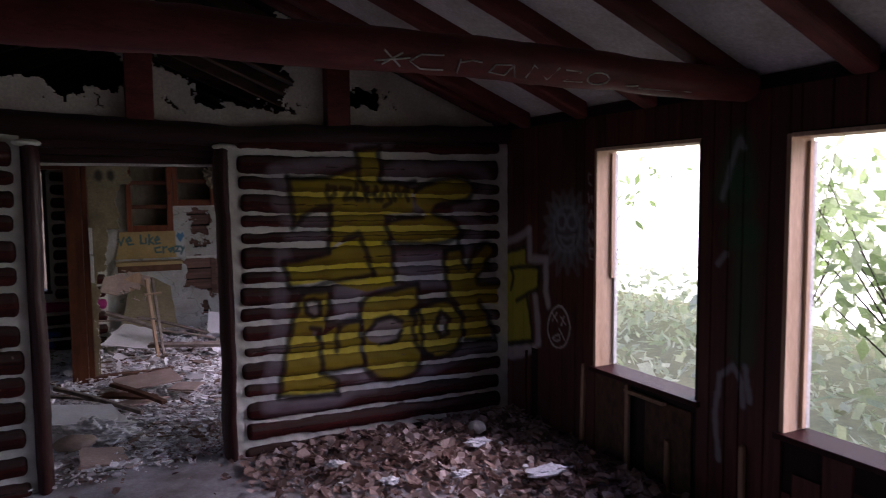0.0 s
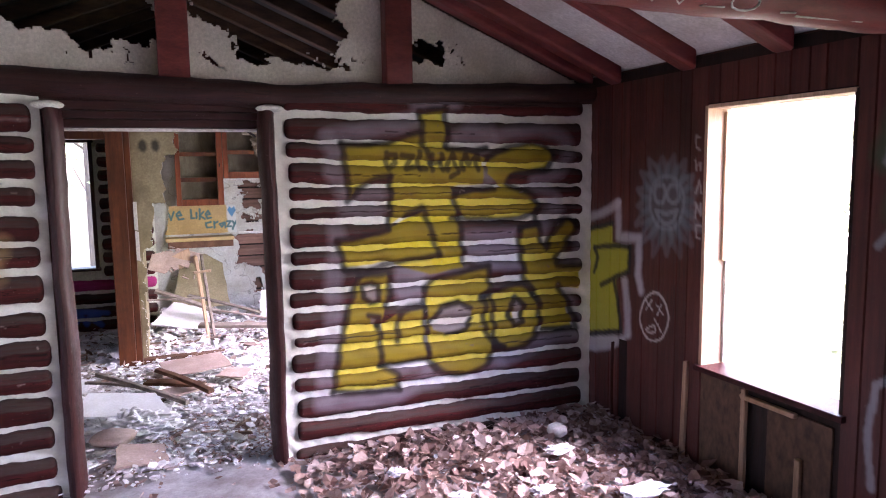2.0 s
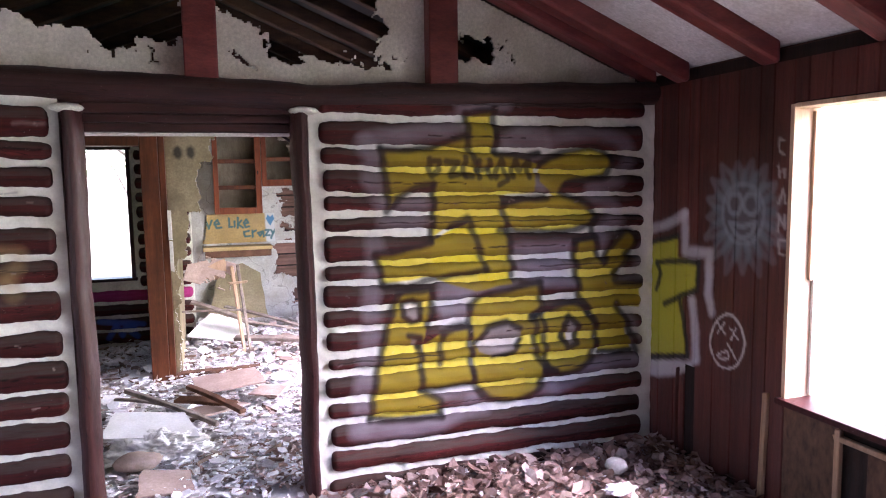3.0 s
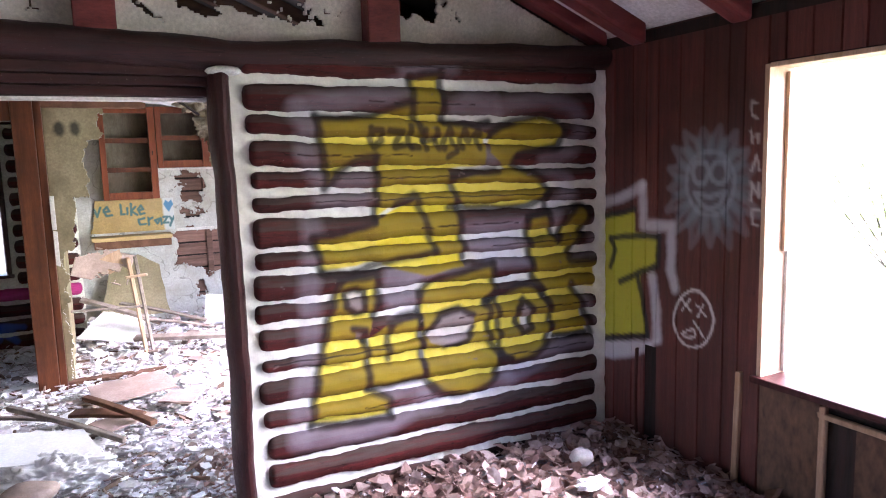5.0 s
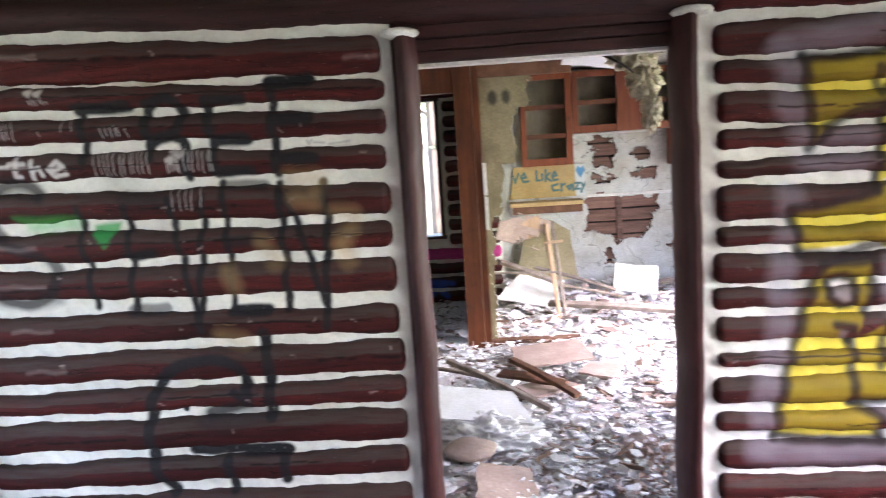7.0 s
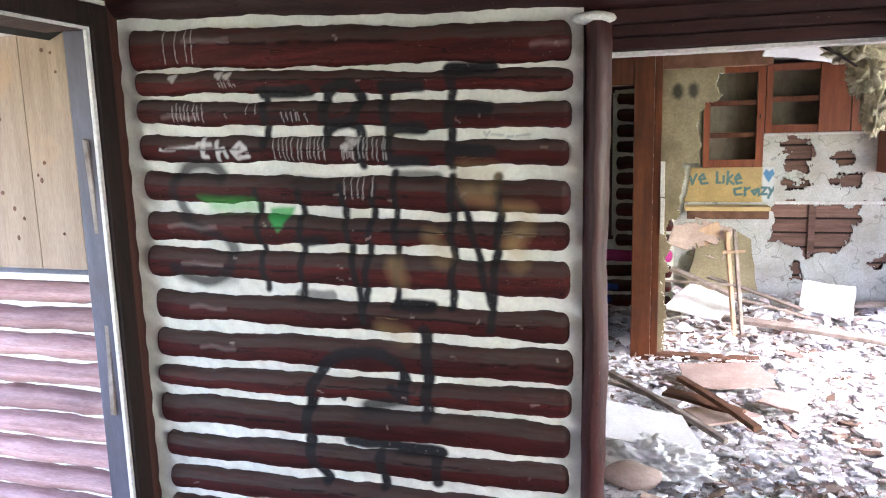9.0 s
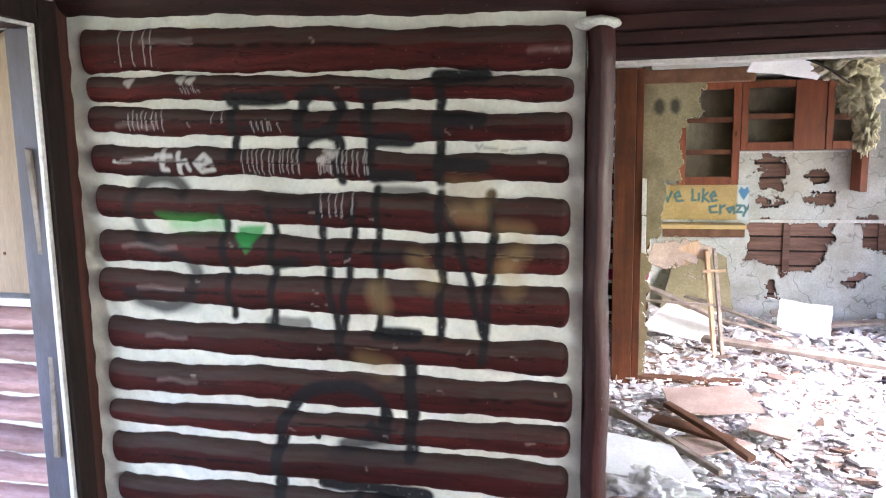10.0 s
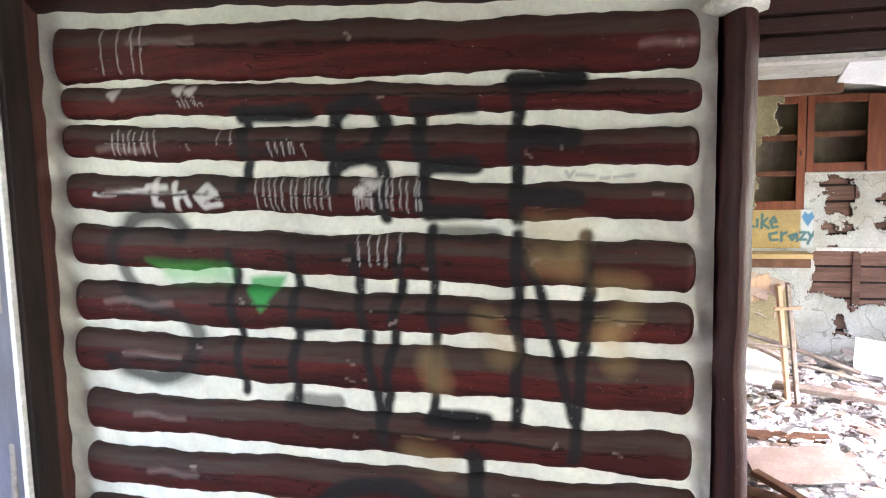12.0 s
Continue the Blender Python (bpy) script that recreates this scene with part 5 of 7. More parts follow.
def chalk_curve(name, strokes, parent, width=0.006):
    """Chalk lines drawn on the beam's near, lower side; strokes in the beam's own plane."""
    cu = bpy.data.curves.new(name, "CURVE")
    cu.dimensions, cu.bevel_depth, cu.bevel_resolution = "3D", width, 1
    for line in strokes:
        sp = cu.splines.new("POLY")
        sp.points.add(len(line) - 1)
        for p, (x, h) in zip(sp.points, line):
            a = math.pi * 0.5 + h
            zc = 2.205 - 0.03 * (x - X_LEFT) / (X_RIGHT - X_LEFT)
            p.co = (x, 2.50 - 0.087 * math.sin(a), zc + 0.08 * math.cos(a), 1)
    cu.materials.append(CHALKMAT)
    ob = new(name, cu)
    ob.parent = parent
    ob["label"] = "scratched pale chalk letters"
    return ob


CHALKMAT = surface("chalk_marks", (0.4, 0.36, 0.33), (0.62, 0.6, 0.56), (1, 1, 1), 30, 90, (0.8, 1.0), 0.3, vary=0)
letters = [
    [[(1.03, 0.2), (1.10, 0.9)], [(1.0, 0.7), (1.13, 0.45)], [(1.03, 0.85), (1.1, 0.25)]],
    [[(1.26, 0.2), (1.17, 0.25), (1.13, 0.6), (1.18, 0.95), (1.27, 0.9)]],
    [[(1.33, 1.0), (1.33, 0.3)], [(1.33, 0.45), (1.38, 0.3), (1.42, 0.35)]],
    [[(1.55, 0.35), (1.48, 0.4), (1.46, 0.8), (1.53, 0.9), (1.56, 0.35), (1.58, 0.95)]],
    [[(1.63, 0.95), (1.65, 0.25), (1.73, 0.95), (1.77, 0.25)]],
    [[(1.80, 0.35), (1.88, 0.35), (1.81, 0.95), (1.90, 0.9)]],
    [[(1.97 + 0.055 * math.cos(k * 0.6), 0.65 + 0.33 * math.sin(k * 0.6)) for k in range(12)]],
    [[(2.13, 0.9), (2.19, 0.85)], [(2.2, 1.0), (2.5, 0.95)]],
]
for strokes in letters:
    chalk_curve("letter", strokes, tie, 0.0035)

# ---- floors and ground ----
X, Y = np.linspace(-2.2, 3.0, 60), np.linspace(-2.5, 4.8, 80)
XX, YY = np.meshgrid(X, Y, indexing="ij")
fl = new("floor", grid_mesh("floor", np.stack([XX, YY, -0.012 + 0.004 * np.sin(XX * 3 + YY)], -1), FLOOR))
tagged(fl, "dusty grey concrete floor strewn with debris", "floor", kind="structure")
X, Y = np.unique(np.concatenate([np.linspace(-2.2, -1.2, 20), np.linspace(-1.2, 2.6, 175), np.linspace(2.6, 3.0, 10)])), np.linspace(4.8, 9.6, 210)
XX, YY = np.meshgrid(X, Y, indexing="ij")
bumps = np.array([noise.cell(Vector((x * 9 + 0.8 * noise.noise(Vector((x * 6, y * 6, 0))), y * 13 + 0.8 * noise.noise(Vector((x * 6, y * 6, 4))), 0))) + 0.8 * noise.fractal(Vector((x * 7, y * 7, 1)), 0.7, 2.0, 4) for x, y in zip(XX.ravel(), YY.ravel())]).reshape(XX.shape)
deep = np.clip((YY - 4.8) / 1.2, 0, 1)
kf = new("floor_kitchen", grid_mesh("floor_kitchen", np.stack([XX, YY, -0.008 - 0.035 * deep + (0.004 + 0.012 * deep) * bumps], -1), RUBBLE, False))
tagged(kf, "kitchen floor under white plaster dust", "floor", kind="structure")
gb = bmesh.new()
bmesh.ops.create_grid(gb, x_segments=40, y_segments=40, size=400)
for v in gb.verts:
    v.co.z = -0.32 + (0.2 * noise.noise(v.co * 0.05) if v.co.length > 25 else 0)
tagged(new("ground", finish(gb, "ground", GROUND)), "leafy forest ground round the cabin", "ground", kind="structure")

# ---- right wall with its two windows: upright boards ----
W1, W2 = (2.765, 3.60, 0.575, 1.93), (0.95, 2.25, 0.56, 1.915)
wall_r = thing("wall_right", "red-brown upright board wall with two open windows", "wall", (X_RIGHT, 2.0, 0.0), kind="structure")
KW = (4.95, 7.5, -0.02, 1.8)
# near-black core colours the gaps and holes between the boards dark
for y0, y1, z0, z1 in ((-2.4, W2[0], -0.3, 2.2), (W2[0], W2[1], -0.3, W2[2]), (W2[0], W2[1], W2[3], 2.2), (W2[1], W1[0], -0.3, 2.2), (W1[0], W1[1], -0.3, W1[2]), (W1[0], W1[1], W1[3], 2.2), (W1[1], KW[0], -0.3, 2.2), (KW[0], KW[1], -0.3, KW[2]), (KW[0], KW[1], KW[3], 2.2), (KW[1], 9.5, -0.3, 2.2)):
    part("wall_core", box(X_RIGHT + 0.018, X_RIGHT + 0.14, y0, y1, z0, z1), NEAR_BLACK, wall_r)


def wall_board(y0, y1, z0, z1, seed):
    """One upright wall board with eased edges; carries the sprayed drawings."""
    step = 0.011
    Yv = np.unique(np.concatenate([np.arange(y0, y1, step), [y0, y0 + 0.004, y1 - 0.004, y1]]))
    Zv = np.append(np.arange(z0, z1, step * 1.2), z1)
    YY, ZZ = np.meshgrid(Yv, Zv, indexing="ij")
    e = np.minimum(YY - y0, y1 - YY)
    X = X_RIGHT + 0.008 * np.clip(1 - e / 0.004, 0, 1) + 0.0015 * np.sin(ZZ * 2 + seed)
    return grid_mesh("wall_board", np.stack([X, YY, ZZ], -1), BOARD, False, painted(SIDE_TAG, YY, ZZ))


rnd = random.Random(5)
y = -2.4
while y < 4.66:
    w = rnd.choice((0.10, 0.12, 0.145, 0.085))
    y1 = min(y + w, 4.665)
    for a, b in ((W2[0], W2[1]), (W1[0], W1[1])):
        if y < a < y1:
            y1 = a
        if y < b < y1:
            y1 = b
    mid = (y + y1) / 2
    spans = [(0.0, 2.14)]
    for a, b, z0, z1 in (W1, W2):
        if a < mid < b:
            spans = [(z1 + 0.02, 2.14)] if a == W1[0] else [(0.0, z0 - 0.03), (z1 + 0.02, 2.14)]
    for z0, z1 in spans:
        if z0 == 0.0 and (4.23 < mid < 4.36):
            z0 = 0.56
        if z1 < 0.6 and rnd.random() < 0.35:
            z1 -= rnd.uniform(0.05, 0.25)
        part("wall_board", wall_board(y + 0.001, y1 - 0.001, z0, z1, y), BOARD, wall_r)
    y = y1
for y0, y1, z1 in ((3.30, 3.598, 0.545), (2.80, 3.15, 0.50)):
    part("backing_panel", box(X_RIGHT + 0.003, X_RIGHT + 0.016, y0, y1, 0.0, z1, 0.003), ATTIC, wall_r, "bare dark brown backing panel")
part("splintered_board", board(0.5, 0.05, 0.012, pose(2.905, 4.37, 0.28, 0, 90, 90), 0.002, 0.01, 3), BOARD_PLAIN, wall_r)

for i, (a, b, z0, z1) in enumerate((W1, W2)):
    win = thing("window_%d" % (i + 1), "open window hole, one jamb pale pine and one near-black, glass gone", "window", (X_RIGHT, (a + b) / 2, z0), kind="structure")
    # the far jamb is pale pine, the near jamb is coloured near-black
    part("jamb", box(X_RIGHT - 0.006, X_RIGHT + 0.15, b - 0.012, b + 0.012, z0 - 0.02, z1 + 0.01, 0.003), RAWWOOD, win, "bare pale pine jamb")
    part("jamb", box(X_RIGHT - 0.002, X_RIGHT + 0.15, a - 0.012, a + 0.008, z0 - 0.02, z1 + 0.01, 0.003), NEAR_BLACK, win)
    part("head", box(X_RIGHT - 0.006, X_RIGHT + 0.15, a, b - 0.013, z1 - 0.006, z1 + 0.014, 0.003), RAWWOOD, win)
    part("sill", box(X_RIGHT - 0.03, X_RIGHT + 0.16, a - 0.03, b + 0.03, z0 - 0.028, z0 + 0.002, 0.005), POST, win, "dark maroon sill board")
    part("sash_stop", box(X_RIGHT + 0.10, X_RIGHT + 0.125, b - 0.03, b - 0.013, z0 + 0.55 * (i == 0) + 0.01, z1 - 0.02, 0.003), RAWWOOD, win)
    part("casing", box(X_RIGHT + 0.125, X_RIGHT + 0.15, b - 0.03, b - 0.013, z0 + 0.01, z1 - 0.02, 0.003), WHITETRIM, win)
for y, z0, z1, dz in ((3.70, 0.0, 0.56, 0.03), (3.275, 0.02, 0.53, 0.0), (2.95, 0.0, 0.30, 0.01), (2.45, 0.0, 0.45, -0.02)):
    b = new("wall_batten", finish(board(z1 - z0, 0.03, 0.026, pose(X_RIGHT - 0.016, y, (z0 + z1) / 2, 0, 90 + dz * 60, 0), 0.004, 0.0, int(y * 10)), "wall_batten", BATTEN))
    tagged(b, "bare pine batten left on the stripped lower wall", "batten", group="bare battens", kind="structure")
b = new("wall_batten", finish(board(0.32, 0.03, 0.024, pose(X_RIGHT - 0.014, 3.12, 0.50, 0, 0, 90), 0.004, 0, 8), "wall_batten", BATTEN))
tagged(b, "bare pine batten left on the stripped lower wall", "batten", group="bare battens", kind="structure")

# ---- left wall with the outer doorway ----
D0, D1, DZ = 3.50, 4.475, 2.04
wall_l = thing("wall_left", "dark maroon wall with an open outer doorway", "wall", (X_LEFT, 2.0, 0.0), kind="structure")
for y0, y1, z0, z1 in ((-2.4, D0, -0.3, 2.2), (D0, D1, DZ + 0.05, 2.2), (D1 + 0.04, 4.66, -0.3, 2.2)):
    part("wall_core", box(X_LEFT - 0.14, X_LEFT, y0, y1, z0, z1), BOARD_PLAIN, wall_l)
door = thing("door_1", "open outer doorway with a worn dark frame, no door leaf", "doorway", (X_LEFT, 4.0, 0.0), kind="structure")
part("jamb", box(X_LEFT - 0.115, X_LEFT - 0.012, D1, D1 + 0.036, -0.05, DZ, 0.004), JAMB, door, "blue-grey painted jamb")
part("jamb", box(X_LEFT - 0.20, X_LEFT - 0.012, D0 - 0.036, D0, -0.05, DZ, 0.004), JAMB, door)
part("weather_strip", box(X_LEFT - 0.012, X_LEFT + 0.004, D1 - 0.006, D1 + 0.012, -0.05, DZ + 0.012, 0.002), WHITETRIM, door, "thin white edge strip")
part("weather_strip", box(X_LEFT - 0.012, X_LEFT + 0.004, D0, D1 - 0.007, DZ, DZ + 0.012, 0.002), WHITETRIM, door)
part("casing", box(X_LEFT + 0.001, X_LEFT + 0.022, D1 + 0.013, D1 + 0.10, -0.05, DZ + 0.10, 0.005), NEAR_BLACK, door, "worn dark brown casing")
part("casing", box(X_LEFT + 0.001, X_LEFT + 0.020, D0 - 0.1, D1 + 0.012, DZ + 0.013, DZ + 0.10, 0.005), NEAR_BLACK, door)
part("head", box(X_LEFT - 0.20, X_LEFT - 0.013, D0, D1, DZ, DZ + 0.04, 0.004), BEAM, door)
part("caulk_line", box(X_LEFT + 0.001, X_LEFT + 0.012, D0 - 0.1, D1 + 0.1, DZ + 0.104, DZ + 0.122, 0.003), CHINK_PLAIN, door, "white caulk line over the casing")
part("split_stop", board(1.15, 0.022, 0.014, pose(X_LEFT - 0.05, D1 - 0.010, 1.05, 0, 90, 90), 0.002, 0.02, 12), GREYWOOD, door, "split grey stop hanging off the jamb")

# the porch roof outside and the outer log wall seen through that doorway
porch = thing("porch_ceiling", "dark board porch ceiling outside the doorway", "porch ceiling", (-3.2, 3.5, 2.16), kind="structure")
for i in range(16):
    part("board", box(-4.6 + 0.15 * i, -4.452 + 0.15 * i, 1.4, 4.78, 2.17, 2.19, 0.003), BOARD_PLAIN, porch)
part("beam", box(-4.6, X_LEFT - 0.16, 4.70, 4.785, 2.10, 2.165, 0.006), WHITETRIM, porch, "pale trim board under the porch ceiling")
ext = new("wall_outer_logs", finish(box(-6.2, X_LEFT - 0.15, 4.92, 5.0, -0.4, 2.3), "wall_outer_logs", CHINK_PLAIN))
tagged(ext, "sunlit faded outer log wall with pale chinking", "wall", kind="structure")
part("chinking", chinking(-3.6, X_LEFT - 0.15, -0.4, 1.0, NOTHING, 4.90, 0.03), CHINK, ext)
for i in range(9):
    z = 0.945 - 0.142 * i
    part("log", half_log(-3.6, X_LEFT - 0.16, (z, z - 0.105), (z, z - 0.105), 900 + i, NOTHING, EXTLOG, 4.82, 4.90, 0.03), EXTLOG, ext)
bw = thing("window_boards", "bare pine boards closing an outer window", "boarded window", (-2.9, 4.85, 1.0), kind="structure")
for i in range(5):
    part("board", box(-3.6 + 0.262 * i, -3.341 + 0.262 * i, 4.80, 4.83, 1.02, 2.12, 0.003), PLY, bw)
rnd = random.Random(8)
for b in [o for o in bw.children if o.name.startswith("board")]:
    for _ in range(7):
        x = rnd.uniform(0.03, 0.23) + min(v.co.x for v in b.data.vertices)
        kn = bmesh.new()
        k = rnd.uniform(0.006, 0.013)
        bmesh.ops.create_cone(kn, cap_ends=True, segments=10, radius1=k, radius2=k * 0.8, depth=0.004, matrix=pose(x, 4.7995, rnd.uniform(1.1, 2.05), 90, 0, 0) @ Matrix.Diagonal((1, rnd.uniform(1.0, 1.6), 1, 1)))
        part("knot", kn, BROWNWOOD, b)
part("sill", box(-3.7, X_LEFT - 0.17, 4.785, 4.9, 0.965, 1.0, 0.004), WHITETRIM, bw, "white painted sill")

# closing walls that the walk never faces; the front opening is added to light the room
ws = thing("wall_south", "unseen dark board front wall, opening added to let light in", "wall", (0.4, -2.45, 0.0), kind="structure")
for x0, x1, z0, z1 in ((X_LEFT - 0.14, 0.6, -0.3, 2.2), (0.6, 1.3, -0.3, 0.9), (0.6, 1.3, 1.8, 2.2), (1.3, X_RIGHT + 0.14, -0.3, 2.2), (X_LEFT - 0.14, X_RIGHT + 0.14, 2.2, 2.3)):
    part("wall_core", box(x0, x1, -2.55, -2.41, z0, z1), BOARD_PLAIN, ws)


def gable_end(y0, y1):
    bm = bmesh.new()
    vs = [bm.verts.new((x, y, z)) for y in (y0, y1) for x, z in ((X_LEFT - 0.14, 2.2), (X_RIGHT + 0.14, 2.2), (RIDGE_X, roof_z(RIDGE_X) + 0.13))]
    for f in ((0, 1, 2), (5, 4, 3), (0, 3, 4, 1), (1, 4, 5, 2), (2, 5, 3, 0)):
        bm.faces.new([vs[i] for i in f])
    return finish(bm, "wall_gable_end", BOARD_PLAIN)


for y0, y1 in ((9.42, 9.5), (-2.55, -2.41)):
    tagged(new("wall_gable_end", gable_end(y0, y1)), "plain dark board gable end", "wall", kind="structure")
for sx in (X_LEFT - 0.1, X_RIGHT + 0.04):
    tagged(new("wall_eave", finish(box(sx, sx + 0.06, -2.5, 9.5, 2.2, 2.26), "wall_eave", BOARD_PLAIN)), "dark board closing the eave", "wall", kind="structure")

# ---- the wrecked kitchen beyond the doorway ----
Y_BACK = 9.25
# near-black backing gives the gaps between the laths their dark colour
backing = new("wall_kitchen_back", finish(box(0.1, 3.05, Y_BACK + 0.06, Y_BACK + 0.16, -0.3, 2.2), "wall_kitchen_back", NEAR_BLACK))
tagged(backing, "torn kitchen back wall with lath showing through broken plaster", "wall", kind="structure")
for i in range(15):
    part("lath", board(2.9, 0.118, 0.02, pose(1.55, Y_BACK + 0.045, 0.0 + 0.135 * i + 0.03, 90, 0, 0), 0.003, 0, i), LATH, backing)
for x in (0.62, 1.42, 2.2):
    part("stud", box(x - 0.03, x + 0.03, Y_BACK + 0.008, Y_BACK + 0.033, 0.0, 2.15, 0.004), LATH, backing)
BACK_HOLES = [
    [(1.14, 1.50), (1.40, 1.51), (1.42, 1.38), (1.37, 1.20), (1.16, 1.22), (1.2, 1.35), (1.12, 1.42)],
    [(1.56, 1.38), (1.76, 1.37), (1.78, 1.28), (1.62, 1.26), (1.55, 1.31)],
    [(1.15, 1.13), (1.38, 1.13), (1.38, 1.05), (1.15, 1.05)], [(1.56, 1.15), (1.79, 1.15), (1.79, 1.06), (1.56, 1.06)],
    [(1.08, 0.90), (1.83, 0.90), (1.80, 0.72), (1.72, 0.60), (1.62, 0.47), (1.36, 0.42), (1.30, 0.52), (1.06, 0.55), (1.10, 0.70)],
    [(1.23, 0.36), (1.34, 0.34), (1.36, 0.20), (1.25, 0.17), (1.28, 0.27)],
    [(2.0, 0.95), (2.35, 0.9), (2.3, 0.62), (2.05, 0.66)], [(0.4, 0.62), (0.62, 0.6), (0.58, 0.4), (0.42, 0.42)], [(2.3, 1.6), (2.6, 1.5), (2.4, 1.2)], [(1.9, 0.4), (2.1, 0.45), (2.0, 0.28)],
]
kp = torn_sheet("kitchen_plaster", 0.1, 2.95, -0.05, 2.2, Y_BACK, BACK_HOLES, KPLASTER, 77, thick=0.014, amount=0.011, rim=DRYWALL)
tagged(kp, "white broken plaster sheet on the kitchen wall", "wall", kind="structure")
CRAZY = []
blot(CRAZY, (0.55, 0.62, 0.66), 0, 0.02, 0.85, [(0.985, 0.9), (0.975, 1.3), (1.12, 1.3), (1.12, 0.9)])
for line in ([(0.340, 1.19), (0.371, 1.10), (0.402, 1.19)], [(0.433, 1.14), (0.484, 1.15), (0.464, 1.19), (0.433, 1.16), (0.453, 1.10), (0.505, 1.11)],
             [(0.587, 1.21), (0.587, 1.11), (0.618, 1.11)], [(0.644, 1.11), (0.644, 1.17)], [(0.680, 1.21), (0.680, 1.10)], [(0.721, 1.18), (0.685, 1.14), (0.731, 1.10)], [(0.747, 1.14), (0.793, 1.15), (0.773, 1.19), (0.747, 1.15), (0.762, 1.10), (0.803, 1.11)],
             [(0.794, 1.06), (0.740, 1.05), (0.754, 1.00), (0.807, 1.00)], [(0.834, 1.06), (0.834, 0.99)], [(0.834, 1.04), (0.875, 1.06)], [(0.943, 1.05), (0.895, 1.03), (0.915, 1.00), (0.949, 1.05), (0.956, 0.99)], [(0.976, 1.06), (1.017, 1.06), (0.976, 1.00), (1.023, 1.00)], [(1.037, 1.06), (1.057, 1.03)], [(1.084, 1.07), (1.037, 0.97)]):
    spray(CRAZY, (0.05, 0.15, 0.17), 0.009, 0.008, 0.95, line)
blot(CRAZY, BLUE, 0, 0.008, 0.9, [(1.035, 1.11), (0.985, 1.19), (1.005, 1.235), (1.035, 1.21), (1.06, 1.235), (1.082, 1.19)])
yb = torn_sheet("yellow_board", 0.30, 1.085, 0.93, 1.26, Y_BACK - 0.03, [[(0.2, 1.5), (0.36, 1.5), (0.345, 1.1), (0.31, 0.9), (0.2, 0.9)]], YELLOWBOARD, 55, tag=CRAZY, step=0.006, amount=0.008)
tagged(yb, "yellow board under the cupboard with sprayed words", "backsplash", kind="structure")
lg = thing("wall_ledge", "pale wooden ledge under the yellow board", "ledge", (0.66, 9.1, 0.85))
part("top", box(0.30, 1.03, 9.0, Y_BACK - 0.02, 0.865, 0.905, 0.005), YELLOW_PLAIN, lg)
part("apron", box(0.32, 1.02, 9.02, 9.05, 0.79, 0.863, 0.005), BROWNWOOD, lg, "brown front strip")


def cupboard(name, label, x0, x1, z0, z1, shelves, y0=8.95, y1=9.215, door_span=None):
    cup = thing(name, label, "cupboard", ((x0 + x1) / 2, y1, z0), group="wall cupboards")
    part("back_panel", box(x0 + 0.012, x1 - 0.012, y1 - 0.012, y1, z0 + 0.012, z1 - 0.012), CABIN_IN, cup)
    part("side", box(x0, x0 + 0.018, y0 + 0.02, y1, z0, z1, 0.002), CABIN_IN, cup)
    part("side", box(x1 - 0.018, x1, y0 + 0.02, y1, z0, z1, 0.002), CABIN_IN, cup)
    part("bottom", box(x0 + 0.018, x1 - 0.018, y0 + 0.02, y1 - 0.012, z0, z0 + 0.02, 0.002), CABIN_IN, cup)
    part("top", box(x0 + 0.018, x1 - 0.018, y0 + 0.02, y1 - 0.012, z1 - 0.02, z1, 0.002), CABIN_IN, cup)
    for z in shelves:
        sh = part("shelf", box(x0 + 0.019, x1 - 0.019, y0 + 0.045, y1 - 0.013, z - 0.01, z + 0.012, 0.002), CABIN_IN, cup)
        part("edge_strip", box(x0 + 0.019, x1 - 0.019, y0 + 0.028, y0 + 0.044, z - 0.032, z + 0.013, 0.002), FRAMEWOOD, sh, "dark brown front edge of the shelf")
    part("stile", box(x0 - 0.002, x0 + 0.05, y0, y0 + 0.02, z0, z1, 0.003), CABINET, cup)
    st = part("stile", box(x1 - 0.06, x1 + 0.002, y0, y0 + 0.02, z0, z1, 0.003), CABINET, cup)
    part("rail", box(x0 + 0.051, x1 - 0.061, y0, y0 + 0.019, z0, z0 + 0.07, 0.003), CABINET, cup)
    part("rail", box(x0 + 0.051, x1 - 0.061, y0, y0 + 0.019, z1 - 0.06, z1, 0.003), CABINET, cup)
    part("latch", box(x1 - 0.04, x1 - 0.028, y0 - 0.008, y0 + 0.001, (z0 + z1) / 2 - 0.02, (z0 + z1) / 2 + 0.02, 0.002), NEAR_BLACK, st, "small black latch")
    if door_span:
        part("door", box(door_span[0], door_span[1], y0 - 0.02, y0 - 0.001, z0 + 0.005, z1 - 0.01, 0.004), CABINET, cup, "plain closed orange-brown door")
    return cup


cupboard("wall_cupboard", "doorless orange-brown wall cupboard with two shelves", 0.44, 0.935, 1.265, 2.15, (1.56, 1.84))
cupboard("wall_cupboard", "orange-brown wall cupboard with one closed door beside an open bay", 0.945, 1.60, 1.56, 2.15, (1.86,), door_span=(1.362, 1.605))
cupboard("wall_cupboard", "broken pale wall cupboard open at the front", 1.62, 1.96, 1.56, 2.15, (1.84,))
sp = new("cupboard_side_panel", finish(box(1.90, 1.955, 8.95, 9.21, 1.20, 1.555, 0.004), "cupboard_side_panel", CABINET))
tagged(sp, "loose orange-brown panel hanging below the cupboards", "panel")
part("top_edge", box(0.99, 1.86, Y_BACK - 0.014, Y_BACK - 0.003, 1.535, 1.552, 0.002), WHITETRIM, backing, "white strip under the cupboards")
part("chair_rail", box(1.1, 2.9, Y_BACK - 0.02, Y_BACK - 0.004, 0.905, 0.935, 0.003), WHITETRIM, backing)

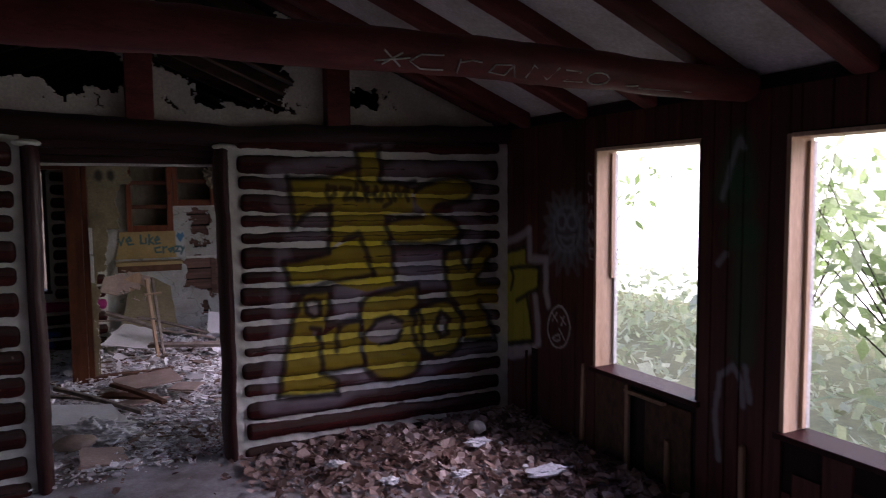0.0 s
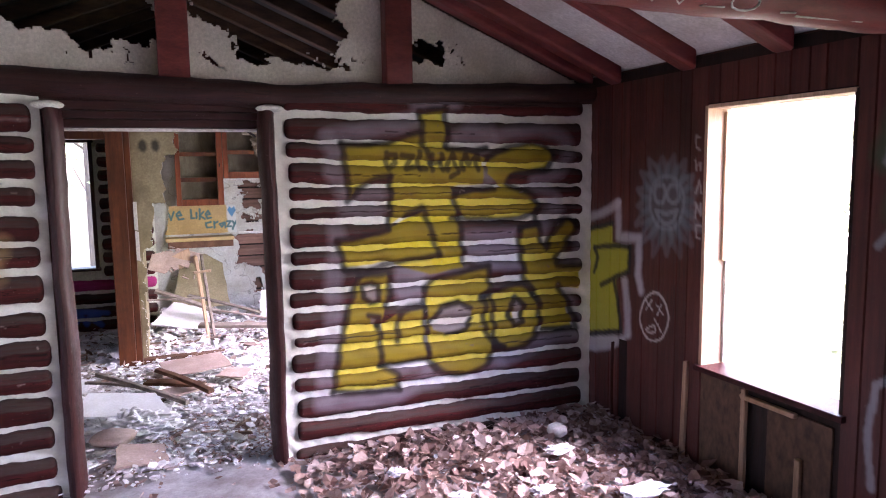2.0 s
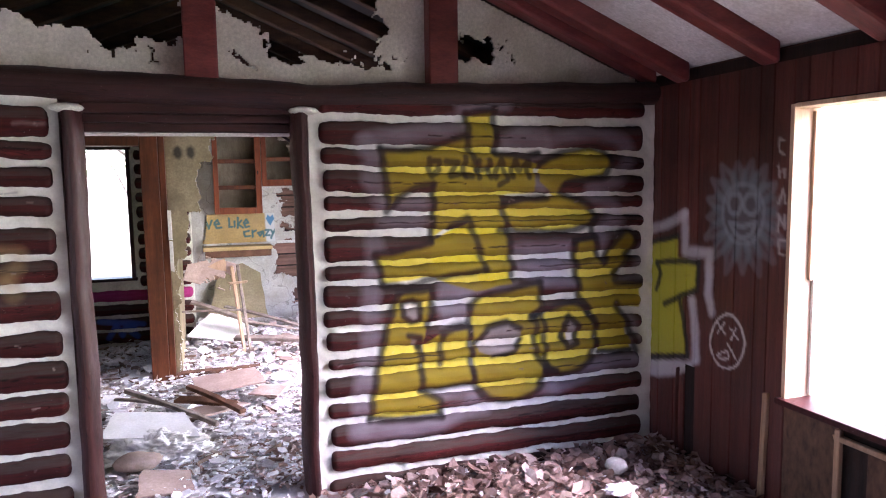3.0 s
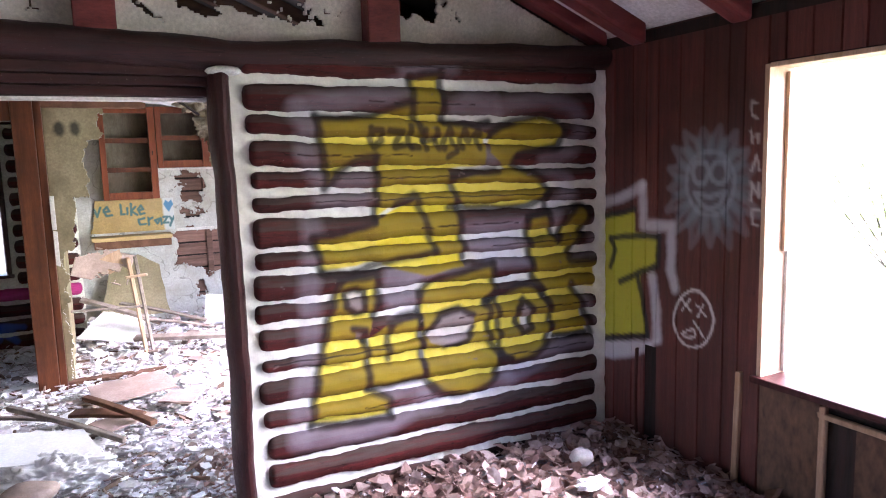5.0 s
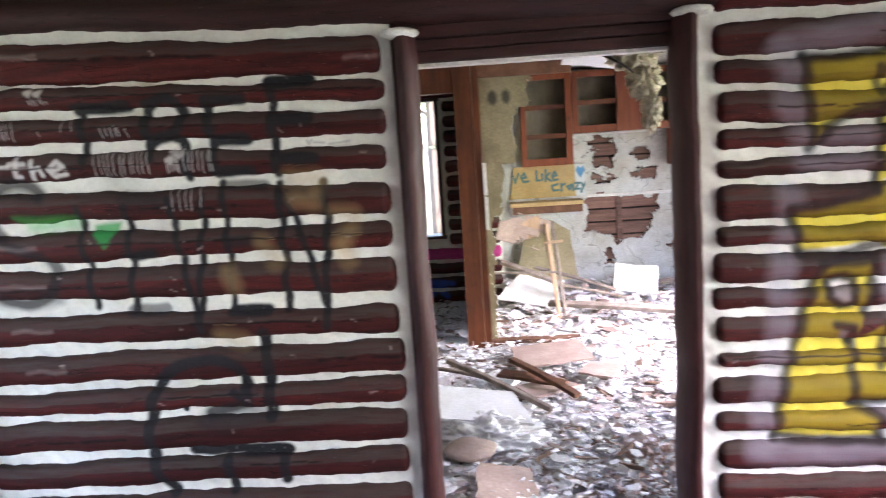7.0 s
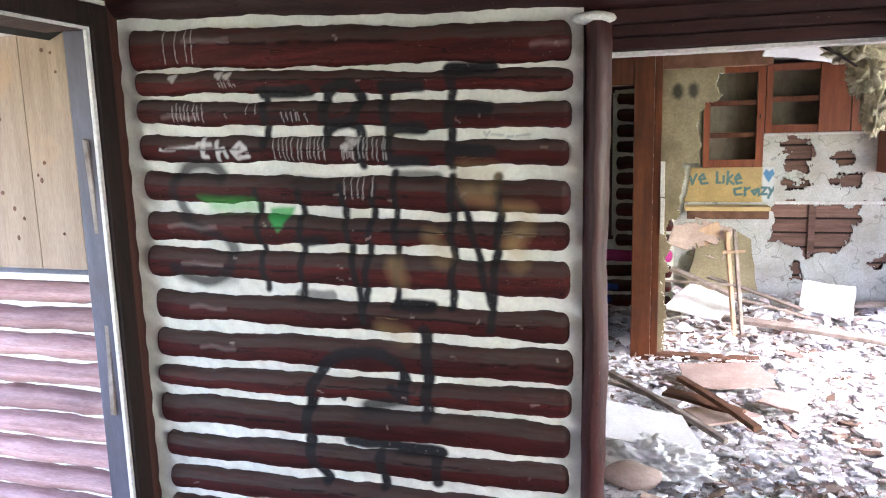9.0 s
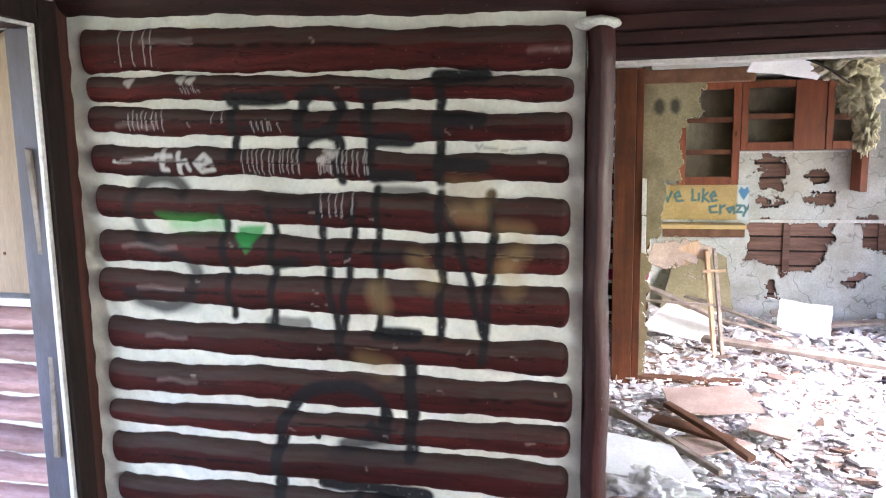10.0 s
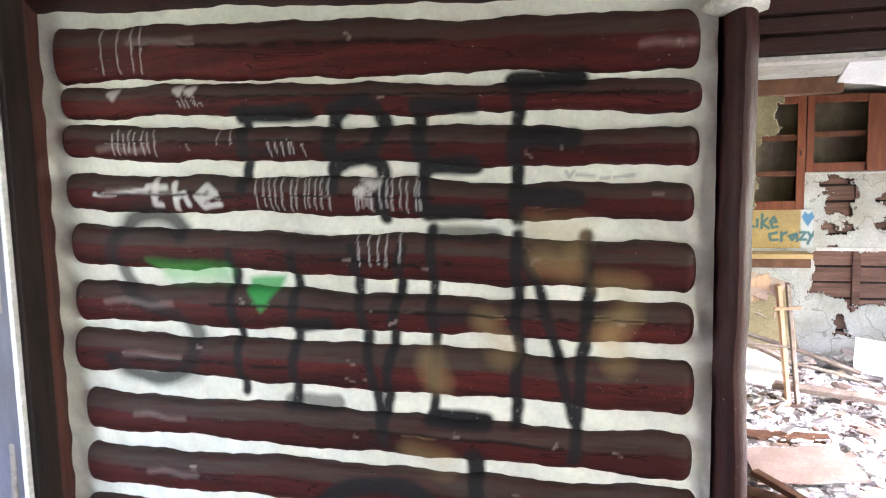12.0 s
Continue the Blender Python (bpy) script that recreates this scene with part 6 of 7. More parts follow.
# partition with its torn wallboard and the brown door frame
YP = 7.30
fr = thing("door_2", "brown wooden inner door frame standing in the torn partition", "door frame", (-0.05, YP, 0.0), kind="structure")
part("post", box(-0.135, 0.0, YP - 0.03, YP + 0.11, -0.06, 2.12, 0.006), FRAMEWOOD, fr, "orange-brown frame post with dark stains")
part("post_edge", box(0.002, 0.052, YP, YP + 0.10, -0.06, 2.12, 0.006), FRAMEWOOD, fr)
part("header", box(-1.05, -0.137, YP - 0.02, YP + 0.10, 1.92, 2.13, 0.006), FRAMEWOOD, fr)
part("post", box(-1.2, -1.06, YP - 0.03, YP + 0.11, -0.06, 2.12, 0.006), FRAMEWOOD, fr)
part("torn_strip", board(0.27, 0.03, 0.012, pose(0.065, YP - 0.012, 1.27, 0, 90, 90), 0.002, 0, 5), WHITETRIM, fr, "torn white strip on the frame")
part("torn_strip", board(0.25, 0.028, 0.012, pose(0.068, YP - 0.012, 1.02, 0, 91, 90), 0.002, 0, 6), WHITETRIM, fr)
part("bottom_plate", box(0.054, 0.75, YP + 0.01, YP + 0.10, -0.07, 0.0, 0.004), BROWNWOOD, fr, "dusty brown bottom plate")
part("top_plate", board(0.68, 0.09, 0.085, pose(0.39, YP + 0.05, 2.06, 90, 0, 0), 0.004, 0, 7), BROWNWOOD, fr, "broken brown top plate")
part("splinter", board(0.16, 0.05, 0.04, pose(0.73, YP + 0.03, 2.09, 90, -25, 0), 0.006, 0, 17), BROWNWOOD, fr)
TANTAG = []
for x in (0.152, 0.255):
    blot(TANTAG, (0.03, 0.028, 0.022), 0, 0.028, 0.9, [(x + 0.036 * math.cos(k * 0.7), 1.868 + 0.055 * math.sin(k * 0.7)) for k in range(9)])
TORN = [[(0.42, 2.2), (0.43, 1.99), (0.42, 1.90), (0.44, 1.835), (0.325, 1.765), (0.30, 1.6), (0.315, 1.385), (0.205, 1.365), (0.20, 1.13), (0.20, 1.0), (0.11, 0.97), (0.085, 0.84), (0.12, 0.8), (0.10, 0.62), (0.09, 0.42), (0.085, 0.1), (0.085, -0.2), (1.0, -0.2), (1.0, 2.2)]]
tw = torn_sheet("wall_partition", 0.052, 0.62, -0.05, 2.06, YP + 0.06, TORN, TANWALL, 91, step=0.006, thick=0.02, amount=0.006, tag=TANTAG, rim=DRYWALL)
tagged(tw, "water-stained tan wallboard torn off in a ragged line", "wall", kind="structure")
scrap = torn_sheet("wallboard_scrap", 0.0, 0.55, 0.0, 0.5, 0.0, [[(0.55, 0.0), (0.2, 0.0), (0.35, 0.2), (0.55, 0.3)], [(0.0, 0.5), (0.0, 0.3), (0.3, 0.5)]], PINKCARD, 93, step=0.012, amount=0.01)
scrap.matrix_world = pose(0.12, YP + 0.6, 0.72, -12, 18, 0) @ Matrix.Diagonal((0.8, 1, 0.55, 1))
tagged(scrap, "torn pinkish scrap of wallboard hanging behind the frame", "wallboard")
for name, a in (("wall_partition_west", (X_LEFT, -1.2, YP, YP + 0.1, -0.1, 2.2)), ("wall_kitchen_west", (X_LEFT - 0.14, X_LEFT, 4.9, 9.4, -0.3, 2.2))):
    tagged(new(name, finish(box(*a), name, TAN_PLAIN)), "plain stained wall closing the back rooms", "wall", kind="structure")

# small log room behind the frame, with its window
YL = 8.66
SCRAWL = []
for line in ([(-0.62, 0.08), (-0.55, 0.2), (-0.5, 0.1), (-0.46, 0.19)], [(-0.44, 0.18), (-0.38, 0.2), (-0.42, 0.12), (-0.36, 0.08)], [(-0.7, 0.25), (-0.3, 0.2)]):
    spray(SCRAWL, (0.05, 0.10, 0.42), 0.02, 0.02, 0.9, line)
lw = thing("wall_log_back", "small log wall with white chinking round a bright window", "wall", (-0.6, YL, 0.0), kind="structure")
for x0, x1, z0, z1 in ((-2.1, -0.82, -0.1, 2.2), (-0.36, 0.2, -0.1, 2.2), (-0.82, -0.36, -0.1, 0.67), (-0.82, -0.36, 1.95, 2.2)):
    part("wall_core", box(x0, x1, YL + 0.03, YL + 0.16, z0, z1), CHINK_PLAIN, lw)
for i in range(15):
    z = 0.02 + 0.14 * i
    spans = ((-2.1, 0.19),) if z + 0.09 < 0.66 or z > 1.93 else ((-2.1, -0.86), (-0.31, 0.19))
    for x0, x1 in spans:
        part("log", half_log(x0, x1, (z + 0.1, z), (z + 0.1, z), 700 + i, SCRAWL, MAGENTA if i == 3 else LOG, YL - 0.02, YL + 0.028, 0.012), LOG, lw)
w3 = thing("window_3", "bright empty window in the small log room", "window", (-0.59, YL, 0.68), kind="structure")
for nm, a in (("jamb", (-0.38, -0.345, YL - 0.02, YL + 0.17, 0.67, 1.95)), ("jamb", (-0.85, -0.815, YL - 0.02, YL + 0.17, 0.67, 1.95)), ("sill", (-0.86, -0.33, YL - 0.035, YL + 0.18, 0.645, 0.675)), ("head", (-0.86, -0.33, YL - 0.02, YL + 0.17, 1.945, 1.98))):
    part(nm, box(*a, 0.003), BEAM, w3)
tagged(new("wall_between_rooms", finish(box(0.06, 0.10, YP + 0.12, YL + 0.6, -0.1, 2.2), "wall_between_rooms", TAN_PLAIN)), "plain tan wall between the two back rooms", "wall", kind="structure")

# kitchen ceiling, partly fallen
KC = [[(0.70, 6.9), (0.80, 6.5), (0.66, 6.2), (0.95, 5.9), (1.5, 5.8), (2.0, 6.4), (1.8, 7.4), (1.3, 7.6), (0.95, 7.3)]]
kc = torn_sheet("ceiling_kitchen", X_LEFT, X_RIGHT, 4.81, 9.3, 0.0, KC, KPLASTER, 44, step=0.04, thick=0.015, amount=0.03)
kc.matrix_world = Matrix(((1, 0, 0, 0), (0, 0, 1, 0), (0, 1, 0, 2.195), (0, 0, 0, 1)))
tagged(kc, "white kitchen ceiling with a fallen hole", "ceiling", kind="structure")
ins = thing("hanging_insulation", "torn yellowish insulation hanging from the broken ceiling", "insulation", (0.95, 6.3, 2.1))
for k, (c, s) in enumerate((((0.98, 6.3, 2.02), (0.14, 0.12, 0.1)), ((1.05, 6.35, 1.86), (0.09, 0.08, 0.11)), ((1.08, 6.32, 1.68), (0.055, 0.05, 0.12)), ((0.80, 6.28, 2.13), (0.14, 0.12, 0.075)))):
    part("tuft", lump(bmesh.new(), c, s, k + 2, 0.45, 5, 3.5), INSUL, ins, "", True)
part("torn_felt", board(0.35, 0.16, 0.01, pose(0.80, 6.25, 1.99, 20, 25, 10), 0.002, 0.02, 4), NEAR_BLACK, ins, "black torn felt")

piece = thing("hanging_ceiling_panel", "white ceiling panel hanging down at its broken edge", "ceiling panel", (0.85, 7.0, 2.18))
part("panel", board(0.42, 0.34, 0.016, pose(0.86, 6.95, 2.10, -28, 8, 5), 0.003, 0.01, 71), DRYWALL, piece)
part("torn_paper", board(0.2, 0.06, 0.006, pose(1.02, 6.82, 2.03, 10, 40, 20), 0.001, 0.02, 72), NEAR_BLACK, piece, "black torn felt edge")

# ---- debris ----
def flakes(name, count, area, sizes, height, material, label, seed, curl=0.0, aspect=(0.5, 1.0), tilt=0.35, sides=5, heap=None):
    """Loose scraps lying over one another; one mesh."""
    r = np.random.RandomState(seed)
    verts, faces = [], []
    for i in range(count):
        for _ in range(20):
            x, y = r.uniform(area[0], area[1]), r.uniform(area[2], area[3])
            h = heap(x, y) if heap else 1.0
            if r.uniform() < min(1, h):
                break
        s = sizes[0] + (sizes[1] - sizes[0]) * r.uniform() ** 2.2
        t = s * r.uniform(0.015, 0.05) + 0.0015
        m = pose(x, y, height * h * r.uniform(0, 1) ** 1.3 + s * tilt * 0.25 + base_z(y), r.normal() * tilt * 57, r.normal() * tilt * 57, r.uniform(0, 360))
        a = np.linspace(0, 6.283, sides, endpoint=False) + r.uniform(-0.35, 0.35, sides)
        ax = r.uniform(*aspect)
        rad = s / 2 * r.uniform(0.6, 1.0, sides)
        n0 = len(verts)
        if curl:
            c = [Vector((rad[k] * math.cos(a[k]), ax * rad[k] * math.sin(a[k]), curl * s * r.uniform(-0.2, 1.0))) for k in range(sides)] + [Vector((0, 0, 0))]
            verts += [tuple(m @ v) for v in c]
            faces += [(n0 + k, n0 + (k + 1) % sides, n0 + sides) for k in range(sides)]
        else:
            verts += [tuple(m @ Vector((rad[k] * math.cos(a[k]), ax * rad[k] * math.sin(a[k]), z))) for z in (-t, t) for k in range(sides)]
            faces += [tuple(n0 + k for k in range(sides))[::-1], tuple(n0 + sides + k for k in range(sides))] + [(n0 + k, n0 + (k + 1) % sides, n0 + sides + (k + 1) % sides, n0 + sides + k) for k in range(sides)]
    me = bpy.data.meshes.new(name)
    me.from_pydata(verts, [], faces)
    me.materials.append(material)
    return tagged(new(name, me), label, "debris", kind="stuff")


def base_z(y):
    return -0.008 - 0.035 * min(max((y - 4.8) / 1.2, 0), 1)


def heap_leaf(x, y):
    along = max(0, 1 - abs(y - 4.35) / 0.75) * min(1, max(0, (x - 0.75) / 0.6))
    side = max(0, 1 - abs(x - 2.75) / 0.9) * min(1, max(0, (y - 1.5) / 1.0))
    return max(along, side, 0.9 * max(0, 1 - abs(x - 2.1) / 1.2) * max(0, 1 - abs(y - 3.9) / 0.8))


flakes("leaf_litter", 5200, (0.6, 2.88, 1.6, 4.6), (0.03, 0.13), 0.075, LEAF, "drifted dry brown leaves on the floor", 3, curl=0.24, tilt=0.38, sides=6, heap=heap_leaf)
flakes("leaf_litter", 420, (-2.0, 1.4, 2.0, 4.9), (0.03, 0.09), 0.01, LEAF, "scattered dry leaves on bare floor", 5, curl=0.25, tilt=0.3, sides=6)
flakes("leaf_litter", 260, (0.4, 1.0, 4.7, 5.4), (0.03, 0.08), 0.05, LEAF, "dark leaves drifted behind the door post", 6, curl=0.28, tilt=0.5, sides=6, heap=lambda x, y: max(0.05, 1 - abs(x - 0.8) / 0.45))
flakes("plaster_crumbs", 320, (0.9, 2.85, 2.6, 4.58), (0.015, 0.06), 0.085, FLAKES, "pale plaster crumbs among the dry leaves", 15, tilt=0.4, heap=heap_leaf)
flakes("plaster_rubble", 17000, (-1.3, 2.85, 4.75, 9.1), (0.012, 0.1), 0.04, FLAKES, "white plaster and board rubble covering the kitchen floor", 7, tilt=0.16, aspect=(0.35, 1.0))
flakes("plaster_rubble", 1500, (-0.6, 2.4, 7.4, 9.1), (0.03, 0.18), 0.14, FLAKES, "heaped broken plaster against the kitchen wall", 8, tilt=0.35, heap=lambda x, y: 0.3 + 0.7 * (y - 7.4) / 1.7)
flakes("plaster_rubble", 260, (-0.3, 0.8, 4.6, 5.4), (0.02, 0.08), 0.02, FLAKES, "small plaster crumbs in the doorway", 9, tilt=0.3)


flakes("plaster_rubble", 130, (-0.9, 2.6, 5.0, 8.9), (0.1, 0.36), 0.045, FLAKES, "larger flat sheets of broken plaster and board", 10, tilt=0.09, sides=6)
flakes("plaster_rubble", 500, (-0.5, 2.6, 5.0, 8.9), (0.05, 0.2), 0.06, SPLINTER, "brown splinters and strips of board in the rubble", 11, tilt=0.15, sides=4, aspect=(0.08, 0.35))


def slab(name, label, category, pts, thick, material, m, seed):
    """A broken sheet with an uneven outline."""
    r = random.Random(seed)
    bm = bmesh.new()
    rim = []
    for a, b in zip(pts, pts[1:] + pts[:1]):
        for k in range(4):
            s = k / 4
            j = 0.0 if k == 0 else 0.012
            rim.append((a[0] + (b[0] - a[0]) * s + r.uniform(-j, j), a[1] + (b[1] - a[1]) * s + r.uniform(-j, j)))
    lo, hi = [bm.verts.new((x, y, 0)) for x, y in rim], [bm.verts.new((x, y, thick)) for x, y in rim]
    bm.faces.new(lo[::-1]), bm.faces.new(hi)
    for k in range(len(rim)):
        bm.faces.new((lo[k], lo[(k + 1) % len(rim)], hi[(k + 1) % len(rim)], hi[k]))
    ob = new(name, finish(bm, name, material))
    ob.matrix_world = m
    return tagged(ob, label, category)


slab("drywall_sheet", "white broken drywall sheet lying on the rubble", "drywall", [(-0.3, -0.2), (0.26, -0.22), (0.16, 0.16), (-0.26, 0.2)], 0.014, DRYWALL, pose(0.0, 5.72, 0.10, 5, 5, 0), 1)
slab("drywall_sheet", "white square panel leaning on the heap", "drywall", [(-0.2, 0), (0.2, 0), (0.2, 0.3), (-0.2, 0.3)], 0.016, DRYWALL, pose(1.42, 8.55, 0.02, 62, 6, -6), 2)
slab("sheathing_piece", "dusty pink flat board lying among rubble", "board", [(-0.25, -0.18), (0.28, -0.22), (0.3, 0.16), (-0.2, 0.2)], 0.012, PINKCARD, pose(0.42, 6.78, 0.04, 4, -3, 12), 3)
slab("sheathing_piece", "dusty pink broken board under the planks", "board", [(-0.2, -0.12), (0.18, -0.15), (0.2, 0.1), (-0.1, 0.16)], 0.012, PINKCARD, pose(0.36, 6.1, 0.04, -5, 3, 40), 4)
slab("sheathing_piece", "grey broken wallboard flat on the floor", "board", [(-0.16, -0.12), (0.12, -0.16), (0.18, 0.06), (-0.04, 0.16)], 0.014, PINKCARD, pose(0.06, 4.95, 0.03, 8, 5, 20), 5)
slab("sheathing_piece", "tan broken wallboard on the floor", "board", [(-0.16, -0.1), (0.15, -0.12), (0.12, 0.1), (-0.14, 0.12)], 0.012, PINKCARD, pose(0.75, 6.4, 0.04, 3, 2, 70), 6)
slab("wallboard_piece", "large stained tan wallboard leaning behind the ladder", "wallboard", [(-0.35, 0), (0.3, 0), (0.24, 0.5), (0.05, 0.62), (-0.2, 0.55)], 0.014, TAN_PLAIN, pose(0.66, 9.05, 0.1, 74, 0, 0), 7)
slab("wallboard_piece", "grey wallboard slab leaning low in the heap", "wallboard", [(-0.3, 0), (0.32, 0), (0.2, 0.32), (-0.15, 0.36)], 0.016, DRYWALL, pose(0.40, 8.3, 0.04, 32, 8, -12), 8)
for k, (name, label, L, w, t, m, mt) in enumerate((
    ("brown_plank", "brown broken plank slanting over the rubble", 0.66, 0.05, 0.03, pose(0.35, 6.16, 0.10, 0, 4, -58), BROWNWOOD),
    ("brown_plank", "brown flat plank under other debris", 0.5, 0.09, 0.025, pose(0.30, 6.25, 0.05, 6, 0, -35), BROWNWOOD),
    ("grey_plank", "long grey lath lying across the drywall", 0.85, 0.035, 0.03, pose(0.07, 6.0, 0.12, 0, 7, -46), GREYWOOD),
    ("grey_plank", "grey splintered lath in the rubble", 0.5, 0.03, 0.02, pose(-0.12, 6.3, 0.08, 0, 3, -30), GREYWOOD),
    ("long_plank", "long dusty plank lying across the kitchen floor", 1.5, 0.08, 0.035, pose(1.28, 7.75, 0.09, 10, 2, -19), GREYWOOD),
    ("long_plank", "dusty plank lying against the kitchen wall", 1.2, 0.07, 0.03, pose(2.0, 8.7, 0.12, 10, -3, 5), GREYWOOD),
    ("grey_plank", "dark plank sticking out of the heap", 0.7, 0.06, 0.03, pose(0.48, 8.35, 0.30, 15, 22, -12), GREYWOOD),
    ("grey_plank", "thin plank sloping in the heap", 0.8, 0.05, 0.02, pose(0.85, 8.5, 0.22, 10, 15, -20), GREYWOOD),
    ("grey_plank", "splintered plank lying on the heap", 0.6, 0.06, 0.02, pose(0.95, 8.2, 0.16, -8, 12, -8), GREYWOOD),
    ("brown_plank", "brown plank half buried in white rubble", 0.5, 0.06, 0.03, pose(2.0, 7.9, 0.1, 0, 8, 35), BROWNWOOD))):
    tagged(new(name, finish(board(L, w, t, m, 0.004, 0.01, k + 50), name, mt)), label, "plank", group="loose planks")

lad = thing("step_ladder", "broken wooden ladder frame standing in the rubble", "ladder", (0.6, 7.9, 0.0))
part("rail", board(0.86, 0.055, 0.028, pose(0.60, 7.92, 0.40, 0, 84, 8), 0.003, 0, 61), RAWWOOD, lad)
part("rail", board(0.86, 0.035, 0.025, pose(0.655, 7.90, 0.40, 0, 84, 8), 0.003, 0, 62), GREYWOOD, lad)
part("rung", board(0.55, 0.018, 0.018, pose(0.36, 7.88, 0.42, 0, 2, 0), 0.003, 0, 63), GREYWOOD, lad)
part("rung", board(0.16, 0.03, 0.02, pose(0.60, 7.885, 0.67, 0, -4, 0), 0.003, 0, 64), RAWWOOD, lad)
part("brace", slab("brace", "", "", [(-0.24, -0.02), (0.1, 0.14), (0.12, 0.02), (0.02, -0.06)], 0.012, RAWWOOD, Matrix(), 65).data, RAWWOOD, lad).matrix_world = pose(0.40, 7.95, 0.76, 90, 0, 0)
for o in [o for o in bpy.data.objects if o.name.startswith("brace") and o.parent is None]:
    bpy.data.objects.remove(o)

fluff = lump(bmesh.new(), (0.0, 5.5, 0.0), (0.28, 0.2, 0.11), 4, 0.3, 6, 3.6)
lumpy = new("insulation_lump", finish(fluff, "insulation_lump", WHITEFLUFF, True))
tagged(lumpy, "white clumped insulation spilling from under drywall", "insulation", kind="stuff")
bk = thing("broken_bowl", "tan broken round basin lying in rubble", "basin", (-0.08, 5.28, 0.05))
bb = bmesh.new()
lump(bb, (-0.08, 5.28, 0.04), (0.13, 0.1, 0.05), 9, 0.15, 3)
part("bowl", bb, PINKCARD, bk, "", True)
for k, (c, s, nm, label, mt) in enumerate((
    ((2.38, 4.20, 0.085), (0.06, 0.06, 0.045), "stone", "pale rounded stone on the leaves", STONE),
    ((1.95, 3.62, 0.05), (0.06, 0.03, 0.02), "paper_scrap", "crumpled bluish white paper on the leaves", LINT),
    ((2.24, 3.95, 0.085), (0.08, 0.04, 0.025), "paper_scrap", "crumpled bluish white wrapper on the leaves", LINT),
    ((2.36, 3.36, 0.08), (0.12, 0.06, 0.025), "paper_scrap", "crumpled white paper on the leaves", LINT),
    ((1.55, 3.72, 0.05), (0.05, 0.04, 0.02), "paper_scrap", "small white scrap on the leaves", LINT),
    ((1.35, 4.1, 0.05), (0.05, 0.04, 0.02), "paper_scrap", "small white plaster scrap on the leaves", LINT))):
    tagged(new(nm, finish(lump(bmesh.new(), c, s, k + 20, 0.12 if nm == "stone" else 0.6, 3), nm, mt, nm == "stone")), label, nm.replace("_", " "))

# ---- glowing backdrop for the bright woods, trees and bushes outside the windows ----
# emission puts the overexposed daylight into this panel and helps light the room
WOODS_GLOW = bpy.data.materials.new("glowing_woods_panel")
WOODS_GLOW.use_nodes = True
hn = WOODS_GLOW.node_tree
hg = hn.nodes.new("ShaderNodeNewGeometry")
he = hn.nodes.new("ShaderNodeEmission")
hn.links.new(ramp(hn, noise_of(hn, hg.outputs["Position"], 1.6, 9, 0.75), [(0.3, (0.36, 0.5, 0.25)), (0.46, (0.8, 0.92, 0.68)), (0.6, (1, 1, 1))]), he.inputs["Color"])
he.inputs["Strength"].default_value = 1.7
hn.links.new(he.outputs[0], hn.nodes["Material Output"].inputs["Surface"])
hb = new("backdrop", finish(box(9.6, 9.7, -6, 32, -0.4, 3.8), "backdrop", WOODS_GLOW))
tagged(hb, "glowing panel standing in for overexposed woods outside", "woods", kind="structure")

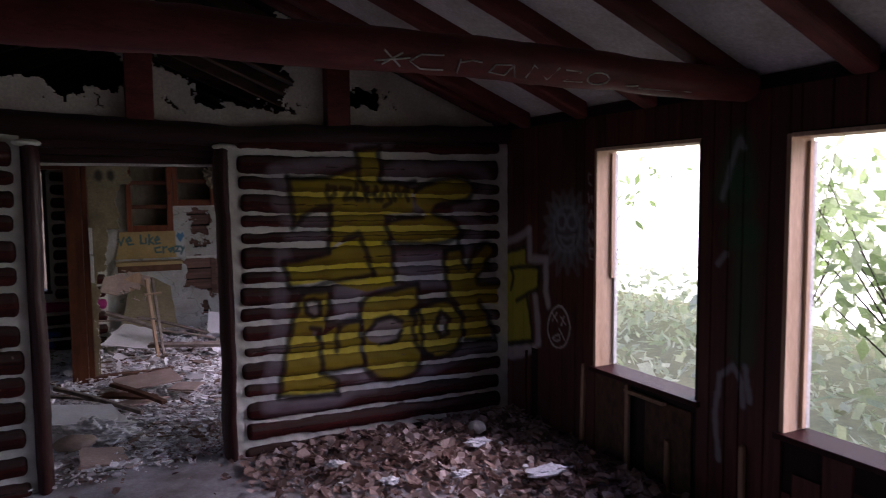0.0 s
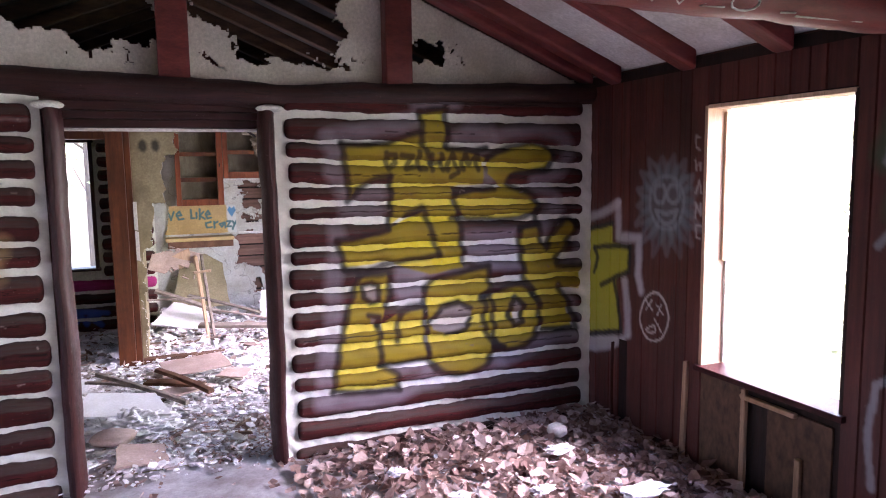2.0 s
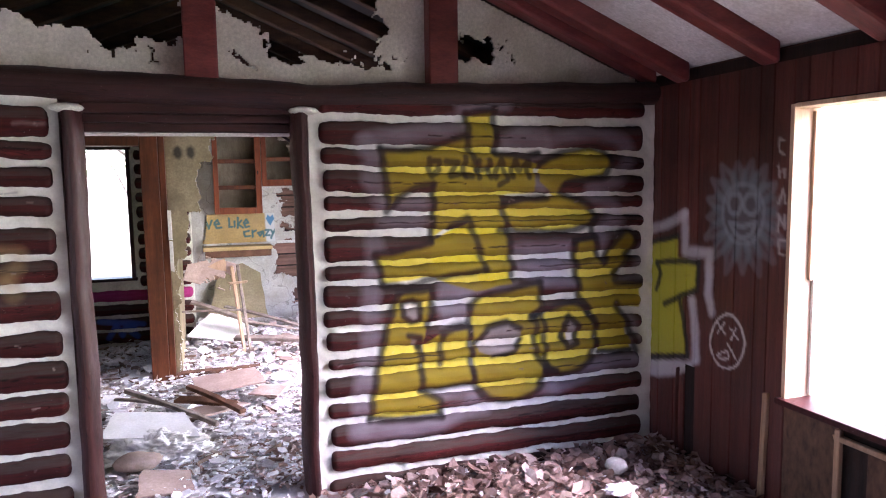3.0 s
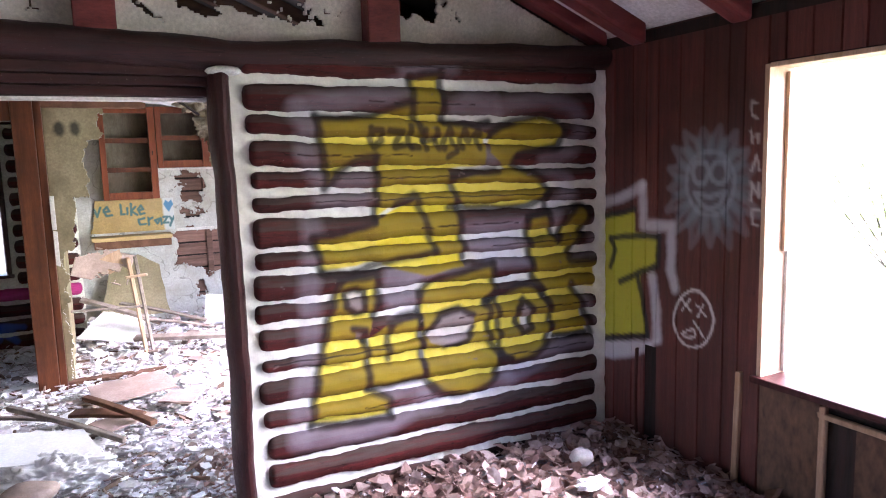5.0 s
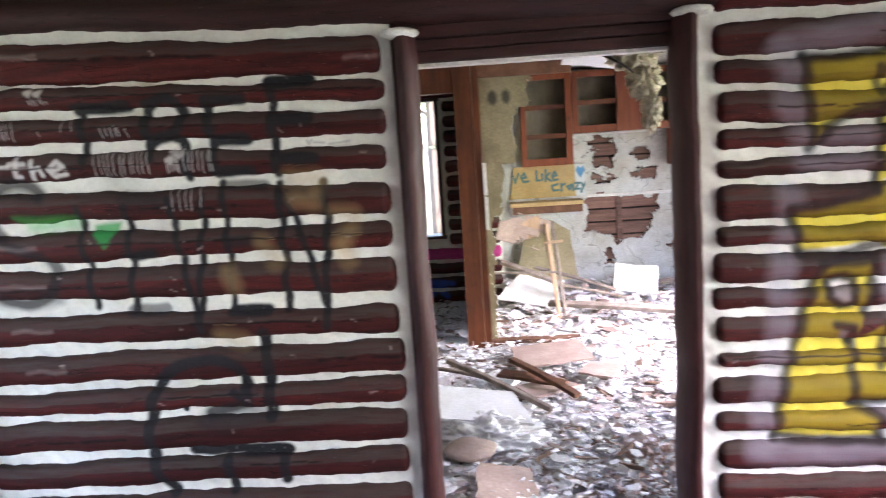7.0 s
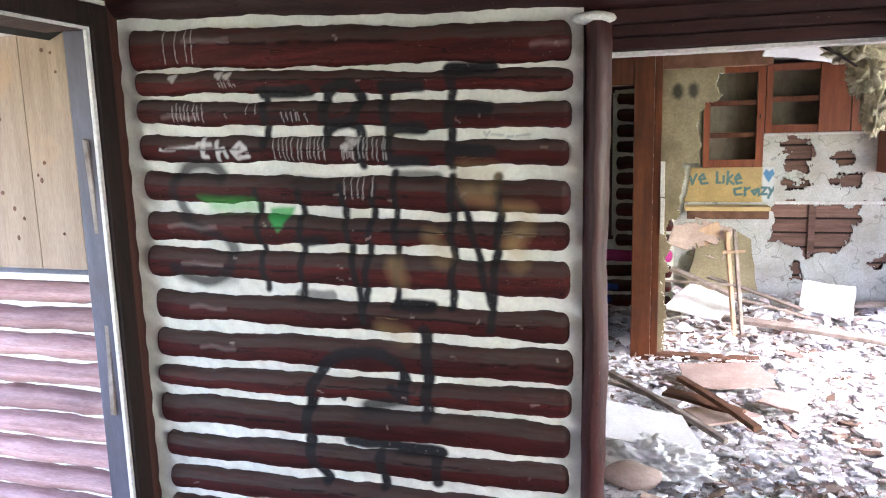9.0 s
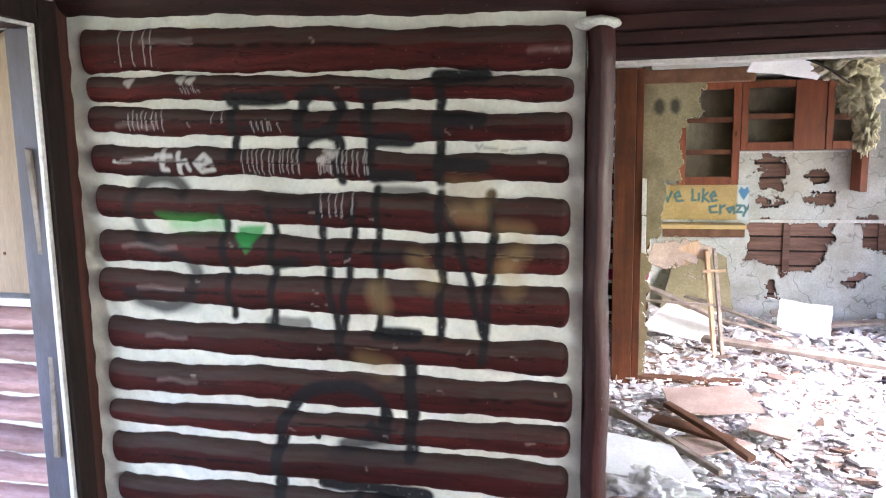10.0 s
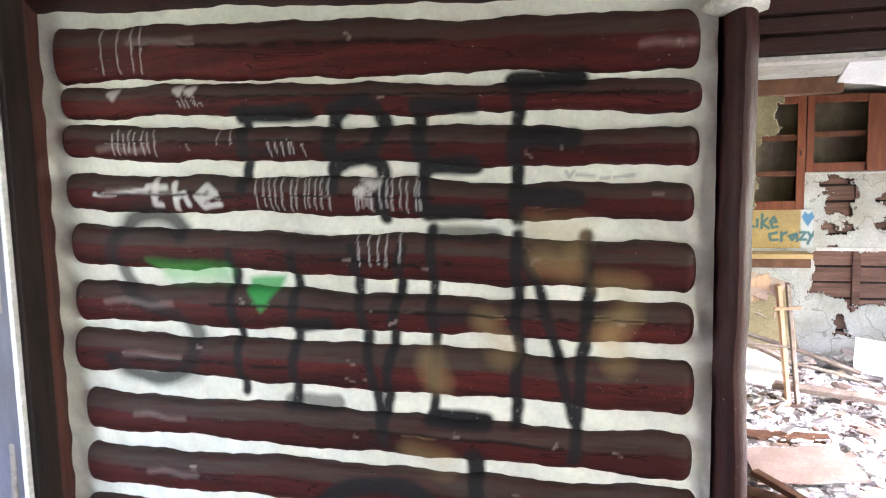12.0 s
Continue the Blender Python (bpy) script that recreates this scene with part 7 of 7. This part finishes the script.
def tree(x, y, height, spread, seed, bush=False):
    r = np.random.RandomState(seed)
    name = "bush" if bush else "tree"
    t = thing(name, "leafy green bush close outside the cabin" if bush else "tall leafy green tree outside the cabin", name, (x, y, -0.3), group="bushes outside" if bush else "trees outside")
    bm = bmesh.new()

    def limb(a, b, r0, r1):
        a, b = Vector(a), Vector(b)
        m = Matrix.Translation((a + b) / 2) @ (b - a).to_track_quat("Z", "Y").to_matrix().to_4x4()
        bmesh.ops.create_cone(bm, cap_ends=True, segments=8, radius1=r0, radius2=r1, depth=(b - a).length, matrix=m)

    tips = []
    if not bush:
        limb((x, y, -0.4), (x + r.normal() * 0.1, y + r.normal() * 0.1, height * 0.85), 0.03 * height ** 0.8, 0.03)
    for k in range(14 if bush else 18):
        z = r.uniform(0.0, 0.3) if bush else height * r.uniform(0.12, 0.8)
        ang = r.uniform(0, 6.283)
        q = spread * r.uniform(0.4, 1.0)
        tip = (x + q * math.cos(ang), y + q * math.sin(ang), z + (height * r.uniform(0.3, 0.9) if bush else height * r.uniform(0.02, 0.2)))
        limb((x, y, z - 0.1), tip, 0.012 if bush else 0.03, 0.004)
        tips.append(tip)
    part("trunk", bm, BARK, t)
    n = 520 if bush else 2600
    c = np.array(tips)[r.randint(0, len(tips), n)]
    back = r.uniform(0.15, 1.0, n)[:, None]
    base = np.array([x, y, 0.0]) * (1 - back) + c * back
    base[:, 2] = c[:, 2] * (0.4 + 0.6 * back[:, 0]) if bush else c[:, 2] * (0.9 + 0.1 * back[:, 0])
    P = base + r.normal(0, 0.16 * spread, (n, 3)) * np.array([1, 1, 0.8])
    d1, d2 = r.normal(0, 1, (n, 3)), r.normal(0, 1, (n, 3))
    d1 /= np.linalg.norm(d1, axis=1)[:, None]
    d2 -= (d1 * d2).sum(1)[:, None] * d1
    d2 /= np.linalg.norm(d2, axis=1)[:, None]
    L = r.uniform(0.05, 0.13, n)[:, None]
    V = np.stack([P - d1 * L, P + d2 * L * 0.45, P + d1 * L, P - d2 * L * 0.45], 1).reshape(-1, 3)
    V[:, 2] = np.maximum(V[:, 2], -0.3)
    me = bpy.data.meshes.new("crown")
    me.from_pydata(V.tolist(), [], np.arange(4 * n).reshape(n, 4).tolist())
    me.materials.append(GREENLEAF)
    part("crown", me, GREENLEAF, t)


for k, (x, y, h, q, b) in enumerate(((7.0, 9.4, 2.4, 1.4, True), (6.2, 3.4, 2.0, 1.2, True), (8.0, 12.0, 2.6, 1.5, True), (8.4, 6.2, 2.4, 1.3, True),
                                     (-0.8, 14.5, 8, 2.5, False), (-3.0, 13.0, 3, 1.6, True), (0.8, 12.5, 2.4, 1.3, True))):
    tree(x, y, h, q, 40 + k, b)
PALELEAF = leaf_material("pale_undergrowth_leaves", [(0, (0.42, 0.48, 0.28)), (0.6, (0.58, 0.64, 0.44)), (1, (0.7, 0.72, 0.56))], 0.5)
r = np.random.RandomState(77)
n = 9000
P = np.stack([r.uniform(3.7, 9.5, n), r.uniform(-1, 18, n), np.zeros(n)], 1)
P[:, 2] = -0.3 + r.uniform(0, 1, n) ** 1.5 * (0.25 + 0.5 * (P[:, 0] - 3.7) / 5)
d1, d2 = r.normal(0, 1, (n, 3)), r.normal(0, 1, (n, 3))
L = r.uniform(0.04, 0.10, n)[:, None] / np.linalg.norm(d1, axis=1)[:, None]
V = np.stack([P - d1 * L, P + d2 * L * 0.45, P + d1 * L, P - d2 * L * 0.45], 1).reshape(-1, 3)
V[:, 2] = np.maximum(V[:, 2], -0.31)
me = bpy.data.meshes.new("undergrowth")
me.from_pydata(V.tolist(), [], np.arange(4 * n).reshape(n, 4).tolist())
me.materials.append(PALELEAF)
tagged(new("undergrowth", me), "pale sunlit undergrowth outside the windows", "plants", kind="stuff")
